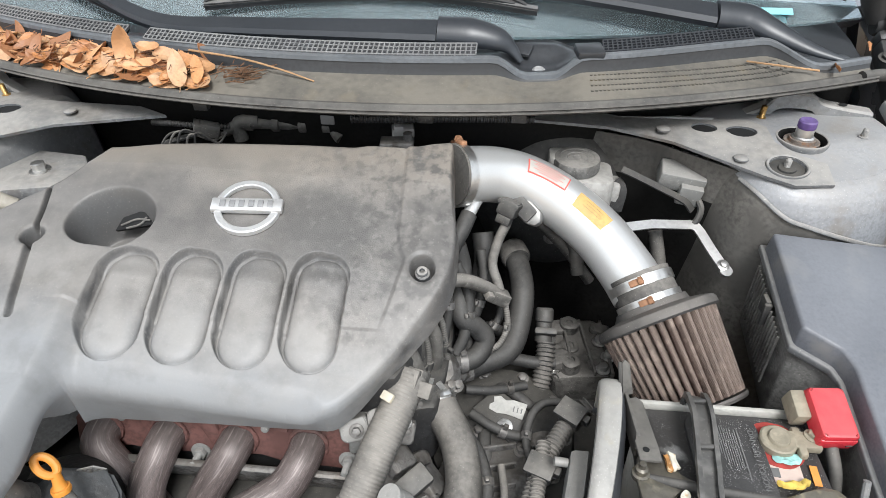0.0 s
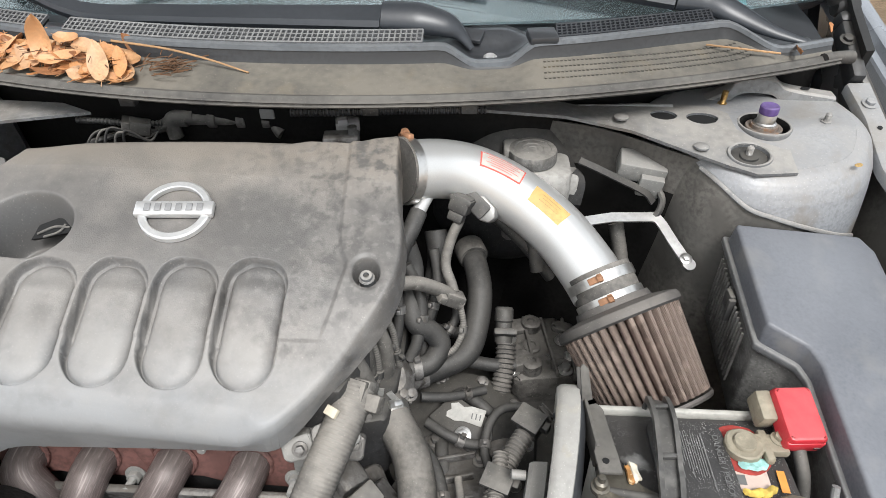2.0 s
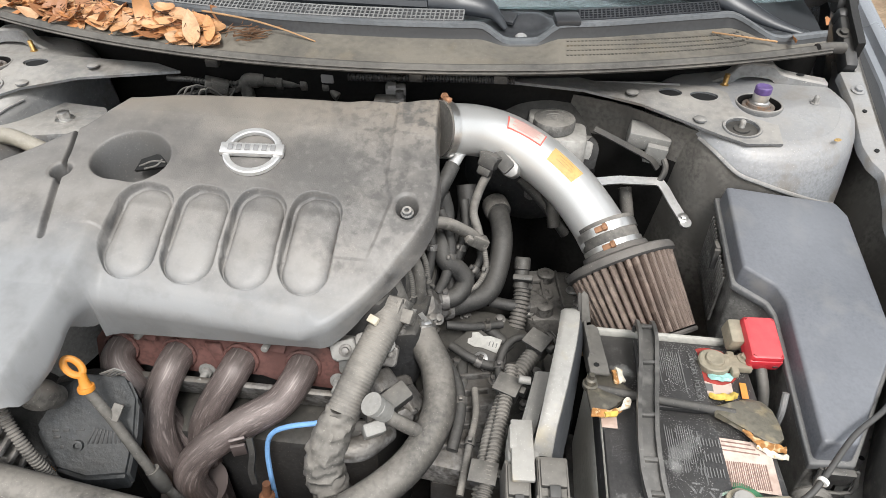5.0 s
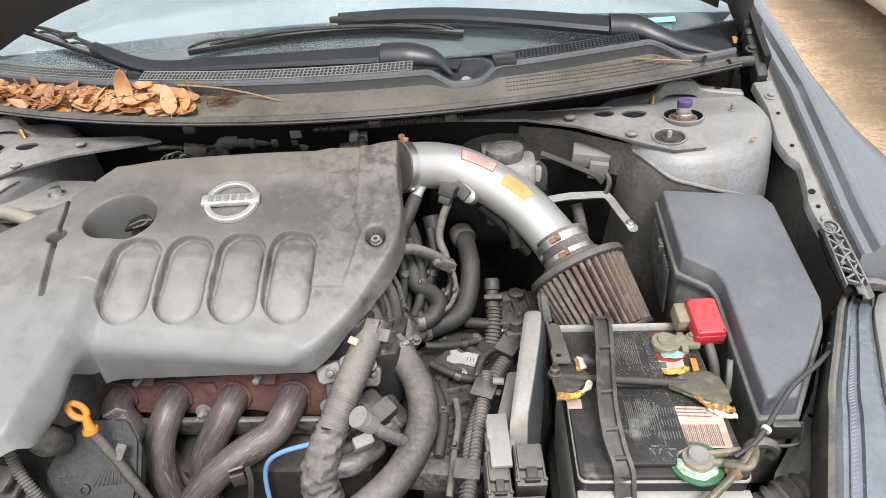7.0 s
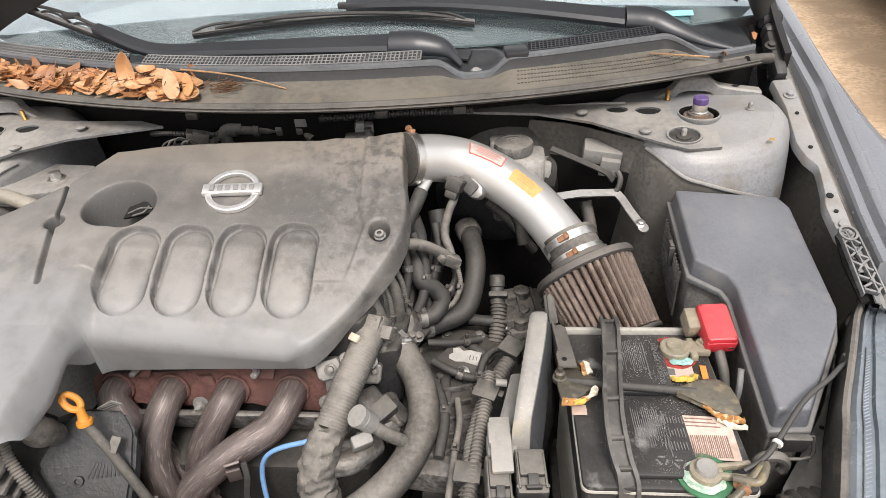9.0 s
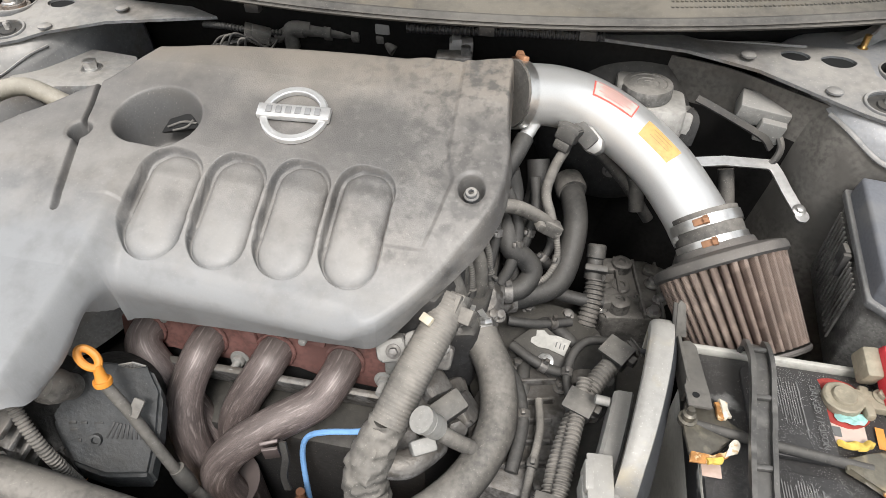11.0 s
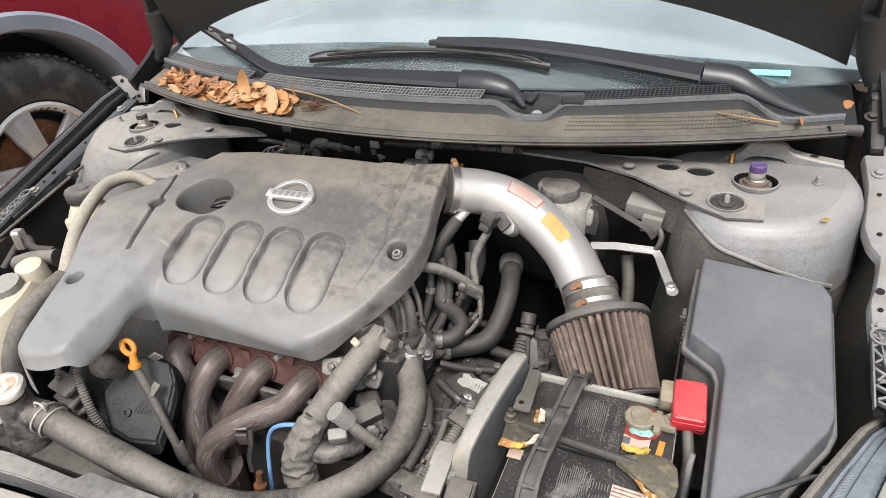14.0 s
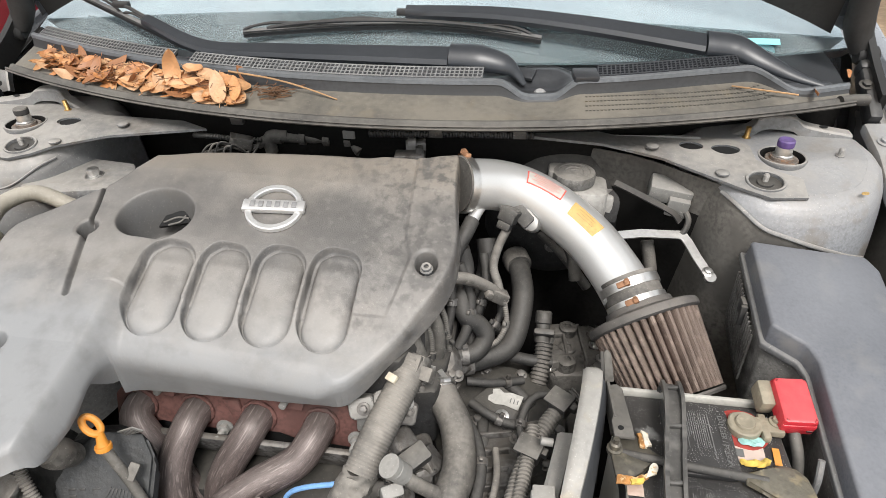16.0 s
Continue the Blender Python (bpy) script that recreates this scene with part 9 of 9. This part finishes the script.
# ---- headlights ----
def make_headlight(side):
    t = thing("headlight", "large hazed headlight with blue-grey housing edge", "headlight", "headlights")

    def X(x):
        return x if side > 0 else 2 * CX - x

    ys = np.linspace(0.452, 0.02, 24)

    def edge(y):
        x = 0.5376 + 0.53 * (y - 0.3) if y > 0.27 else 0.5217 + 0.38 * (y - 0.27)
        return x, 0.870 - 0.05 * abs(y - 0.34) - 0.25 * max(0.0, 0.25 - y)

    def row(dx, dz):
        out = []
        for y in ys:
            # the rear corner is rounded off
            k = float(smooth(0.40, 0.452, y)) ** 2
            out.append((X(edge(y)[0] + dx + 0.006 * k), y, edge(y)[1] + dz - 0.008 * k))
        return out

    def rear(dy, dz):
        return [(X(x), 0.458 + dy + 0.06 * (x - 0.62), 0.868 + dz - 0.5 * max(0.0, x - 0.66)) for x in np.linspace(0.625, 0.80, 14)]

    part("gasket", sheet([row(-0.013, -0.06), row(-0.0125, -0.008), row(-0.010, 0.002), row(-0.006, 0.004), row(-0.002, 0.001), row(0.0, -0.006)], 0.002), M_RUBBER, t, "dusty rubber edge gasket")
    part("rear_gasket", sheet([rear(0.016, -0.03), rear(0.014, 0.0), rear(0.006, 0.004), rear(0.0, 0.0), rear(-0.002, -0.01)], 0.002), M_RUBBER, t)
    def wide(y):
        return 0.034 + 0.021 * float(smooth(0.42, 0.20, y))

    def band(f, dz):
        """A row at the share f of the housing's edge, which widens to the front."""
        return [(p[0] + (1 if side > 0 else -1) * f * wide(p[1]), p[1], p[2]) for p in row(0.0, dz)]

    hous = part("housing_edge", sheet([band(0.0, -0.006), band(0.10, -0.002), band(0.20, -0.003), band(0.24, -0.007), band(0.45, -0.008), band(0.49, -0.003), band(0.80, -0.002), band(0.95, -0.006), band(1.0, -0.010)], 0.002), M_HLCHR, t, "blue-grey translucent housing edge")
    part("bright_line", sheet([[p for p in r[5:]] for r in (band(0.20, -0.0022), band(0.215, -0.0010), band(0.23, -0.0022))], 0.0006), M_ALLOY, hous, "thin bright moulding line")
    hatch = bmesh.new()
    for k in range(46):
        y = 0.345 - 0.0042 * k
        x0, z0 = edge(y)[0] + 0.28 * wide(y), edge(y)[1] - 0.0066
        w4 = 0.13 * wide(y)
        vs = [hatch.verts.new((X(a), b, z0)) for a, b in ((x0, y), (x0 + w4, y + 0.003), (x0 + w4, y + 0.0045), (x0, y + 0.0015))]
        hatch.faces.new(vs)
    part("hatching", hatch, M_CLAD, hous, "fine slanting ribs")
    part("lens", sheet([band(1.0, -0.012), band(1.03, -0.002), *[[(q[0] + (1 if side > 0 else -1) * d, q[1], q[2]) for q in band(1.0, dz)] for d, dz in ((0.011, 0.004), (0.036, 0.008), (0.066, 0.004), (0.101, -0.012), (0.131, -0.045), (0.151, -0.10), (0.161, -0.18))]], 0.003), M_HLENS, t, "yellow-white hazed lens")
    part("side_marker", sheet([[(p[0] + (0.001 if side > 0 else -0.001), p[1], p[2] + 0.001) for p in r[6:12]] for r in (row(0.168, -0.045), row(0.178, -0.07), row(0.187, -0.098))], 0.001), mat("amber_marker", (0.5, 0.2, 0.1), 0.4), t, "orange side marker")
    part("lug", prism(rounded(0.03, 0.04, 0.008), 0, 0.012, pose(X(0.63), 0.475, 0.868, 20, 0, 0), 0.003), M_BLACKD, t)
    return t


make_headlight(1)
make_headlight(-1)


# ---- neighbouring vehicles ----
def make_wheel_vehicle():
    t = thing("parked_suv", "maroon parked SUV with grey wheel-arch cladding", "car")
    hx, hy, hz, r = -1.825, 1.185, 0.60, 0.400
    m = along((hx, hy, hz), (1, 0, 0), (0, 0, 1))
    q = r / 0.40
    w = part("wheel", lathe([(0.235 * q, -0.12), (0.235 * q, 0.02), (0.225 * q, 0.03), (0.215 * q, 0.028), (0.20 * q, 0.0), (0.19 * q, -0.05), (0.0, -0.06)], m, 48), M_DARKST, t)
    part("tyre", lathe([(0.235 * q, -0.2), (0.35 * q, -0.2), (0.39 * q, -0.17), (r, -0.12), (r, -0.02), (0.392 * q, 0.015), (0.375 * q, 0.03), (0.34 * q, 0.045), (0.28 * q, 0.048), (0.245 * q, 0.035), (0.235 * q, 0.02)], m, 72, ring=True), M_TYRE, w, "worn black tyre")
    for k in range(72):
        a = 2 * math.pi * k / 72
        part("tread", box((0.012, 0.012, 0.10), m @ pose((r - 0.0065) * math.cos(a), (r - 0.0065) * math.sin(a), -0.02, 0, 0, math.degrees(a)), 0.003), M_TYRE, w)
    part("rim_lip", lathe([(0.235 * q, 0.015), (0.236 * q, 0.03), (0.226 * q, 0.036), (0.216 * q, 0.03), (0.205 * q, 0.01)], m, 60, ring=True), M_WHEEL, w, "bright rim edge")
    for k in range(5):
        a = 72 * k + 35
        part("spoke", join(prism([(0.04, -0.030), (0.215 * q, -0.058), (0.215 * q, 0.058), (0.04, 0.030)], 0.0, 0.028, m @ pose(0, 0, 0, 0, 0, a), 0.006), prism([(0.05, -0.008), (0.21 * q, -0.015), (0.21 * q, 0.015), (0.05, 0.008)], 0.02, 0.034, m @ pose(0, 0, 0, 0, 0, a), 0.004)), M_WHEEL, w, "silver spoke")
    part("hub", lathe([(0.07, 0), (0.065, 0.03), (0.04, 0.04), (0, 0.042)], m, 30), M_WHEEL, w)
    part("drum", lathe([(0.17, -0.05), (0.17, -0.02), (0, -0.02)], m, 40), M_RUST, w, "rusty brake disc")
    arch = []
    for rr, dx in ((0.475, -0.15), (0.48, 0.03), (0.487, 0.05), (0.520, 0.055), (0.528, 0.045)):
        arch.append([(hx + dx, hy + rr * math.cos(a), hz + rr * math.sin(a)) for a in np.linspace(-0.35, math.pi + 0.35, 40)])
    part("arch_cladding", sheet(arch, 0.01), M_CLAD, t, "grey plastic arch cladding")
    rows = []
    for a in np.linspace(-0.2, math.pi + 0.2, 40):
        c, s = math.cos(a), math.sin(a)
        rows.append([(hx + 0.045, hy + 0.524 * c, hz + 0.524 * s), (hx + 0.05, hy + 0.80 * c, hz + 0.68 * s + 0.02), (hx + 0.02, hy + 0.92 * c, hz + 0.74 * s + 0.03), (hx - 0.08, hy + 1.00 * c, hz + 0.76 * s + 0.03), (hx - 0.28, hy + 1.02 * c, hz + 0.74 * s + 0.02)])
    part("side_panel", sheet(rows, 0.01), M_MAROON, t, "maroon body side")
    part("sill", box((0.06, 1.4, 0.3), pose(hx + 0.01, hy + 1.4, 0.62), 0.02), M_CLAD, t)
    mid = hx - 0.97
    part("body", loft(mid, ((hy - 1.02, 0.58, 0.55, 1.05), (hy - 0.7, 0.74, 0.48, 1.2), (hy, 0.74, 0.42, 1.30), (hy + 0.75, 0.80, 0.42, 1.32), (hy + 1.1, 0.93, 0.42, 1.32), (hy + 1.9, 0.93, 0.42, 1.32), (hy + 2.1, 0.76, 0.42, 1.32), (hy + 3.0, 0.76, 0.45, 1.3), (hy + 3.5, 0.66, 0.55, 1.2))), M_MAROON, t, "maroon body")
    part("far_side", loft(mid - 0.5, ((hy - 0.8, 0.35, 0.55, 1.1), (hy, 0.45, 0.45, 1.25), (hy + 3.0, 0.45, 0.45, 1.25), (hy + 3.4, 0.35, 0.55, 1.1))), M_MAROON, t)
    part("cabin_glass", loft(mid, ((hy + 0.35, 0.60, 1.2, 1.3), (hy + 0.95, 0.66, 1.2, 1.72), (hy + 2.8, 0.66, 1.2, 1.74), (hy + 3.4, 0.60, 1.2, 1.4))), M_GLASSDK, t, "dark cabin windows")
    part("roof", loft(mid, ((hy + 0.85, 0.60, 1.70, 1.74), (hy + 1.3, 0.66, 1.70, 1.79), (hy + 2.8, 0.66, 1.70, 1.79), (hy + 3.1, 0.60, 1.68, 1.73))), M_MAROON, t)
    for yy in (0.95, 1.75, 2.75):
        for sx in (-1, 1):
            part("pillar", box((0.05, 0.07, 0.52), pose(mid + sx * 0.652, hy + yy, 1.46, 0, 0, 0), 0.012), M_MAROON, t)
    part("liner", box((0.3, 1.2, 0.50), pose(hx - 0.32, hy, hz + 0.18), 0.02), M_HOLE, t)
    for dy in (0.0, 2.4):
        if dy:
            part("rear_tyre", lathe([(0.2, -0.2), (r, -0.15), (r, 0.0), (0.2, 0.04)], along((hx, hy + dy, hz), (1, 0, 0)), 40), M_TYRE, t)


make_wheel_vehicle()


def make_silver_car():
    t = thing("parked_sedan", "silver parked car with dusty sill and door", "car")
    t.location = (0.25, 0.65, 0.0)
    x0 = 1.985

    def X(y):
        return x0 + 0.20 * (y - 2.0)

    ys = np.linspace(1.05, 4.18, 12)
    prof = ((0.25, 0.36), (0.06, 0.38), (0.0, 0.42), (-0.015, 0.47), (0.0, 0.52), (0.03, 0.535), (0.01, 0.56), (-0.03, 0.66), (-0.05, 0.85), (-0.02, 1.02), (0.06, 1.12))
    part("side", sheet([[(X(y) + dx, y, z) for y in ys] for dx, z in prof], 0.01), M_SILVERCAR, t, "silver body side")
    part("moulding", sheet([[(X(y) + dx, y, z) for y in ys] for dx, z in ((-0.02, 0.70), (-0.05, 0.71), (-0.055, 0.75), (-0.03, 0.76))], 0.006), M_SILVERCAR, t, "protective moulding")
    part("sill_seam", sheet([[(X(y) + dx - 0.002, y, z) for y in ys] for dx, z in ((0.024, 0.538), (0.012, 0.556))], 0.002), M_DARKST, t)
    part("floor", box((1.4, 3.6, 0.1), pose(x0 + 1.0, 2.7, 0.42, 0, 0, -11), 0.01), M_BLACK, t)
    part("body", loft(x0 - 0.4 + 0.95, ((0.05, 0.55, 0.5, 0.85), (0.3, 0.72, 0.46, 0.98), (1.0, 0.76, 0.46, 1.08), (2.9, 0.76, 0.46, 1.1), (4.6, 0.76, 0.46, 1.02), (5.35, 0.70, 0.48, 0.92), (5.65, 0.5, 0.52, 0.8)), lean=0.2), M_SILVERCAR, t, "silver body")
    part("cabin_glass", loft(x0 - 0.4 + 0.95, ((1.1, 0.55, 1.0, 1.1), (1.8, 0.60, 1.0, 1.48), (3.0, 0.60, 1.0, 1.5), (4.0, 0.58, 1.0, 1.08)), lean=0.2), M_GLASSDK, t, "dark cabin windows")
    part("roof", loft(x0 - 0.4 + 0.95, ((1.65, 0.54, 1.46, 1.49), (2.0, 0.60, 1.46, 1.54), (2.9, 0.60, 1.46, 1.55), (3.15, 0.54, 1.45, 1.49)), lean=0.2), M_SILVERCAR, t)
    for yy in (0.7, 4.6):
        w = along((X(yy) + 0.02, yy, 0.52), (-1, 0.2, 0))
        ty = part("tyre", lathe([(0.2, -0.18), (0.30, -0.18), (0.325, -0.14), (0.325, 0.0), (0.30, 0.03), (0.22, 0.035), (0.2, 0.02)], w, 48), M_TYRE, t)
        part("wheel", lathe([(0.2, -0.1), (0.2, 0.02), (0.19, 0.01), (0.12, 0.0), (0.05, 0.02), (0, 0.02)], w, 40), M_WHEEL, ty)
    ys2 = np.linspace(4.15, 5.6, 14)
    part("front_wing", sheet([[(X(y) + dx, y, z + (0.30 * max(0, 1 - ((y - 4.6) / 0.40) ** 2) if k < 5 else 0)) for y in ys2] for k, (dx, z) in enumerate(prof)], 0.01), M_SILVERCAR, t)


make_silver_car()
